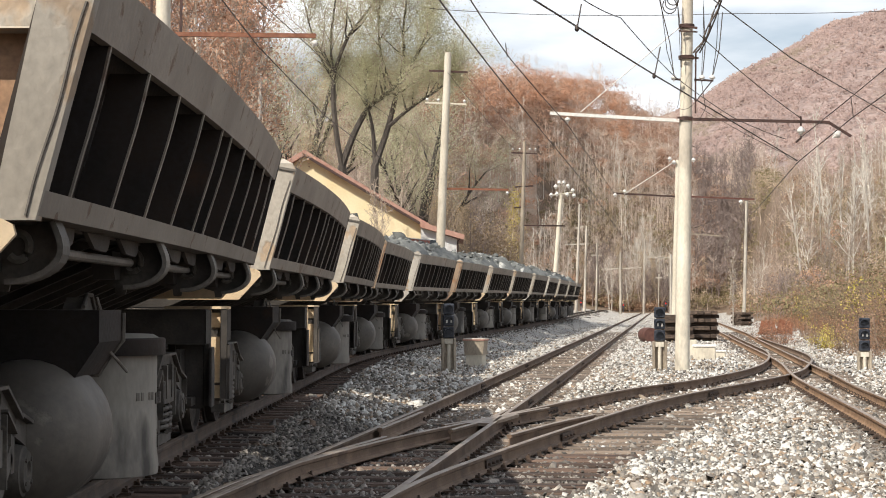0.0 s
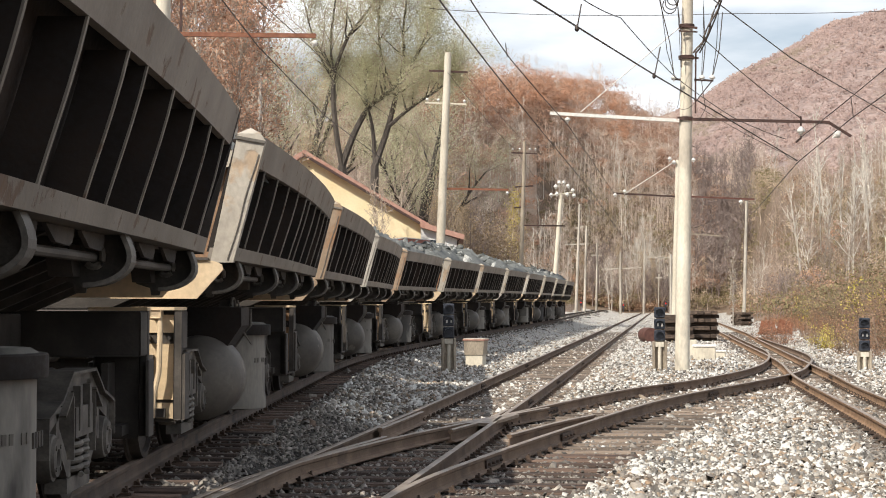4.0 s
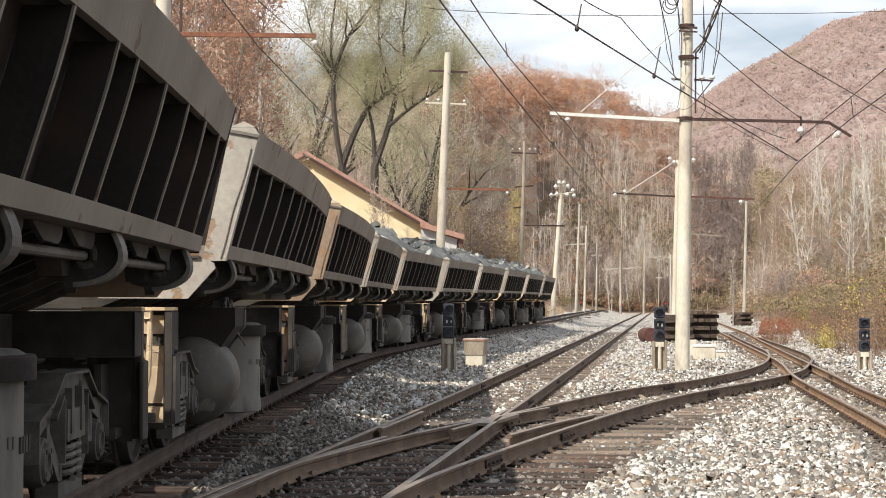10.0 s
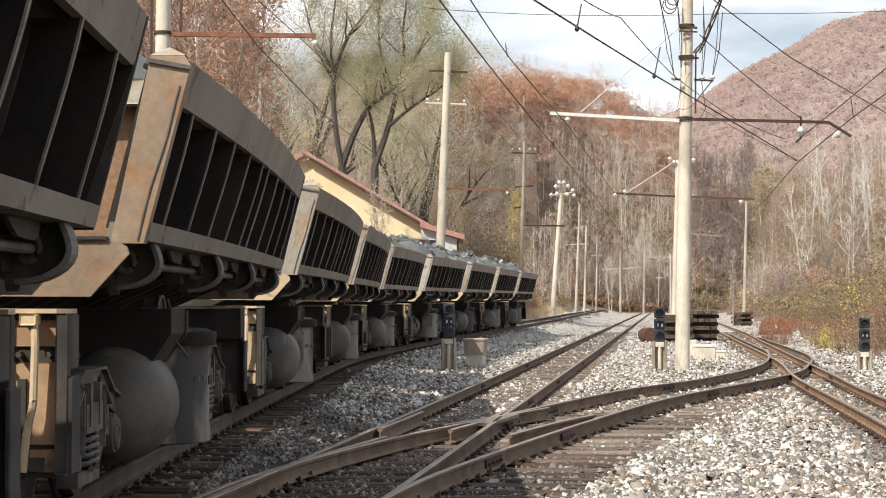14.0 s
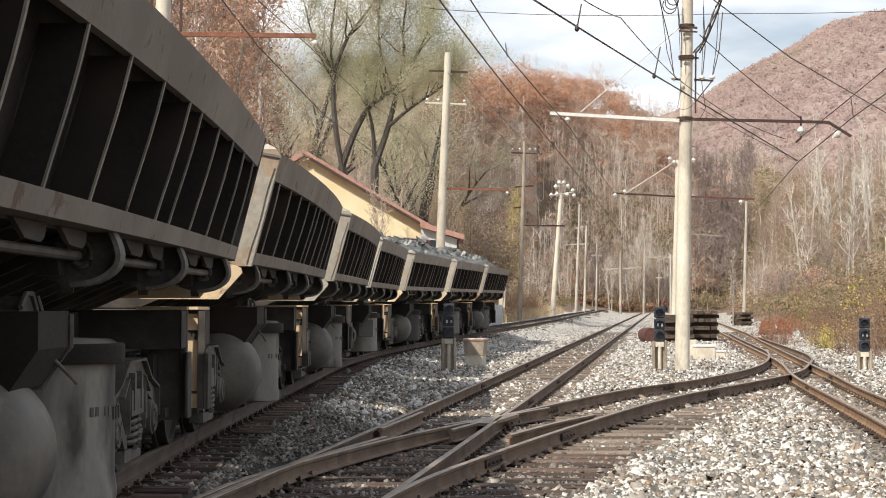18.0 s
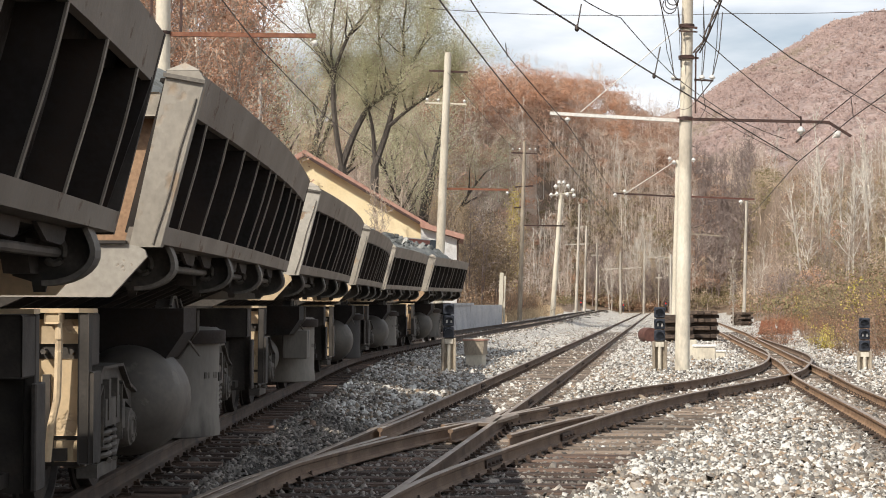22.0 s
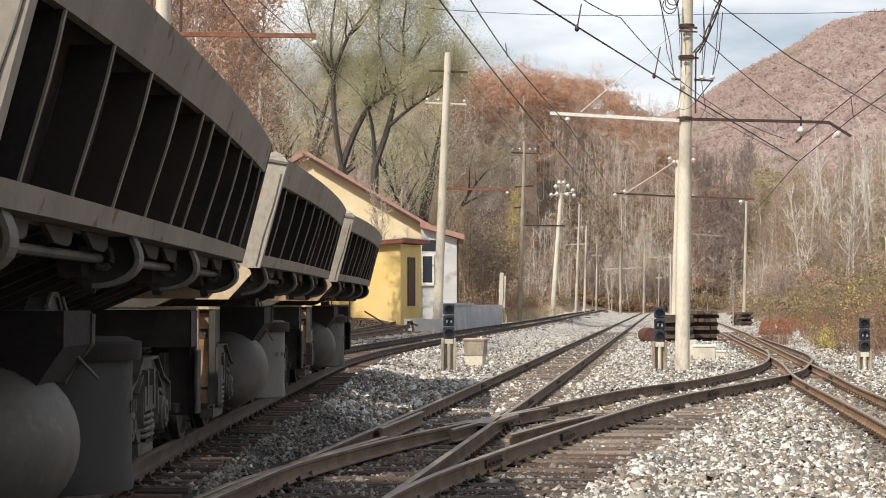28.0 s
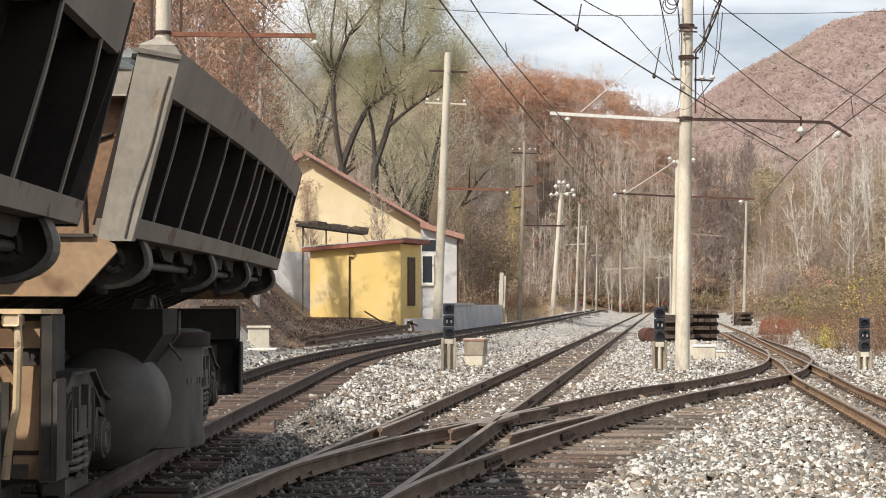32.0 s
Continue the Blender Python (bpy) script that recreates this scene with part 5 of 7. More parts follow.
for i in range(3):                             # spare wire coiled at the mast's head
    cx, cy, cz = (6.2, 49, 9.846)
    part("wire_coil", Kit().tube([(cx + 0.05 * i + (0.19 - 0.02 * i) * math.cos(t), cy + 0.02 * i, cz + 0.07 * i + (0.22 - 0.05 * i) * math.sin(t)) for t in np.linspace(0, 6.283, 20)], 0.016, 5), M["wire"], p)
for o in (0.0, 0.03):
    part("feeder_cable", Kit().tube([tuple(Vector((7.662, 49, 10.277)).lerp(Vector((6.892, 49, 8.553)), t) + Vector((0.05 * math.sin(9 * t + 70 * o), o, -0.18 * math.sin(3.1416 * t)))) for t in np.linspace(0, 1, 16)], 0.028, 6), M["wire"], p)
for a, b in (((5.892, 49, 10.123), (6.308, 49, 7.938)), ((6.385, 49, 10.123), (6.523, 49, 8.153)), ((7.123, 49, 9.815), (7.092, 49, 7.938)), ((7.646, 49, 9.661), (7.385, 49, 7.969))):
    part("jumper_wire", Kit().tube([a, tuple(Vector(a).lerp(Vector(b), 0.6) + Vector((0.06, 0, 0))), b], 0.014, 5), M["wire"], p)
part("stay_rod", Kit().tube([(3.769, 49.2, 6.944), (6.472, 49.2, 9.261)], 0.014, 5), M["white"], p)
for q in ((3.414, 49.2, 6.728), (6.308, 49, 7.861), (7.354, 49, 7.861), (7.077, 49, 7.861)):
    insulator(p, q, 0.9)
insulator(p, (9.809, 49.2, 6.419), 1.3)
insulator(p, (10.782, 49.2, 6.326), 1.3, 50)
part("hanger", bar((9.809, 49.2, 6.836), (9.809, 49.2, 6.218), 0.04, 0.04), M["darkarm"], p)
part("hanger", bar((9.809, 49.2, 6.218), (9.67, 49.2, 6.11), 0.04, 0.04), M["darkarm"], p)

p = pole(*(-0.328, 95, 0.477), *(0.268, 95, 14.973), 0.27, 0.18, "pale concrete pole with two crossarms beside the building")
part("crossarm", bar((-0.746, 95, 14.019), (1.312, 95, 13.929), 0.10, 0.10), M["darkarm"], p)
part("crossarm", bar((-0.954, 95, 12.319), (1.223, 95, 12.229), 0.07, 0.08), M["concrete"], p)
part("bracket_arm", bar((0.119, 95, 7.755), (3.46, 95, 7.695), 0.10, 0.11), M["rustarm"], p, "rust-red arm")
for u in ((-0.835, 95, 12.468), (-0.239, 95, 12.438), (1.133, 95, 12.378), (3.4, 95, 7.516)):
    insulator(p, u, 1.0)

p = pole(*(-6.607, 42, 1.01), *(-6.554, 42, 9.713), 0.20, 0.17, "thick concrete mast behind the ore train")
part("bracket_arm", bar((-6.422, 42, 8.012), (-2.98, 42, 7.972), 0.09, 0.10), M["rustarm"], p, "rust-red channel arm")
part("hanger", bar((-6.145, 42, 7.946), (-6.132, 42, 9.581), 0.06, 0.06), M["darkarm"], p)
part("hanger", bar((-6.831, 42, 7.471), (-6.831, 42, 9.581), 0.05, 0.05), M["darkarm"], p)
part("clamp", Kit().turn([(0.185, -0.04), (0.20, -0.04), (0.20, 0.04), (0.185, 0.04)], ((-6.567, 42, 8.038)), "z", 14), M["darkarm"], p)
insulator(p, (-3.02, 42, 7.788), 0.9, 30)

p = pole(*(6.146, 145, 0.645), *(6.601, 145, 14.758), 0.20, 0.13, "grey weathered line pole with two dark crossarms", "greypole")
for a, b in (((5.509, 145, 13.848), (7.603, 145, 13.757)), ((5.827, 145, 11.071), (7.284, 145, 11.162)), ((5.736, 145, 9.386), (6.647, 145, 9.477)), ((6.465, 145, 7.975), (9.834, 145, 7.929))):
    part("crossarm", bar(a, b, 0.11, 0.11), M["darkarm"], p)
for u in (908, 920, 938, 948):
    insulator(p, ((u - 784) / 3185 * 145, 145, (-35.692, 145, 14.121)[2]), 1.1)

p = pole(*(11.513, 190, 1.983), *(12.468, 190, 13.139), 0.28, 0.20, "pale line pole with a crown of white insulators")
part("crossarm", bar((11.334, 190, 13.079), (13.84, 190, 13.437), 0.11, 0.11), M["concrete"], p)
part("crossarm", bar((11.692, 190, 14.034), (13.482, 190, 14.153), 0.11, 0.11), M["concrete"], p)
for u, v in ((976, 346), (984, 331), (990, 324), (998, 324), (1006, 330), (1014, 338), (1016, 347), (986, 344), (1004, 345)):
    insulator(p, ((u - 784) / 3185 * 189.7, 189.7, 1.715 + (536.5 - v) / 3185 * 190), 2.5)

p = pole(*(13.835, 108, 1.427), *(14.14, 108, 10.311), 0.19, 0.14, "pale concrete mast with a double bracket arm")
part("bracket_arm", bar((10.241, 108, 8.31), (14.038, 108, 8.107), 0.09, 0.10), M["darkarm"], p)
part("bracket_arm", bar((14.038, 108, 8.141), (18.718, 108, 7.937), 0.09, 0.10), M["maroonarm"], p)
part("stay_rod", Kit().tube([(10.986, 108, 8.31), (13.97, 108, 10.243)], 0.025, 5), M["white"], p)
for u, v in ((1089, 346), (1106, 340), (1186, 282), (1194, 288), (1212, 286), (1228, 284), (1312, 358)):
    insulator(p, ((u - 784) / 3185 * 107.8, 107.8, 1.715 + (536.5 - v) / 3185 * 108), 1.4)

FAR_POLES = (
    ((28.396, 170, 1.528), (28.716, 170, 11.349), 0.22, 0.15, ((27.969, 170, 11.296), (29.41, 170, 11.136))),
    ((17.339, 235, 1.309), (17.856, 235, 14.59), 0.26, 0.17, ((17.265, 235, 11.491), (18.298, 235, 11.639))),
    ((19.623, 250, 1.048), (19.937, 250, 12.429), 0.24, 0.16, ((16.954, 250, 9.839), (20.251, 250, 9.918))),
    ((25.526, 300, 0.914), (25.714, 300, 11.746), 0.24, 0.16, ((24.678, 300, 9.674), (26.562, 300, 9.674))),
    ((29.576, 300, 0.632), (29.576, 300, 10.145), 0.28, 0.19, ((26.374, 300, 7.319), (33.155, 300, 7.602))),
    ((34.553, 310, 0.888), (34.747, 310, 12.567), 0.28, 0.19, ((34.942, 310, 9.647), (39.711, 310, 9.453))),
    ((38.279, 320, 1.363), (38.38, 320, 6.889), 0.12, 0.09, ((37.777, 320, 6.186), (38.983, 320, 6.186))),
    ((18.98, 150, 1.315), (18.98, 150, 5.789), 0.15, 0.11, ((20.628, 150, 7.484), (23.171, 150, 7.296))),
)
for a, b, r0, r1, (c, d) in FAR_POLES:
    p = pole(*a, *b, r0 * 0.8, r1 * 0.8, "distant grey line pole with a crossarm", "farpole", "distant poles")
    part("crossarm", bar(c, d, 0.11, 0.11 if a[1] < 200 else 0.2), M["greypole" if a[1] < 200 else "farpole"], p)


def wire(points, r=0.013, sag=0.0):
    p = [Vector(q) for q in points]
    out = []
    for i in range(len(p) - 1):
        for t in np.linspace(0, 1, 9)[:8]:
            q = p[i].lerp(p[i + 1], t)
            q.z -= sag * 4 * t * (1 - t)
            out.append(q)
    out.append(p[-1])
    return tagged(new("overhead_wire", Kit().tube(out, r, 5).mesh("overhead_wire", M["wire"])), "dark tarnished overhead line wire", "wire", "overhead wires")


WIRES = (
    (((-0.096, 25.5, 6.09), (1.394, 40, 6.544), (5.67, 70, 6.21), (13.306, 130, 6.062)), 0.014, 0.02),
    (((0.373, 27, 6.348), (1.406, 37, 6.728), (3.414, 49.2, 6.604), (10.376, 108, 8.175)), 0.012, 0.02),
    (((1.238, 27, 6.365), (4.368, 37, 6.414), (5.87, 41, 6.304), (9.859, 50, 5.679)), 0.016, 0.0),
    (((2.317, 30, 6.815), (3.274, 33, 6.963), (5.304, 41, 6.883), (7.452, 46, 6.459), (9.392, 49.2, 6.202)), 0.010, 0.03),
    (((5.727, 40, 7.699), (7.714, 45, 7.317), (9.794, 49.2, 6.789)), 0.012, 0.02),
    (((4.88, 33, 7.377), (7.543, 39, 7.06), (11.746, 47, 6.607)), 0.012, 0.0),
    (((9.631, 49, 6.123), (9.442, 42, 6.442), (9.247, 37, 6.646)), 0.012, 0.0),
    (((13.494, 78, 5.646), (9.89, 50, 5.647), (9.802, 43, 6.15), (9.497, 38, 6.231)), 0.014, 0.0),
    (((9.859, 50, 5.679), (10.084, 53, 6.116), (8.304, 58, 8.025)), 0.010, 0.05),
    (((-0.603, 80, 14.864), (5.425, 80, 14.563), (12.961, 80, 14.638), (20.245, 80, 14.764)), 0.014, 0.05),
    (((-3.633, 29, 6.691), (-3.719, 36, 6.875), (-3.265, 50, 6.903), (-2.361, 80, 7.856)), 0.013, 0.0),
    (((-3.512, 33, 7.377), (-3.455, 42, 8.025), (-2.984, 66, 9.31), (-0.829, 110, 11.264)), 0.011, 0.0),
    (((1.074, 95, 13.959), (7.466, 145, 13.802), (13.482, 190, 14.093), (17.856, 235, 11.491)), 0.012, 0.15),
    (((0.186, 66, 10.18), (4.319, 105, 10.567), (6.631, 110, 8.294), (16.954, 250, 9.839)), 0.010, 0.15),
    (((5.696, 47, 9.78), (5.998, 48, 8.444), (6.338, 49, 7.877)), 0.010, 0.0),
    (((6.269, 48, 9.951), (6.409, 48.6, 8.986), (6.508, 49, 7.892)), 0.008, 0.0),
    (((7.246, 47, 9.78), (7.401, 48.5, 8.666), (7.354, 49, 7.877)), 0.010, 0.0),
    (((7.349, 47, 9.78), (7.204, 48, 9.122), (6.987, 48.8, 8.526)), 0.022, 0.04),
    (((6.847, 47, 9.78), (7.035, 48.5, 8.819), (7.062, 49, 7.877)), 0.008, 0.0),
    (((7.062, 49, 7.784), (7.169, 49, 7.046), (6.954, 49, 6.707)), 0.010, 0.05),
    (((6.508, 49, 7.784), (6.4, 49, 7.046), (6.862, 49, 7.169)), 0.008, 0.1),
    (((34.747, 310, 12.081), (19.403, 150, 7.767), (18.009, 120, 7.235)), 0.020, 0.2),
    (((2.317, 30, 6.721), (2.251, 30, 6.345)), 0.012, 0.0),
    (((4.605, 38, 7.138), (4.427, 37.5, 6.478)), 0.014, 0.0),
    (((9.32, 41, 6.433), (9.829, 43, 6.177)), 0.010, 0.0),
    (((1.255, 36, 6.931), (1.324, 37, 6.786)), 0.010, 0.0),
)
for pts, r, sag in WIRES:
    wire(pts, r, sag)
for u in ((2.242, 30, 6.316), (4.415, 37.5, 6.466)):
    k = Kit().turn([(0.01, 0.06), (0.035, 0.02), (0.04, -0.03), (0.015, -0.06)], u, "z", 8)
    tagged(new("wire_clamp", k.mesh("wire_clamp", M["wire"])), "dark cast clamp on an overhead wire", "clamp", "wire clamps")


# ---------------------------------------------------------------- dwarf signals and lineside boxes
def dwarf_signal(x, y, height, face=0.0):
    z = float(ground_z(x, y)) - 0.02
    sgn = thing("dwarf_signal", "black three-lamp shunting signal on a concrete post", "signal", "dwarf signals", m=pose(x, y, z, 0, 0, face))
    h0 = height - 0.96
    part("post", Kit().box(-0.20, -0.13, -0.13, 0.13, 0, h0, 0.012).box(0.13, 0.20, -0.13, 0.13, 0, h0, 0.012).box(-0.13, 0.13, -0.02, 0.12, 0, h0, 0.0), M["greypole"], sgn)
    part("bracket", Kit().box(-0.12, 0.12, -0.11, -0.025, h0 - 0.16, h0 - 0.02, 0.01).turn([(0.05, 0.06), (0.05, h0 - 0.16)], (0, -0.07, 0), "z", 10), M["concrete"], sgn, "tan bracket and tube")
    for i in range(3):
        a = h0 + 0.01 + i * 0.32
        head = part("lamp_unit", Kit().box(-0.15, 0.15, -0.10, 0.12, a, a + 0.30, 0.025), M["black"], sgn)
        hood = [(0.13 * math.cos(t), -0.24 + 0.0 * t, a + 0.15 + 0.11 * math.sin(t)) for t in np.linspace(0, math.pi, 9)]
        v = [(px, py, pz) for px, py, pz in hood] + [(px, -0.1, pz) for px, py, pz in hood]
        v += [(px * 0.92, py, pz - 0.012) for px, py, pz in hood] + [(px * 0.92, -0.1, pz - 0.012) for px, py, pz in hood]
        n = 9
        f = [(j, j + 1, n + j + 1, n + j) for j in range(n - 1)] + [(2 * n + j, 3 * n + j, 3 * n + j + 1, 2 * n + j + 1) for j in range(n - 1)] + [(j, 2 * n + j, 2 * n + j + 1, j + 1) for j in range(n - 1)]
        part("hood", Kit().add(v, f), M["black"], head)
        part("lens", Kit().turn([(0.02, -0.012), (0.075, -0.006), (0.08, 0.004)], (0, -0.106, a + 0.14), "y", 16), M["black"], head)
    for dx in (-0.075, 0.045):
        part("number_bar", Kit().box(dx, dx + 0.045, -0.127, -0.121, h0 + 0.42, h0 + 0.50), M["white"], sgn)
    return sgn


dwarf_signal((0.155, 49.3, -0.15)[0], 49.3, 1.90, 2)
dwarf_signal((6.025, 50.1, -0.149)[0], 50.1, 1.80, -4)
dwarf_signal((11.929, 51.0, -0.15)[0], 51.0, 1.50, -8)

bx, by = (0.971, 53.3, -0.151)[:2]
bz = float(ground_z(bx, by))
cb = thing("cable_box", "grey concrete cable box with a chalky cover and reddish rim", "box", m=pose(bx, by, bz, 0, 0, -14))
part("body", Kit().box(-0.26, 0.26, -0.24, 0.24, -0.02, 0.40, 0.02), M["concrete"], cb)
part("cover", Kit().prism([(-0.28, 0.36), (0.28, 0.36), (0.31, 0.78), (-0.31, 0.78)], -0.27, 0.25, "y"), M["greypole"], cb, "chalky grey cover")
part("rim", Kit().box(-0.34, 0.34, -0.30, 0.28, 0.77, 0.815, 0.012), M["tile"], cb, "faded red rim")
part("lid", Kit().box(-0.32, 0.32, -0.28, 0.26, 0.817, 0.84, 0.01), M["concrete"], cb)

bx, by = (-5.322, 52, 0.319)[:2]
bz = float(ground_z(bx, by))
cb = thing("cable_box", "pale concrete cable box beside the ore train's track", "box", m=pose(bx, by, bz, 0, 0, 8))
part("body", Kit().box(-0.3, 0.3, -0.25, 0.25, -0.05, 0.62, 0.02), M["concrete"], cb)
part("lid", Kit().box(-0.34, 0.34, -0.29, 0.29, 0.62, 0.69, 0.012), M["concrete"], cb)
k = bar((bx - 0.1, by - 1.6, bz + 0.06), (bx + 0.75, by - 1.9, bz + 0.08), 0.22, 0.05)
tagged(new("concrete_slab", k.mesh("concrete_slab", M["white"])), "loose pale concrete slab by the track", "slab")
for u in (((8.779, 60, -0.084)), ((9.422, 62, -0.105))):
    z = float(ground_z(u[0], u[1]))
    mb = thing("point_machine", "pale grey point machine box with a bolted lid", "point machine", "point machines", m=pose(u[0], u[1], z, 0, 0, -10))
    part("case", Kit().box(-0.45, 0.3, -0.25, 0.25, -0.04, 0.42 if u[1] < 61 else 0.2, 0.03), M["concrete"], mb)
    part("lid", Kit().box(-0.48, 0.33, -0.28, 0.28, 0.42 if u[1] < 61 else 0.2, 0.5 if u[1] < 61 else 0.26, 0.02), M["white"], mb)
    part("foot", Kit().box(-0.4, -0.3, -0.3, 0.3, -0.06, 0.03), M["darkarm"], mb)
u = (8.526, 62, 0.051)
z = float(ground_z(u[0], u[1]))
sb = thing("tan_lineside_box", "tan weathered lineside cabinet on a short foot", "cabinet", m=pose(u[0], u[1], z))
part("case", Kit().box(-0.2, 0.2, -0.16, 0.16, 0.05, 0.62, 0.02), M["concrete"], sb)
part("foot", Kit().box(-0.08, 0.08, -0.08, 0.08, -0.1, 0.05), M["concrete"], sb)


# ---------------------------------------------------------------- stacks of old sleepers, scrap
def sleeper_stack(x, y, rows, cols, length, turn, label):
    z = float(ground_z(x, y))
    st = thing("sleeper_stack", label, "sleeper stack", "sleeper stacks", m=pose(x, y, z, 0, 0, turn))
    rg = random.Random(int(x * 10))
    for r in range(rows):
        for c in range(cols):
            if r % 2 == 0:
                q = Kit().box(-length / 2 + rg.uniform(-0.1, 0.1), length / 2 + rg.uniform(-0.1, 0.1), -0.13, 0.13, 0, 0.185, 0.012)
                m = pose(0, (c - cols / 2 + 0.5) * 0.3, r * 0.19 - 0.02, 0, 0, rg.uniform(-3, 3))
            else:
                q = Kit().box(-0.15, 0.15, -cols * 0.15 - 0.3, cols * 0.15 + 0.3, 0, 0.185, 0.012)
                m = pose((c - cols / 2 + 0.5) * length / cols * 0.9, 0, r * 0.19 - 0.02, 0, 0, rg.uniform(-3, 3))
            part("sleeper", q, M["oldtimber"], st, m=m)
    return st


sleeper_stack(11.3, 88, 7, 5, 1.5, 6, "stack of dark old wooden sleepers")
sleeper_stack((12.829, 90, -0.079)[0], 90, 8, 5, 1.7, -4, "tall stack of brown old wooden sleepers")
sleeper_stack((24.537, 150, 0.608)[0] + 0.35, 150, 6, 4, 1.1, 24, "far heap of dark old sleepers")
u = (9.883, 86, 0.0)
dk = Kit().turn([(0.1, -0.5), (0.34, -0.5), (0.36, -0.4), (0.36, 0.4), (0.34, 0.5), (0.1, 0.5)], (0, 0, 0), "y", 18)
dr_ = thing("steel_drum", "rusty brown drum lying by the sleepers", "drum", m=pose(u[0] - 0.1, u[1], float(ground_z(u[0], u[1])) + 0.36, 0, 0, 12))
part("shell", dk, M["maroonarm"], dr_, "", True)
u = (19.687, 107, -0.15)
z = float(ground_z(u[0], u[1]))
sc = thing("scrap_plates", "rust-red bent scrap steel plates by the bushes", "scrap", m=pose(u[0], u[1], z, 0, 0, 8))
part("plate", Kit().prism([(-1.1, 0), (0.1, 0), (-0.1, 0.75), (-0.9, 0.85)], -0.3, -0.26, "y"), M["rustarm"], sc)
part("plate", Kit().prism([(0.1, 0), (1.1, 0), (1.15, 0.7), (0.3, 0.95)], 0.0, 0.05, "y"), M["rustarm"], sc)
part("plate", bar((-1.0, -0.4, 0.1), (1.2, -0.5, 0.25), 0.3, 0.03), M["rustarm"], sc)

pile = thing("rail_pile", "pile of old rusty rails lying beside the track", "rail pile", m=pose(0, 0, 0))
for i, (a, b) in enumerate((((-4.944, 62, 0.518), (-2.11, 80, 0.723)), ((-4.673, 61, 0.422), (-1.885, 79, 0.636)), ((-4.325, 61.5, 0.431), (-1.53, 84, 0.726)), ((-4.727, 63, 0.578), (-2.391, 81, 0.812)), ((-4.265, 65, 0.582), (-2.189, 83, 0.868)))):
    k = rail_kit([tuple(Vector(a).lerp(Vector(b), t)) for t in np.linspace(0, 1, 5)])
    part("old_rail", k, [M["rail"], M["rail"]], pile)
part("old_rail", bar((-3.448, 79, 1.355), (-2.53, 79, 0.785), 0.07, 0.07), M["rail"], pile)
st = thing("rail_stop", "rusty bent iron stop by the rail pile", "rail stop", m=pose(*(-1.512, 86, 0.378)))
part("bracket", bar((-0.25, 0, 0.0), (-0.12, 0, 0.48), 0.12, 0.1), M["rail"], st)
part("bracket", bar((0.1, 0, 0.0), (0.0, 0, 0.5), 0.12, 0.1), M["rail"], st)
part("bracket", bar((-0.15, 0, 0.42), (0.3, 0, 0.25), 0.1, 0.1), M["rail"], st)
for u in ((29.046, 290, 0.85), (17.237, 225, 1.326), (34.637, 280, 1.144)):
    fs = thing("far_signal", "small distant black signal showing red", "signal", "distant signals", m=pose(*u) @ Matrix.Scale(0.95 if u[1] > 260 else 0.8, 4))
    part("post", Kit().box(-0.06, 0.06, -0.06, 0.06, -0.6, 0.1), M["black"], fs)
    part("head", Kit().box(-0.18, 0.18, -0.12, 0.12, 0.1, 0.85, 0.02), M["black"], fs)
    part("lens", Kit().turn([(0.02, -0.01), (0.13, -0.005), (0.13, 0.01)], (0, -0.13, 0.55), "y", 12), M["red"], fs)


# ---------------------------------------------------------------- station building
# yellow annex: its own space, x along the front, y into the house
ax, ay = -2.24, 95.0
annex = thing("yellow_hut", "ochre-yellow rendered hut with a red-edged flat roof", "hut", m=pose(ax, ay, 0.573, 0, 0, -20) @ Matrix.Scale(1.32, 4))
L_, D_, H_ = 3.95, 2.3, 3.25
part("front_wall", Kit().prism([(-L_, -0.1), (0, -0.1), (0, H_ + 0.02), (-L_, H_ - 0.28)], 0, 0.2, "y"), M["yellow"], annex)
part("side_wall", Kit().box(-0.2, 0.0, 0.201, D_ - 0.2, -0.1, H_ - 0.02), M["yellow"], annex)
part("side_wall", Kit().box(-L_, -L_ + 0.2, 0.201, D_ - 0.2, -0.1, H_ - 0.3), M["yellow"], annex)
part("back_wall", Kit().prism([(-L_, -0.1), (0, -0.1), (0, H_ - 0.02), (-L_, H_ - 0.3)], D_ - 0.199, D_, "y"), M["yellow"], annex)
part("roof", Kit().prism([(-L_ - 0.25, H_ - 0.30), (0.3, H_ + 0.03), (0.3, H_ + 0.19), (-L_ - 0.25, H_ - 0.14)], -0.28, D_ + 0.25, "y"), M["redtrim"], annex, "red-edged roof slab")
part("roof_sheet", Kit().prism([(-L_ - 0.27, H_ - 0.135), (0.32, H_ + 0.195), (0.32, H_ + 0.23), (-L_ - 0.27, H_ - 0.10)], -0.30, D_ + 0.27, "y"), M["plaster"], annex)
door = part("door", Kit().box(0.002, 0.05, 0.75, 1.55, 0.75, 2.72, 0.01), M["brown"], annex, "dark brown shutter door")
for i in range(7):
    part("door_slat", Kit().box(0.05, 0.062, 0.79 + i * 0.105, 0.87 + i * 0.105, 0.8, 2.67), M["brown"], door)
part("downpipe", Kit().tube([(-2.2, -0.06, -0.1), (-2.2, -0.06, 2.7), (-2.1, -0.1, 2.95), (-1.95, -0.06, 2.85), (-2.05, -0.05, 2.7), (-2.18, -0.05, 2.72)], 0.03, 8), M["darkarm"], annex, "dark cable pipe")

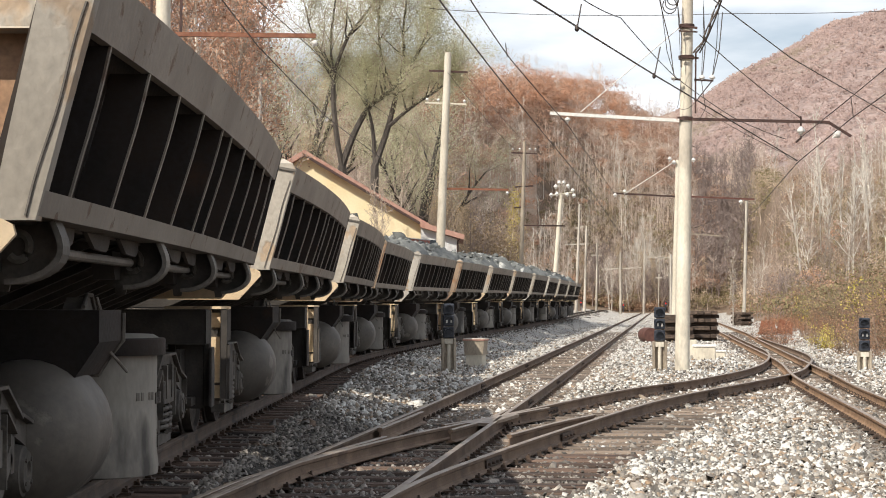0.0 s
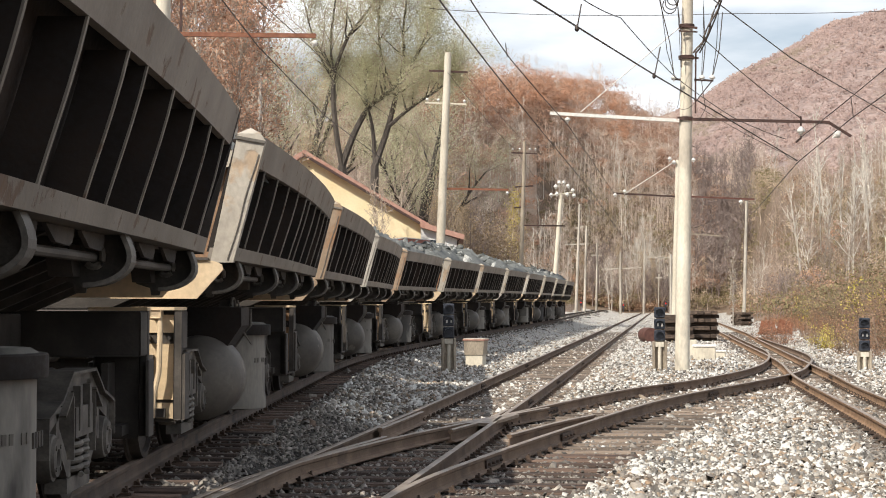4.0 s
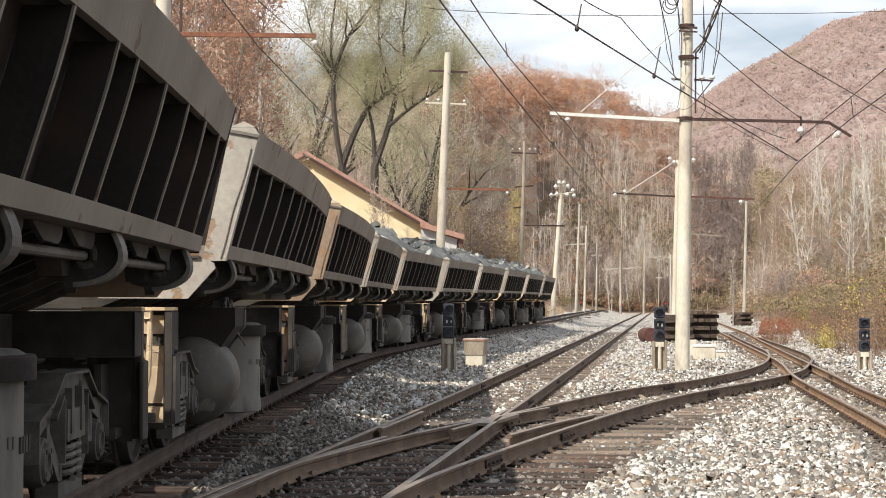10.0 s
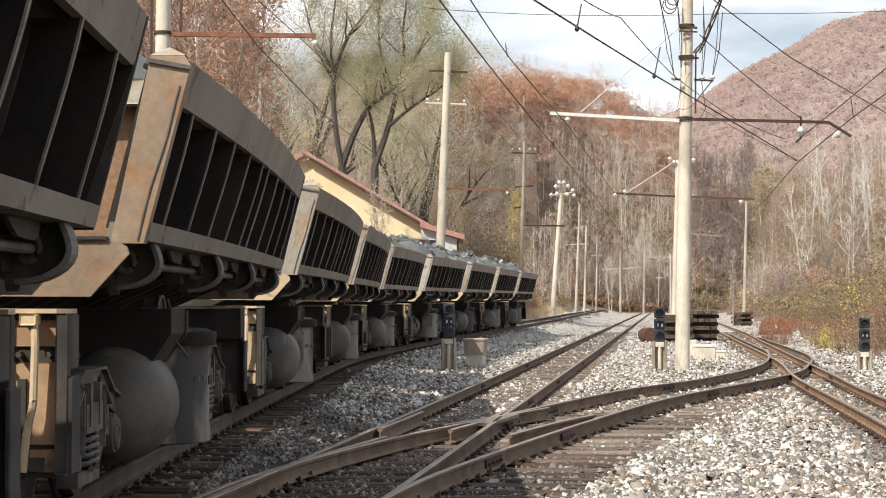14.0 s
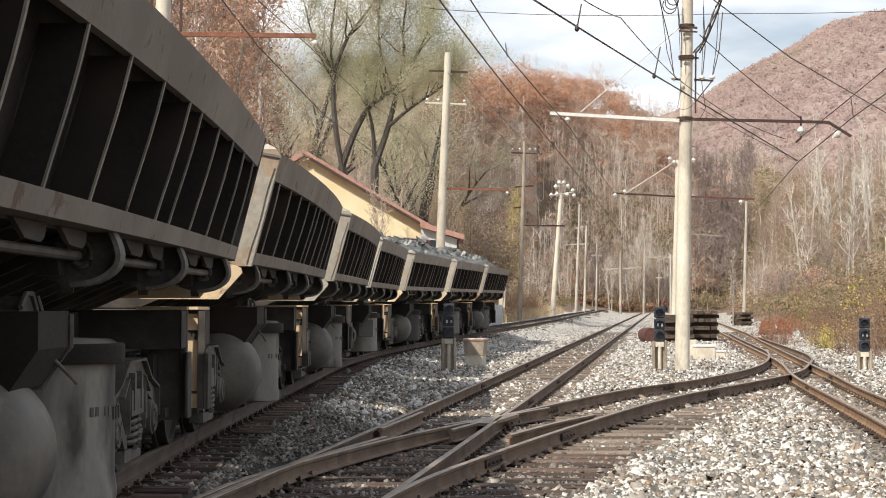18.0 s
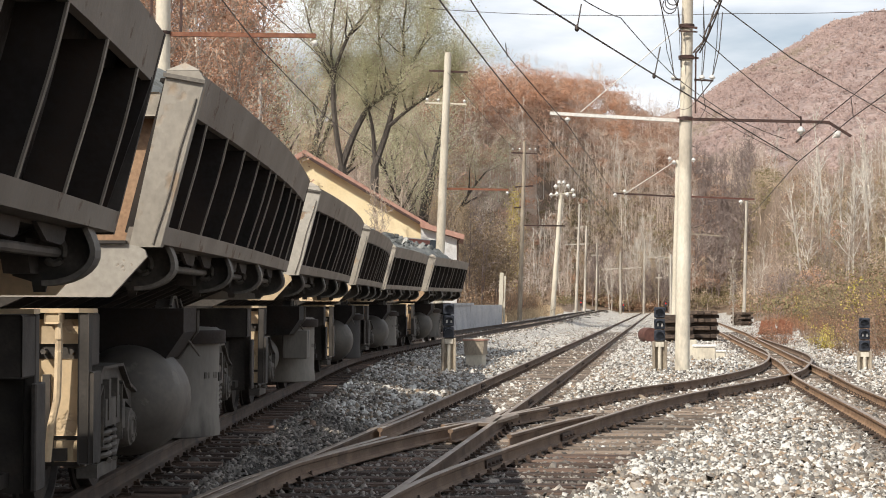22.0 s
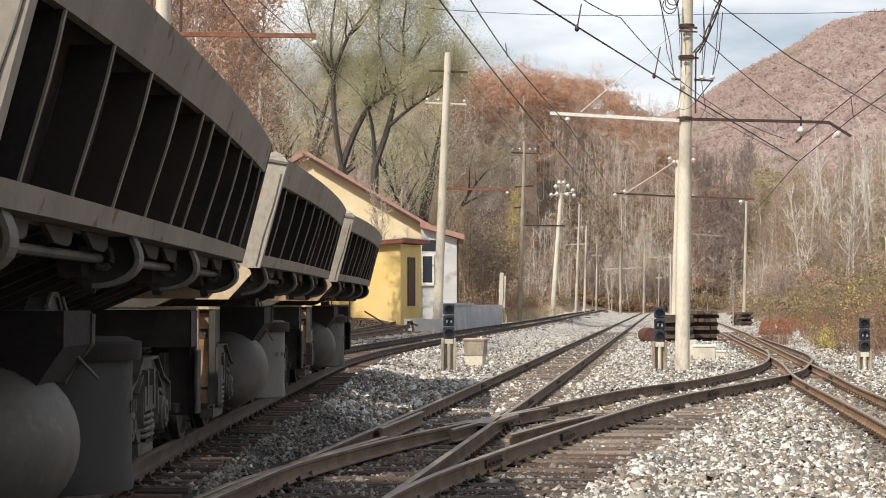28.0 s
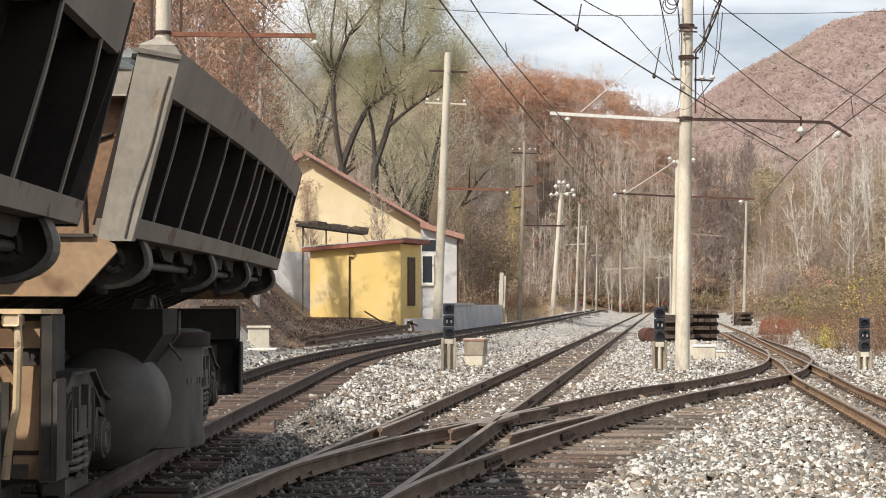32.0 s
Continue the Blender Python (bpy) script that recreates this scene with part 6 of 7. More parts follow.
house = thing("station_house", "cream rendered gabled house with red-brown roof edges", "house", m=pose(0, 108, 0.378) @ Matrix.Scale(1.317, 4))
XR, XA, XL = -1.0, -6.3, -11.6
part("gable_wall", Kit().prism([(XL, -0.3), (XR, -0.3), (XR, 4.55), (XA, 7.7), (XL, 4.55)], 0, 0.3, "y"), M["cream"], house)
part("plinth", Kit().box(XL + 0.02, XR - 2.2, -0.06, -0.003, -0.3, 3.35), M["plaster"], house, "grey-washed lower wall")
part("side_wall", Kit().box(XR - 0.3, XR, 0.301, 8.7, -0.3, 4.5), M["cream"], house)
part("side_wall", Kit().box(XL, XL + 0.3, 0.301, 8.7, -0.3, 4.5), M["cream"], house)
part("back_wall", Kit().prism([(XL, -0.3), (XR, -0.3), (XR, 4.5), (XA, 7.65), (XL, 4.5)], 8.701, 9.0, "y"), M["cream"], house)
part("roof", Kit().prism([(XA, 7.72), (XR + 0.35, 4.37), (XR + 0.38, 4.60), (XA, 7.97)], -0.45, 9.4, "y"), M["tile"], house, "weathered red roof slope")
part("roof", Kit().prism([(XL - 0.35, 4.37), (XA - 0.004, 7.72), (XA - 0.004, 7.97), (XL - 0.38, 4.60)], -0.45, 9.4, "y"), M["tile"], house, "weathered red roof slope")
part("fascia", Kit().prism([(XA, 7.66), (XR + 0.40, 4.30), (XR + 0.42, 4.42), (XA, 7.80)], -0.50, -0.452, "y"), M["darkarm"], house)
# grey side wing with its window
part("wing_wall", Kit().prism([(XR + 0.002, -0.3), (0.62, -0.3), (0.62, 3.9), (XR + 0.002, 4.4)], -0.9, -0.7, "y"), M["plaster"], house, "pale grey plastered wall")
part("wing_wall", Kit().box(0.42, 0.62, -0.699, 4.5, -0.3, 3.85), M["plaster"], house, "pale grey plastered wall")
part("wing_roof", Kit().prism([(XR - 0.02, 4.42), (0.95, 3.86), (0.97, 4.08), (XR - 0.02, 4.66)], -1.25, 4.8, "y"), M["tile"], house, "red-edged lean-to roof")
win = part("window", Kit().box(-0.98, -0.91, -0.96, -0.902, 1.85, 3.2).box(-0.48, -0.41, -0.96, -0.902, 1.85, 3.2).box(-0.91, -0.48, -0.96, -0.902, 1.85, 1.93).box(-0.91, -0.48, -0.96, -0.902, 3.12, 3.2), M["white"], house, "white window frame")
part("pane", Kit().box(-0.91, -0.48, -0.93, -0.91, 1.93, 3.12), M["glass"], win)
part("window_sill", Kit().box(-1.0, -0.38, -1.0, -0.902, 1.80, 1.85), M["white"], win)
part("transom_window", Kit().box(-0.95, -0.20, -0.915, -0.902, 3.35, 3.85), M["glass"], house)
part("side_door", Kit().box(-1.2, -0.99, -1.0, -0.95, -0.2, 2.6), M["plaster"], house, "blue-grey door leaf")
part("drainpipe", Kit().tube([(0.66, -0.95, -0.3), (0.66, -0.95, 3.8), (0.8, -1.1, 3.95)], 0.04, 8), M["darkarm"], house)

can = thing("lean_to_canopy", "dark sagging canopy roof on thin posts beside the house", "canopy")
part("roof_sheet", bar((-8.118, 101, 6.10), (-4.419, 102, 5.66), 1.6, 0.16), M["bark"], can)
for i in range(9):                             # litter and boards lying on the sheet
    q = Vector((-8.0, 101, 6.27)).lerp(Vector((-4.5, 102, 5.84)), (i + 0.5) / 9)
    part("loose_board", Kit().box(-0.42, 0.42, -0.5, 0.5, -0.09, 0.05 + 0.05 * (i % 3), 0.03), M["oldtimber"], can, m=pose(q.x, q.y, q.z, 3 * (i % 2), 7, 12 * (i % 3) - 12))
for u, w_ in ((536, 398), (577, 402), (615, 407)):
    part("post", bar(((u - 784) / 3185 * 101, 101, 1.715 + (536.5 - w_) / 3185 * 101), ((u - 784) / 3185 * 101, 101, 0.5), 0.08, 0.08), M["bark"], can)

lw = thing("platform_wall", "low weathered concrete platform wall along the track", "wall")
wa, wb = Vector((0.1, 91.0, 0.0)), Vector((3.55, 114.0, 0.0))
part("wall", bar(wa + Vector((0, 0, 0.95)), wb + Vector((0, 0, 0.95)), 0.35, 1.3), M["plaster"], lw, "streaked grey concrete")
part("cap", bar(wa + Vector((0, 0, 1.66)), wa.lerp(wb, 0.4) + Vector((0, 0, 1.66)), 0.5, 0.12), M["plaster"], lw)
part("step", bar(wa + Vector((-1.9, 0.5, 0.62)), wa + Vector((0.1, -0.4, 0.62)), 0.9, 0.6), M["plaster"], lw)
pp_ = thing("concrete_marker", "leaning pale concrete marker post", "post", m=pose((3.742, 118, 1.4)[0], 118, 0.4, 0, 2, 0))
part("shaft", Kit().box(-0.13, 0.13, -0.13, 0.13, 0, 3.3, 0.02), M["concrete"], pp_)
part("shaft", Kit().box(0.17, 0.29, -0.13, 0.13, 0, 3.1, 0.02), M["concrete"], pp_)


# ---------------------------------------------------------------- trees and bushes
class Wood:
    """Branch segments and leaf places of one plant, grown by a seeded rule."""

    def __init__(self, seed):
        self.r = random.Random(seed)
        self.seg, self.tips = [], []

    def limb(self, p, d, length, r0, r1, bends, wander, lift=0.0):
        pts = [p]
        for i in range(bends):
            d = (d + Vector((self.r.uniform(-1, 1), self.r.uniform(-1, 1), self.r.uniform(-1, 1) + lift)) * wander).normalized()
            q = p + d * (length / bends)
            a = r0 + (r1 - r0) * i / bends
            b = r0 + (r1 - r0) * (i + 1) / bends
            self.seg.append((p, q, a, b))
            p = q
            pts.append(p)
        return pts, d

    def side(self, d, angle):
        a = self.r.uniform(0, 6.283)
        u = d.cross(Vector((math.cos(a), math.sin(a), 0.31))).normalized()
        return (d * math.cos(angle) + u * math.sin(angle)).normalized()

    def grow(self, height, r, boughs, twigs, low=0.25, angle=0.7, reach=0.34, droop=0.0, lean=0.05, sub=3, forks=0):
        base = Vector((0, 0, -0.3))
        d = Vector((self.r.uniform(-lean, lean), self.r.uniform(-lean, lean), 1)).normalized()
        stems = [self.limb(base, d, height * 1.0, r, r * 0.06, 8, 0.05, 0.2)[0]]
        for k in range(forks):
            p = stems[0][1 + k % 2]
            q = self.side(d, 0.35 + 0.15 * self.r.random())
            stems.append(self.limb(p, q, height * self.r.uniform(0.6, 0.8), r * 0.6, r * 0.05, 7, 0.12, 0.3)[0])
        for b in range(boughs):
            st = stems[b % len(stems)]
            t = low + (1 - low) * ((b + self.r.random()) / boughs)
            i = min(int(t * (len(st) - 1)), len(st) - 2)
            p = st[i].lerp(st[i + 1], t * (len(st) - 1) - i)
            dd = (st[i + 1] - st[i]).normalized()
            ln = height * reach * (1.15 - 0.75 * t) * self.r.uniform(0.7, 1.2)
            rr = r * 0.38 * (1.1 - t * 0.8)
            pts, e = self.limb(p, self.side(dd, angle * self.r.uniform(0.7, 1.2)), ln, rr, rr * 0.3, 4, 0.16, 0.35 - droop)
            for w in range(twigs):
                j = 1 + w % (len(pts) - 1)
                q = pts[j].lerp(pts[j - 1], self.r.random() * 0.8)
                tp, e2 = self.limb(q, self.side(e, 0.75), ln * self.r.uniform(0.25, 0.5), rr * 0.28, rr * 0.1, 2, 0.25, 0.25 - droop)
                self.tips.append((tp[1], tp[2]))
                for s_ in range(sub):
                    z = tp[1].lerp(tp[2], self.r.random())
                    fp, _ = self.limb(z, self.side(e2, 0.8), ln * self.r.uniform(0.1, 0.25), rr * 0.1, rr * 0.05, 1, 0.2, 0.1 - droop)
                    self.tips.append((fp[0], fp[1]))
        return self

    def wood_mesh(self, name, material, least=0.008, fine=None, thin_at=0.05):
        v, f, slot = [], [], []
        for p, q, a, b in self.seg:
            d = (q - p).normalized()
            u = d.cross(Vector((0.3, 0.8, 0.52))).normalized()
            w = d.cross(u)
            a, b = max(a, least), max(b, least)
            n = 6 if a > 0.06 else 3
            o = len(v)
            for c, r in ((p, a), (q, b)):
                for k in range(n):
                    t = 6.283 * k / n
                    v.append(c + u * (r * math.cos(t)) + w * (r * math.sin(t)))
            f += [(o + k, o + (k + 1) % n, o + n + (k + 1) % n, o + n + k) for k in range(n)]
            slot += [1 if fine and a < thin_at else 0] * n
        me = bpy.data.meshes.new(name)
        me.from_pydata([tuple(c) for c in v], [], f)
        me.materials.append(material)
        if fine:
            me.materials.append(fine)
            me.polygons.foreach_set("material_index", slot)
        me.update()
        return me

    def leaf_mesh(self, name, material, count, size, spread, low=-9.0):
        rg = np.random.default_rng(self.r.randrange(9999))
        a = np.array([tuple(t[0]) for t in self.tips])
        b = np.array([tuple(t[1]) for t in self.tips])
        high = np.flatnonzero(a[:, 2] > low)
        i = high[rg.integers(0, len(high), count)]
        t = rg.uniform(0, 1.1, (count, 1))
        c = a[i] + (b[i] - a[i]) * t + rg.normal(0, spread, (count, 3))
        return leaf_cards(name, c, rg.uniform(0.6, 1.3, count) * size, material, rg, 0.6, (-0.13, -0.18, 0.2))


def leaf_cards(name, c, size, material, rg, slim=0.6, facing=None):
    """Small folded four-cornered leaves at the given places."""
    n = len(c)
    u = rg.normal(0, 1, (n, 3))
    u /= np.linalg.norm(u, axis=1, keepdims=True)
    w = np.cross(u, rg.normal(0, 1, (n, 3)) if facing is None else rg.normal(0, 0.28, (n, 3)) + np.asarray(facing))
    if facing is not None:
        u = np.cross(w, rg.normal(0, 0.28, (n, 3)) + np.asarray(facing))
        u /= np.linalg.norm(u, axis=1, keepdims=True)
    w /= np.linalg.norm(w, axis=1, keepdims=True)
    s_ = np.asarray(size)[:, None]
    v = np.stack([c - u * s_ * 0.5, c + w * s_ * slim * 0.5, c + u * s_ * 0.5, c - w * s_ * slim * 0.5], 1).reshape(-1, 3)
    return quads_mesh(name, v, np.arange(n * 4).reshape(-1, 4), material)


def quads_mesh(name, v, f, material):
    me = bpy.data.meshes.new(name)
    n, k = f.shape
    me.vertices.add(len(v))
    me.vertices.foreach_set("co", np.asarray(v, np.float32).reshape(-1))
    me.loops.add(n * k)
    me.loops.foreach_set("vertex_index", f.reshape(-1).astype(np.int32))
    me.polygons.add(n)
    me.polygons.foreach_set("loop_start", np.arange(0, n * k, k, dtype=np.int32))
    me.materials.append(material)
    me.update(calc_edges=True)
    return me


def old_willow(seed, limbs, boughs, reach):
    """An old willow: main limbs along given bends, then boughs, twigs and leaf places grown off their upper parts."""
    w = Wood(seed)
    for pts, r0, r1, bare in limbs:
        p = [Vector((x, w.r.uniform(-0.35, 0.35) * (0.3 if i == 0 else 1), z)) for i, (x, z) in enumerate(pts)]
        line = p
        for _ in range(3):                     # round the bends off
            line = [line[0]] + [q for i in range(len(line) - 1) for q in (line[i].lerp(line[i + 1], 0.25), line[i].lerp(line[i + 1], 0.75))] + [line[-1]]
        m = len(line) - 1
        for i in range(m):
            w.seg.append((line[i], line[i + 1], 0.78 * (r0 + (r1 - r0) * i / m), 0.78 * (r0 + (r1 - r0) * (i + 1) / m)))
        for b in range(boughs if bare < 1 else 0):
            t = bare + (1 - bare) * (b + w.r.random()) / boughs
            i = min(int(t * m), m - 1)
            d = (line[i + 1] - line[i]).normalized()
            ln = reach * w.r.uniform(0.6, 1.25) * (1.15 - 0.45 * t)
            rr = max((r0 + (r1 - r0) * t) * 0.5, 0.035)
            bp, e = w.limb(line[i], (w.side(d, w.r.uniform(0.5, 1.1)) + Vector((0, 0, 0.25))).normalized(), ln, rr, rr * 0.25, 5, 0.2, 0.22)
            for j in range(8):
                q = bp[1 + j % 5].lerp(bp[j % 5], w.r.random())
                tp, e2 = w.limb(q, w.side(e, 0.8), ln * w.r.uniform(0.22, 0.5), 0.028, 0.012, 2, 0.3, 0.05)
                w.tips += [(tp[0], tp[1]), (tp[1], tp[2])]
                for k in range(2):
                    z = tp[1].lerp(tp[2], w.r.random())
                    fp, _ = w.limb(z, w.side(e2, 0.8), ln * w.r.uniform(0.1, 0.22), 0.014, 0.008, 1, 0.2, -0.15)
                    w.tips.append((fp[0], fp[1]))
    return w


TWIN = (([(0, -0.5), (0.15, 5.5), (0, 10.6)], 0.52, 0.40, 1), ([(0, 10.6), (-0.36, 12.4), (-0.68, 15.6), (-0.6, 17.2)], 0.30, 0.24, 0.7), ([(-0.6, 17.2), (-1.2, 18.4), (-2.1, 19.7), (-2.7, 22.2)], 0.17, 0.05, 0.25),
        ([(-0.6, 17.2), (0.4, 19.8), (1.2, 20.9), (2.5, 22.6), (3.2, 25.0)], 0.19, 0.05, 0.2), ([(-0.6, 17.2), (-0.9, 19.4), (-0.45, 22.6), (-0.3, 25.5)], 0.15, 0.04, 0.25), ([(0, 10.6), (0.97, 13.2), (2.0, 15.0), (3.3, 15.7), (4.5, 17.2)], 0.36, 0.10, 0.5))
LEANER = (([(0, -0.5), (-0.1, 5.5), (0, 10.6)], 0.50, 0.38, 1), ([(0, 10.6), (-0.15, 13.6), (-0.7, 15.0), (-0.6, 17.5)], 0.24, 0.08, 0.45), ([(0, 10.6), (0.97, 13.4), (1.45, 15.5), (2.2, 17.2), (3.6, 19.6), (4.2, 22.0)], 0.33, 0.06, 0.4),
          ([(2.2, 17.2), (1.9, 19.8), (2.3, 22.6), (2.2, 25.0)], 0.15, 0.04, 0.15), ([(1.45, 15.5), (0.3, 18.6), (0.2, 21.5), (0.6, 24.5)], 0.17, 0.04, 0.2), ([(0.97, 13.4), (2.8, 15.0), (4.6, 16.0), (6.0, 17.6)], 0.2, 0.05, 0.3))


def make_tree(name, label, category, group, wood, leaves):
    t = thing(name, label, category, group)
    part("trunk", wood, None, t)
    if leaves:
        part("crown", leaves, None, t)
    return t


def kinds():
    out = {}
    out["rust"] = [make_tree("oak_tree", "slender tree full of rust-brown autumn leaves", "tree", "rust-leaved trees",
                             (w := Wood(10 + i).grow(11, 0.15, 26, 5, 0.2, 0.6, 0.24)).wood_mesh("trunk", M["paletwig"], 0.011, M["twig"]), w.leaf_mesh("crown", M["rustleaf"], 4200, 0.10, 0.2)) for i in range(3)]
    willow = ("willow_tree", "old dark-trunked willow with sparse olive leaves", "tree", "willows")
    out["twin"] = [make_tree(*willow, (w := old_willow(21, TWIN, 9, 3.4)).wood_mesh("trunk", M["bark"], 0.014, M["twig"]), w.leaf_mesh("crown", M["oliveleaf"], 40000, 0.085, 0.40, 15.2))]
    out["leaner"] = [make_tree(*willow, (w := old_willow(22, LEANER, 10, 3.6)).wood_mesh("trunk", M["bark"], 0.014, M["twig"]), w.leaf_mesh("crown", M["oliveleaf"], 110000, 0.10, 0.5, 14.0))]
    out["willow"] = [make_tree(*willow, (w := Wood(20 + i).grow(14, 0.30, 26, 6, 0.40, 0.7, 0.30, 0.1, 0.14, 2, 3)).wood_mesh("trunk", M["bark"], 0.012, M["twig"]), w.leaf_mesh("crown", M["oliveleaf"], 22000, 0.08, 0.34)) for i in range(1)]
    out["bare"] = [make_tree("bare_tree", "slender leafless grey-brown tree", "tree", "bare trees",
                             (w := Wood(30 + i).grow(9.5, 0.10, 20, 5, 0.25, 0.5, 0.22, sub=2)).wood_mesh("trunk", M["twig"], 0.014), None) for i in range(4)]
    out["pale"] = [make_tree("birch_tree", "slender pale-stemmed leafless tree", "tree", "pale bare trees",
                             (w := Wood(40 + i).grow(9.5, 0.10, 18, 5, 0.25, 0.45, 0.2, sub=2)).wood_mesh("trunk", M["paletwig"], 0.015), None) for i in range(4)]
    out["tan"] = [make_tree("hornbeam_tree", "slender tree with a few dry tan leaves", "tree", "tan-leaved trees",
                            (w := Wood(50 + i).grow(9, 0.11, 20, 4, 0.2, 0.55, 0.24, sub=2)).wood_mesh("trunk", M["twig"], 0.012), w.leaf_mesh("crown", M["dryleaf"], 2400, 0.09, 0.18)) for i in range(3)]
    out["gold"] = [make_tree("poplar_tree", "slim tree with yellow-green autumn leaves", "tree", "yellow trees",
                             (w := Wood(60 + i).grow(9, 0.10, 22, 5, 0.15, 0.45, 0.2)).wood_mesh("trunk", M["twig"], 0.012), w.leaf_mesh("crown", M["yellowleaf"], 2800, 0.10, 0.16)) for i in range(1)]

    def shrub(seed, leaf, count):
        w = Wood(seed)
        for k in range(11):
            d = Vector((w.r.uniform(-1, 1), w.r.uniform(-1, 1), w.r.uniform(0.7, 1.8))).normalized()
            pts, e = w.limb(Vector((w.r.uniform(-0.5, 0.5), w.r.uniform(-0.5, 0.5), -0.1)), d, w.r.uniform(1.0, 2.1), 0.022, 0.008, 4, 0.14, 0.1)
            for j in range(5):
                q = pts[1 + j % 4]
                tp, _ = w.limb(q, w.side(e, 0.7), w.r.uniform(0.3, 0.7), 0.009, 0.004, 2, 0.2, 0.1)
                w.tips.append((tp[0], tp[2]))
        return w.wood_mesh("stems", M["darktwig"], 0.006), w.leaf_mesh("foliage", M[leaf], count, 0.12 if leaf == "yellowleaf" else 0.08, 0.15)

    for key, leaf, lab, count in (("scrub", "scrubleaf", "tangled tan and brown scrub bush", 1500), ("olive", "olivescrub", "olive-brown scrub bush with fading leaves", 1500), ("dusk", "brownscrub", "dense grey-brown scrub bush", 1500), ("redscrub", "russetleaf", "russet-leaved scrub bush with thin stems", 1200), ("goldscrub", "yellowleaf", "yellow-green autumn bush beside the line", 1500), ("thin", "scrubleaf", "nearly leafless grey-brown bush with tangled twigs", 260)):
        out[key] = []
        for i in range(2):
            a, b = shrub(70 + i + len(key), leaf, count)
            t = thing("bush", lab, "bush", "trackside bushes")
            part("stem_tangle", a, None, t)
            part("foliage", b, None, t)
            out[key].append(t)
    return out


KINDS = kinds()
used = set()
rgt = random.Random(11)


def plant(kind, x, y, scale=1.0, z=None):
    src = rgt.choice(KINDS[kind])
    z = float(ground_z(x, y)) - 0.1 if z is None else z
    m = pose(x, y, z, rgt.uniform(-3, 3), rgt.uniform(-3, 3), rgt.uniform(0, 360))
    if src.name not in used:
        used.add(src.name)
        src.matrix_basis, ob = m, src
    else:
        ob = copy_thing(src, m)
    s_ = scale * rgt.uniform(0.88, 1.12)
    ob.scale = (s_, s_, s_)
    return ob


def at_bearing(u, y):
    """A place at distance y on a bearing given in thousandths to the right of the view's axis."""
    return u / 1000 * y, y
# rust-leaved trees behind the train
for u, y, s_ in ((-150, 58, 1.0), (-132, 63, 1.05), (-118, 60, 0.95), (-104, 66, 1.1), (-140, 74, 1.2), (-112, 78, 1.2), (-98, 80, 1.25), (-160, 70, 1.1), (-175, 62, 1.0), (-73, 103, 0.75),
                 (-190, 75, 1.2), (-205, 66, 1.1), (-125, 84, 1.3)):
    plant("rust", *at_bearing(u, y), s_)
def stand(kind, x, y, turn=0.0, scale=1.0):
    """A tree of which there is only one, set with a known side to the track."""
    t = KINDS[kind][0]
    t.matrix_basis = pose(x, y, float(ground_z(x, y)) - 0.1, 0, 0, turn)
    t.scale = (scale, scale, scale)


stand("twin", -7.2, 128.0)
stand("leaner", -4.85, 128.0)
for u, y, s_ in ((-19, 146, 1.5), (-88, 150, 1.75), (-68, 158, 1.8), (-6, 154, 1.3)):
    plant("willow", *at_bearing(u, y), s_)
for i in range(22):
    plant(rgt.choice(("bare", "tan", "tan", "pale")), *at_bearing(rgt.uniform(-50, 12), rgt.uniform(140, 172)), rgt.uniform(0.8, 1.2))
for i in range(26):
    u = rgt.uniform(-95, 20)
    plant(rgt.choice(("bare", "bare", "pale", "tan", "tan")), *at_bearing(u, rgt.uniform(128, 170)), rgt.uniform(0.8, 1.3))
for i in range(26):
    plant(rgt.choice(("bare", "pale", "rust")), *at_bearing(rgt.uniform(-215, -105), rgt.uniform(70, 130)), rgt.uniform(0.9, 1.3))
plant("gold", *at_bearing(36, 268), 1.9)
plant("gold", *at_bearing(39, 274), 1.5)
for u, y, s_ in ((115, 346, 1.5), (118, 349, 1.7)):
    plant("goldscrub", *at_bearing(u, y), s_)
# shade trees on the bank behind the train
for x, y, s_ in ((-13, 40, 1.0), (-16, 46, 1.1), (-12.5, 52, 1.0), (-17, 56, 1.2), (-14, 62, 1.1), (-11.5, 68, 0.9), (-16, 70, 1.2), (-13.5, 77, 1.1), (-18, 64, 1.2), (-11, 84, 0.9)):
    plant("rust", x, y, s_)
# right-hand bank
def bank(y, away):
    return 4.6 + 0.13 * y + 4.0 + away, y


for i in range(30):
    y = rgt.uniform(120, 240)
    plant(rgt.choice(("bare", "bare", "pale", "tan", "bare")), *bank(y, rgt.uniform(2.5, 4 + 0.16 * y)), rgt.uniform(0.6, 0.95))
for u, y, s_ in ((228, 205, 1.3), (236, 215, 1.5), (246, 210, 1.4), (222, 230, 1.3), (205, 240, 1.2), (240, 225, 1.5), (215, 220, 1.1)):
    plant("pale", *at_bearing(u, y), s_)
plant("pale", *at_bearing(161, 150), 0.5)
for i in range(150):
    y = 64 * (150 / 64) ** rgt.random()
    away = abs(rgt.gauss(0, 2.5 + 0.045 * y))
    plant(rgt.choice(("scrub", "dusk", "olive", "dusk", "scrub" if away < 2 else "olive", "redscrub" if away < 3 else "dusk", "goldscrub" if rgt.random() < 0.25 else "thin")), *bank(y, away), rgt.uniform(0.8, 1.5))
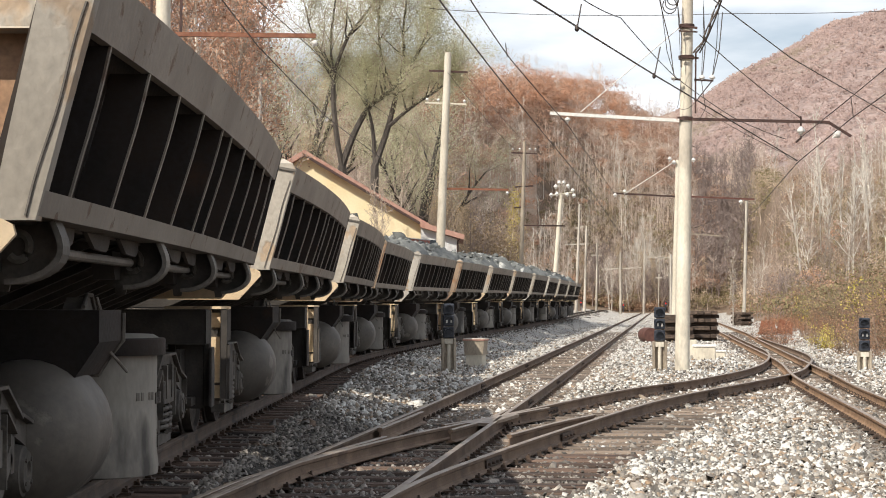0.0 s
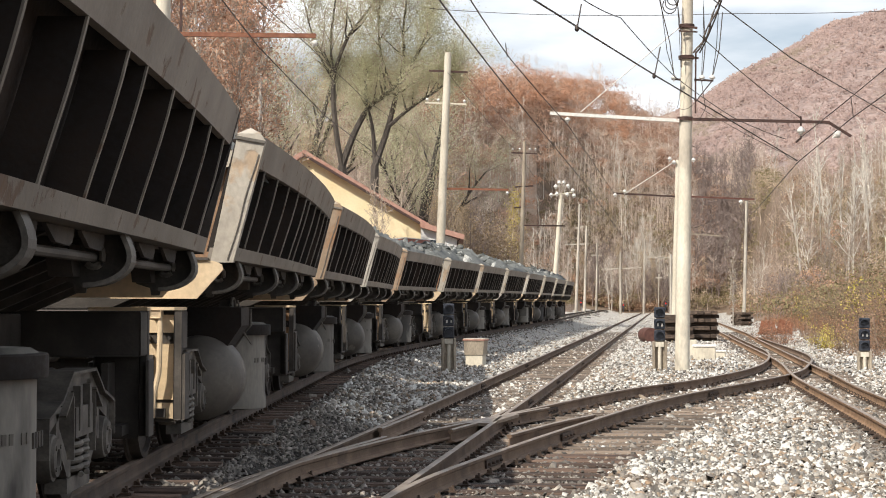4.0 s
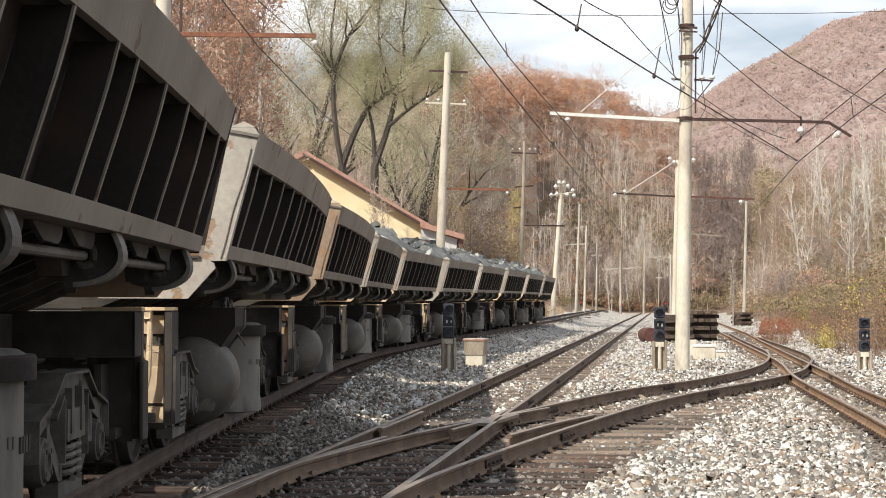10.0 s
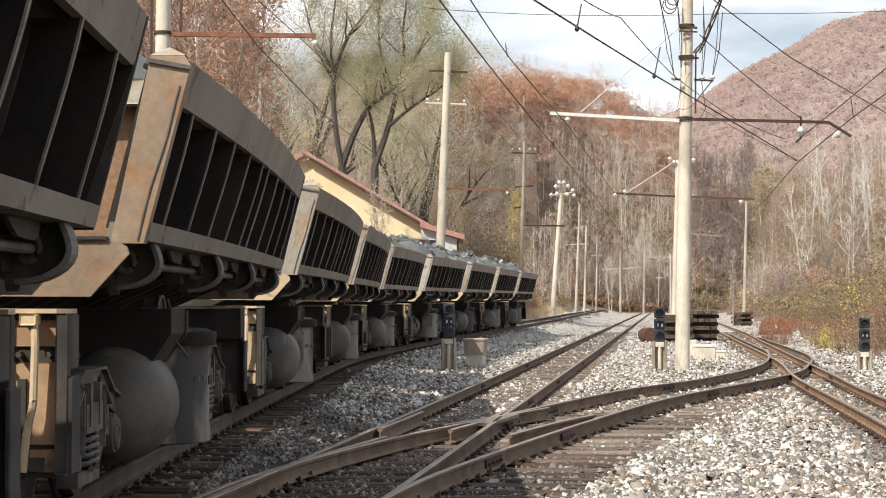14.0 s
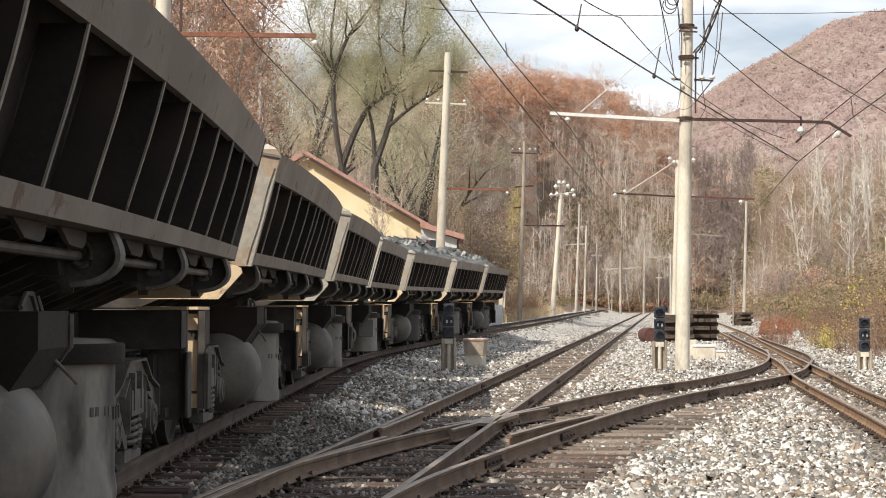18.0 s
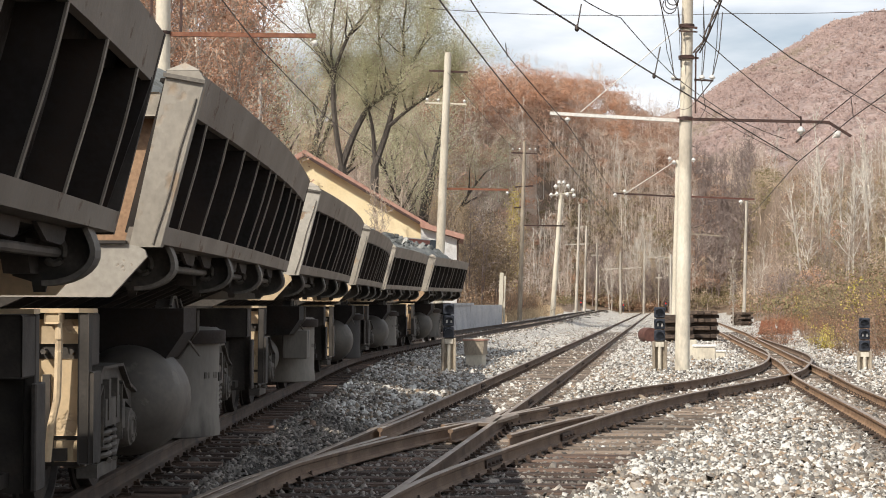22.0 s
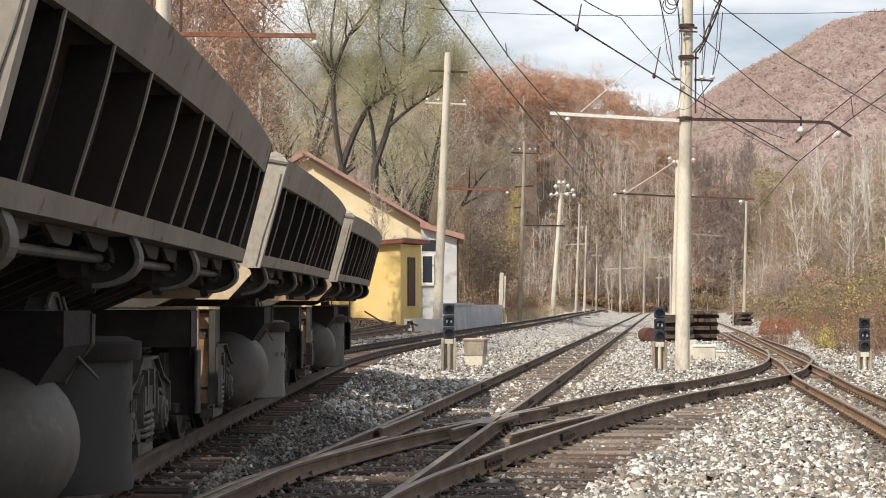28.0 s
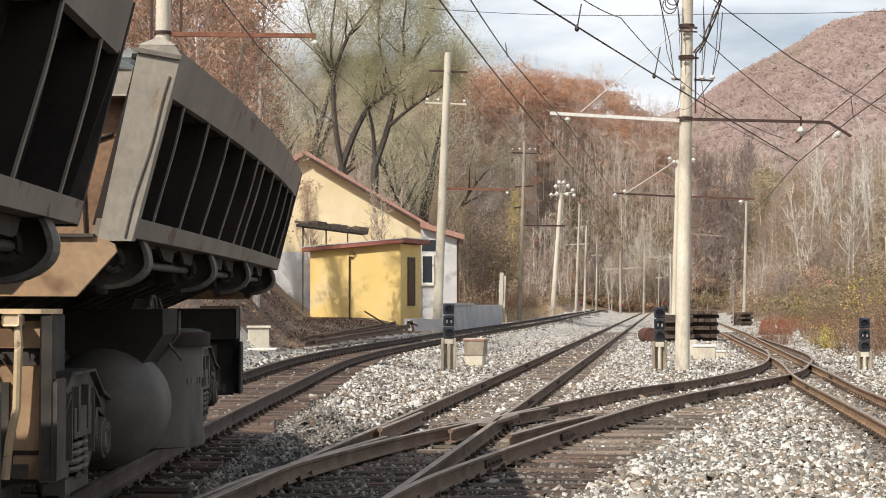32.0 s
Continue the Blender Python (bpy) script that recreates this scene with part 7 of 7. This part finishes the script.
for u, y, s_, kind in ((185, 84, 0.7, "redscrub"), (190, 80, 0.55, "redscrub"), (179, 88, 0.6, "redscrub"), (214, 74, 0.6, "goldscrub"), (240, 84, 1.2, "goldscrub"), (236, 96, 1.1, "olive"), (203, 92, 0.9, "dusk"), (222, 66, 0.7, "scrub"), (238, 62, 0.8, "dusk"), (228, 78, 0.7, "redscrub"), (244, 70, 0.7, "redscrub"), (218, 86, 0.8, "redscrub"), (208, 80, 0.6, "scrub"), (233, 74, 0.9, "olive")):
    plant(kind, *at_bearing(u, y), s_)
for i in range(60):
    y = 62 * (100 / 62) ** rgt.random()
    plant(rgt.choice(("redscrub", "dusk", "redscrub", "scrub", "dusk", "olive")), *bank(y, rgt.uniform(-0.4, 3.0)), rgt.uniform(0.45, 0.85))
# left of the train's line and the end of the valley
for i in range(60):
    y = rgt.uniform(118, 190)
    sx = float(np.interp(y, yv, xv))
    x = sx - 4.5 - abs(rgt.gauss(0, 6.0))
    plant(rgt.choice(("scrub", "thin", "scrub", "redscrub")), x, y, rgt.uniform(0.7, 1.5))
for i in range(26):
    y = rgt.uniform(48, 76)
    plant(rgt.choice(("thin", "redscrub", "thin")), -8.5 - rgt.uniform(0, 8) - (2 if y > 66 else 0), y, rgt.uniform(0.6, 1.2))
for x, y, s_ in ((-10.5, 78, 0.85), (-12, 73, 1.0), (-10.2, 71, 0.8), (-14, 81, 1.1), (-9.4, 86, 0.7), (-10.6, 64, 0.9)):
    plant("rust", x, y, s_)
for i in range(40):
    plant(rgt.choice(("bare", "pale", "tan")), *at_bearing(rgt.uniform(66, 185), rgt.uniform(325, 400)), rgt.uniform(0.8, 1.2))
for u, y in ((-31, 104.6), (-36, 104.8), (-33.5, 105.2)):
    plant("bare", *at_bearing(u, y), 0.88)


def on_slope(n, u0, u1, low, high, seed):
    """Places on the valley's slopes: bearing in thousandths, and 0 at the foot to 1 on the ridge."""
    rg = np.random.default_rng(seed)
    u = rg.uniform(u0, u1, n)
    px = 784 + 3.185 * u
    gap = smooth(560, 1110, px) * (1 - smooth(1280, 1440, px))
    near, top = 182 + 152 * gap, 300 + 175 * gap
    y = near + (top - near) * rg.uniform(low, high, n)
    return off_track(u / 1000 * y, y)


def spread(n, u0, u1, r0, r1, seed):
    """Places between two distances and two bearings."""
    rg = np.random.default_rng(seed)
    y = np.sqrt(rg.uniform(r0 ** 2, r1 ** 2, n))
    return off_track(rg.uniform(u0, u1, n) / 1000 * y, y)


def off_track(x, y):
    clear = (y > 335) | (x < np.interp(y, yv, xv) - 5.5) | (x > 8.8 + 0.13 * y)
    return x[clear], y[clear]


def crowns(name, place, height, leaves, leaf_size, material, seed, label, wide=0.26, blobs=4, low=0.55, rough=0.2, round_=1.0):
    """Leafy woods: every tree a few rounded clumps of small leaves that face outwards."""
    rg = np.random.default_rng(seed)
    x, y = place
    n = len(x)
    h = height * rg.uniform(0.7, 1.25, n)
    foot = np.stack([x, y, ground_z(x, y)], -1)
    k = rg.integers(0, n, n * leaves)
    off = rg.normal(0, 1, (n, blobs, 3)) * np.array([0.15, 0.15, 0.13])
    size = rg.uniform(0.55, 1.1, (n, blobs))
    b = rg.integers(0, blobs, len(k))
    d = rg.normal(0, 1, (len(k), 3))
    d[:, 2] = np.abs(d[:, 2]) * 0.9 + d[:, 2] * 0.25
    d /= np.linalg.norm(d, axis=1, keepdims=True)
    rad = (wide * h[k] * size[k, b])[:, None] * rg.uniform(0.7, 1.08, (len(k), 1)) ** 0.6
    c = foot[k] + off[k, b] * h[k, None] + d * rad * np.array([1, 1, 0.85])
    c[:, 2] += h[k] * low
    ob = new(name, leaf_cards(name, c, leaf_size * rg.uniform(0.6, 1.35, len(k)), M[material], rg, 0.75, round_ * d + (3 - 2 * round_) * np.array([-0.1, -0.14, 0.15]) + rg.normal(0, rough, d.shape)))
    tagged(ob, label, "woods", kind="stuff")


def slivers(p, q, w, rg):
    """Thin flat twigs from p to q."""
    d = q - p
    s_ = np.cross(d, rg.normal(0, 1, d.shape))
    s_ *= (np.asarray(w) / np.maximum(np.linalg.norm(s_, axis=1), 1e-6))[:, None] / 2
    return np.stack([p - s_, p + s_, q + s_ * 0.35, q - s_ * 0.35], 1).reshape(-1, 3)


def bare_woods(name, place, height, material, seed, label, boughs=10, twigs=4, trunk=0.11, spread_=0.5):
    """Leafless woods: trunks with upswept boughs and a haze of twigs."""
    rg = np.random.default_rng(seed)
    x, y = place
    n = len(x)
    h = height * rg.uniform(0.65, 1.25, n)
    foot = np.stack([x, y, ground_z(x, y) - 0.2], -1)
    head = foot + np.stack([rg.normal(0, 0.06, n) * h, rg.normal(0, 0.06, n) * h, h], -1)
    v = [slivers(foot, head, np.full(n, trunk * 2), rg), slivers(foot, head, np.full(n, trunk * 2), rg)]
    i = np.repeat(np.arange(n), boughs)
    t = rg.uniform(0.25, 0.98, len(i))[:, None]
    p = foot[i] + (head[i] - foot[i]) * t
    d = np.concatenate([rg.normal(0, spread_, (len(i), 2)), rg.uniform(0.5, 1.1, (len(i), 1))], 1)
    d /= np.linalg.norm(d, axis=1, keepdims=True)
    q = p + d * (h[i, None] * (1.15 - 0.85 * t) * rg.uniform(0.22, 0.42, (len(i), 1)))
    v.append(slivers(p, q, np.full(len(i), trunk * 0.75), rg))
    j = np.repeat(np.arange(len(i)), twigs)
    a = p[j] + (q[j] - p[j]) * rg.uniform(0.25, 1.0, (len(j), 1))
    e = d[j] + rg.normal(0, 0.45, (len(j), 3))
    e /= np.linalg.norm(e, axis=1, keepdims=True)
    v.append(slivers(a, a + e * (h[i[j], None] * rg.uniform(0.06, 0.16, (len(j), 1))), np.full(len(j), trunk * 0.42), rg))
    v = np.concatenate(v)
    tagged(new(name, quads_mesh(name, v, np.arange(len(v)).reshape(-1, 4), M[material])), label, "woods", kind="stuff")


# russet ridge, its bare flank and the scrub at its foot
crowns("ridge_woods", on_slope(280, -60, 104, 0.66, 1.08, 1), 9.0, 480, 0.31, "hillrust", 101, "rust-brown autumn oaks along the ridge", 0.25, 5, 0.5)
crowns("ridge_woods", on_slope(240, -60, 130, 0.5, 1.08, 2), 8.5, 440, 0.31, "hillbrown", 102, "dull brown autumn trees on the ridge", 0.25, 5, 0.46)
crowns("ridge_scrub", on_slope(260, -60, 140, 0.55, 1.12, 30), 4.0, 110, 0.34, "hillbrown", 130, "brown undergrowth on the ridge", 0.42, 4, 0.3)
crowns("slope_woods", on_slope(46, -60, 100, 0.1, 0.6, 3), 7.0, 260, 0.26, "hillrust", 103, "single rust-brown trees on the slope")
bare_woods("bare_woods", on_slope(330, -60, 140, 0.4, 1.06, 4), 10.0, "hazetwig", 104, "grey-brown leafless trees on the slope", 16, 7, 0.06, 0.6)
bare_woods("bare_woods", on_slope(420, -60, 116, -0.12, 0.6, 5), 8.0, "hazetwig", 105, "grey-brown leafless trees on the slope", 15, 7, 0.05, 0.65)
bare_woods("birch_woods", on_slope(80, 10, 112, 0.0, 0.6, 6), 10.0, "paletwig", 106, "pale leafless birches on the slope", 9, 4, 0.085, 0.35)
bare_woods("birch_woods", on_slope(36, 103, 130, 0.0, 0.3, 36), 10.0, "paletwig", 136, "pale leafless birches on the slope", 12, 6, 0.10, 0.4)
bare_woods("dusky_woods", on_slope(90, 110, 129, 0.0, 0.16, 40), 6.0, "duskytwig", 140, "dark leafless thicket in the gully", 20, 7, 0.09, 0.8)
bare_woods("dusky_woods", on_slope(120, 80, 103, 0.0, 0.28, 7), 5.5, "duskytwig", 107, "dark leafless thicket in the gully", 20, 7, 0.08, 0.8)
crowns("slope_scrub", on_slope(420, -60, 112, -0.2, 0.6, 8), 2.6, 80, 0.22, "hillscrub", 108, "low tan scrub on the slope", 0.4, 3, 0.3)
crowns("slope_scrub", on_slope(260, -40, 112, -0.2, 0.5, 9), 3.0, 80, 0.22, "olivescrub", 109, "low olive scrub on the slope", 0.4, 3, 0.3)
crowns("slope_scrub", on_slope(420, -40, 116, -0.1, 0.7, 10), 3.6, 90, 0.24, "hillbrown", 110, "low brown scrub on the slope", 0.4, 3, 0.3)
# tall bare trees behind the willows, brown brushwood behind the line poles
bare_woods("tall_bare_woods", spread(70, -105, -8, 150, 180, 31), 19.0, "hazetwig", 131, "tall leafless trees behind the willows", 22, 8, 0.045, 0.6)
crowns("brushwood", spread(70, 2, 34, 150, 178, 11), 8.5, 420, 0.15, "brushleaf", 111, "dense brown brushwood beside the house", 0.24, 6, 0.5, 0.6)
bare_woods("brushwood", spread(60, -45, 40, 140, 185, 12), 9.0, "duskytwig", 112, "dark leafless brushwood beside the house", 18, 7, 0.05, 0.6)
# spur below the mountain
bare_woods("spur_woods", spread(240, 140, 172, 345, 430, 13), 9.0, "duskytwig", 113, "dark leafless woods on the spur", 20, 7, 0.12, 0.7)
crowns("spur_woods", spread(80, 134, 158, 345, 420, 14), 8.0, 220, 0.30, "hillbrown", 114, "dull brown trees on the spur")
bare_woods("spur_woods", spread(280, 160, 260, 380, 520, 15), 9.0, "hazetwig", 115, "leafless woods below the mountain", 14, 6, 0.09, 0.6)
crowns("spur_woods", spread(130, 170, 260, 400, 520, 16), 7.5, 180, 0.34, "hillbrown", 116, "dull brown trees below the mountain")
# right-hand bank, taller away from the line
bare_woods("bank_birches", spread(14, 200, 262, 190, 250, 17), 13.0, "paletwig", 117, "tall pale leafless birches on the bank", 12, 5, 0.13, 0.3)
bare_woods("bank_birches", spread(26, 172, 262, 230, 310, 37), 8.0, "paletwig", 137, "pale leafless birches on the bank", 11, 5, 0.06, 0.4)
bare_woods("bank_woods", spread(260, 170, 275, 200, 320, 18), 6.5, "banktwig", 118, "grey-brown leafless thicket on the bank", 18, 8, 0.045, 0.65)
bare_woods("bank_woods", spread(110, 146, 215, 140, 230, 38), 4.0, "duskytwig", 138, "low leafless thicket on the bank", 16, 7, 0.04, 0.7)
crowns("bank_scrub", spread(560, 148, 275, 105, 270, 19), 3.2, 110, 0.2, "olivescrub", 119, "low olive-brown scrub over the bank", 0.4, 3, 0.35, 0.2)
crowns("bank_scrub", spread(520, 148, 275, 105, 300, 20), 3.4, 110, 0.2, "brownscrub", 120, "low brown scrub over the bank", 0.4, 3, 0.35, 0.2)
crowns("bank_scrub", spread(170, 165, 275, 190, 330, 21), 4.6, 110, 0.22, "hillscrub", 121, "dry tan thickets on the bank", 0.32, 4, 0.4, 0.35)
crowns("bank_scrub", spread(9, 175, 235, 170, 260, 39), 5.0, 300, 0.2, "hillrust", 139, "single russet bushes on the bank", 0.3, 4, 0.45)
# the valley's end
bare_woods("gap_woods", spread(200, 60, 150, 336, 420, 22), 8.0, "hazetwig", 122, "leafless woods closing the valley", 16, 7, 0.06, 0.65)
crowns("gap_scrub", spread(420, 60, 190, 336, 400, 24), 4.2, 90, 0.28, "olivescrub", 124, "olive scrub at the valley's end", 0.4, 3, 0.3)
crowns("gap_scrub", spread(330, 60, 190, 336, 410, 25), 4.6, 90, 0.28, "hillscrub", 125, "tan scrub at the valley's end", 0.4, 3, 0.3)
crowns("gap_scrub", spread(380, 74, 124, 336, 362, 27), 3.0, 90, 0.28, "brownscrub", 127, "low brown scrub where the tracks end", 0.45, 3, 0.25)
crowns("mountain_woods", spread(14000, 90, 300, 560, 1380, 26), 3.2, 11, 1.15, "purple", 126, "leafless mountain woods, purple-brown paled for haze", 0.6, 3, 0.4, 0.05, 0.12)


def grass(name, n, place, seed, material, label, h=0.5):
    rg = np.random.default_rng(seed)
    x, y = place(rg, n)
    p = np.stack([x, y, ground_z(x, y) - 0.03], -1)
    a = rg.uniform(0, 6.283, n)
    side = np.stack([np.cos(a), np.sin(a), 0 * a], -1) * 0.012
    tip = p + np.stack([rg.normal(0, 0.12, n), rg.normal(0, 0.12, n), h * rg.uniform(0.5, 1.3, n)], -1)
    v = np.stack([p - side, p + side, tip], 1).reshape(-1, 3)
    tagged(new(name, quads_mesh(name, v, np.arange(3 * n).reshape(-1, 3), M[material])), label, "grass", kind="stuff")


def left_verge(rg, n):
    y = rg.uniform(112, 230, n)
    return np.interp(y, yv, xv) - 3.4 - np.abs(rg.normal(0, 3.5, n)), y


def right_verge(rg, n):
    y = rg.uniform(60, 170, n)
    return 4.6 + 0.13 * y + 3.3 + np.abs(rg.normal(0, 4, n)), y


grass("dry_grass", 24000, left_verge, 21, "dryleaf", "tall dry tan grass beside the line", 0.9)
grass("dry_grass", 7000, right_verge, 22, "russetleaf", "dry tan grass and weeds along the bank", 0.8)


def litter(rg, n):
    y = rg.uniform(40, 92, n)
    return np.interp(y, yv, xv) - 4.0 - rg.uniform(0, 12, n), y


rgl = np.random.default_rng(31)
lx, ly = litter(rgl, 16000)
tagged(new("leaf_litter", leaf_cards("leaf_litter", np.stack([lx, ly, ground_z(lx, ly) + 0.03], -1), rgl.uniform(0.06, 0.13, 16000), M["litterleaf"], rgl)), "fallen brown leaves on the bank", "leaves", kind="stuff")


def motions():
    """The train rolls past; its wheels turn with it."""
    times = [j * 0.5 for j in range(65)]
    for i, (w, wheels) in enumerate(wagons):
        walk(w, [(t, wagon_pose(i - 1, t)) for t in times])
        for q in wheels:
            at = q.matrix_basis.translation.copy()
            walk(q, [(j * 4 / 30, Matrix.Translation(at) @ Matrix.Rotation(-moved(j * 4 / 30) / 0.475, 4, "X")) for j in range(241)])


motions()
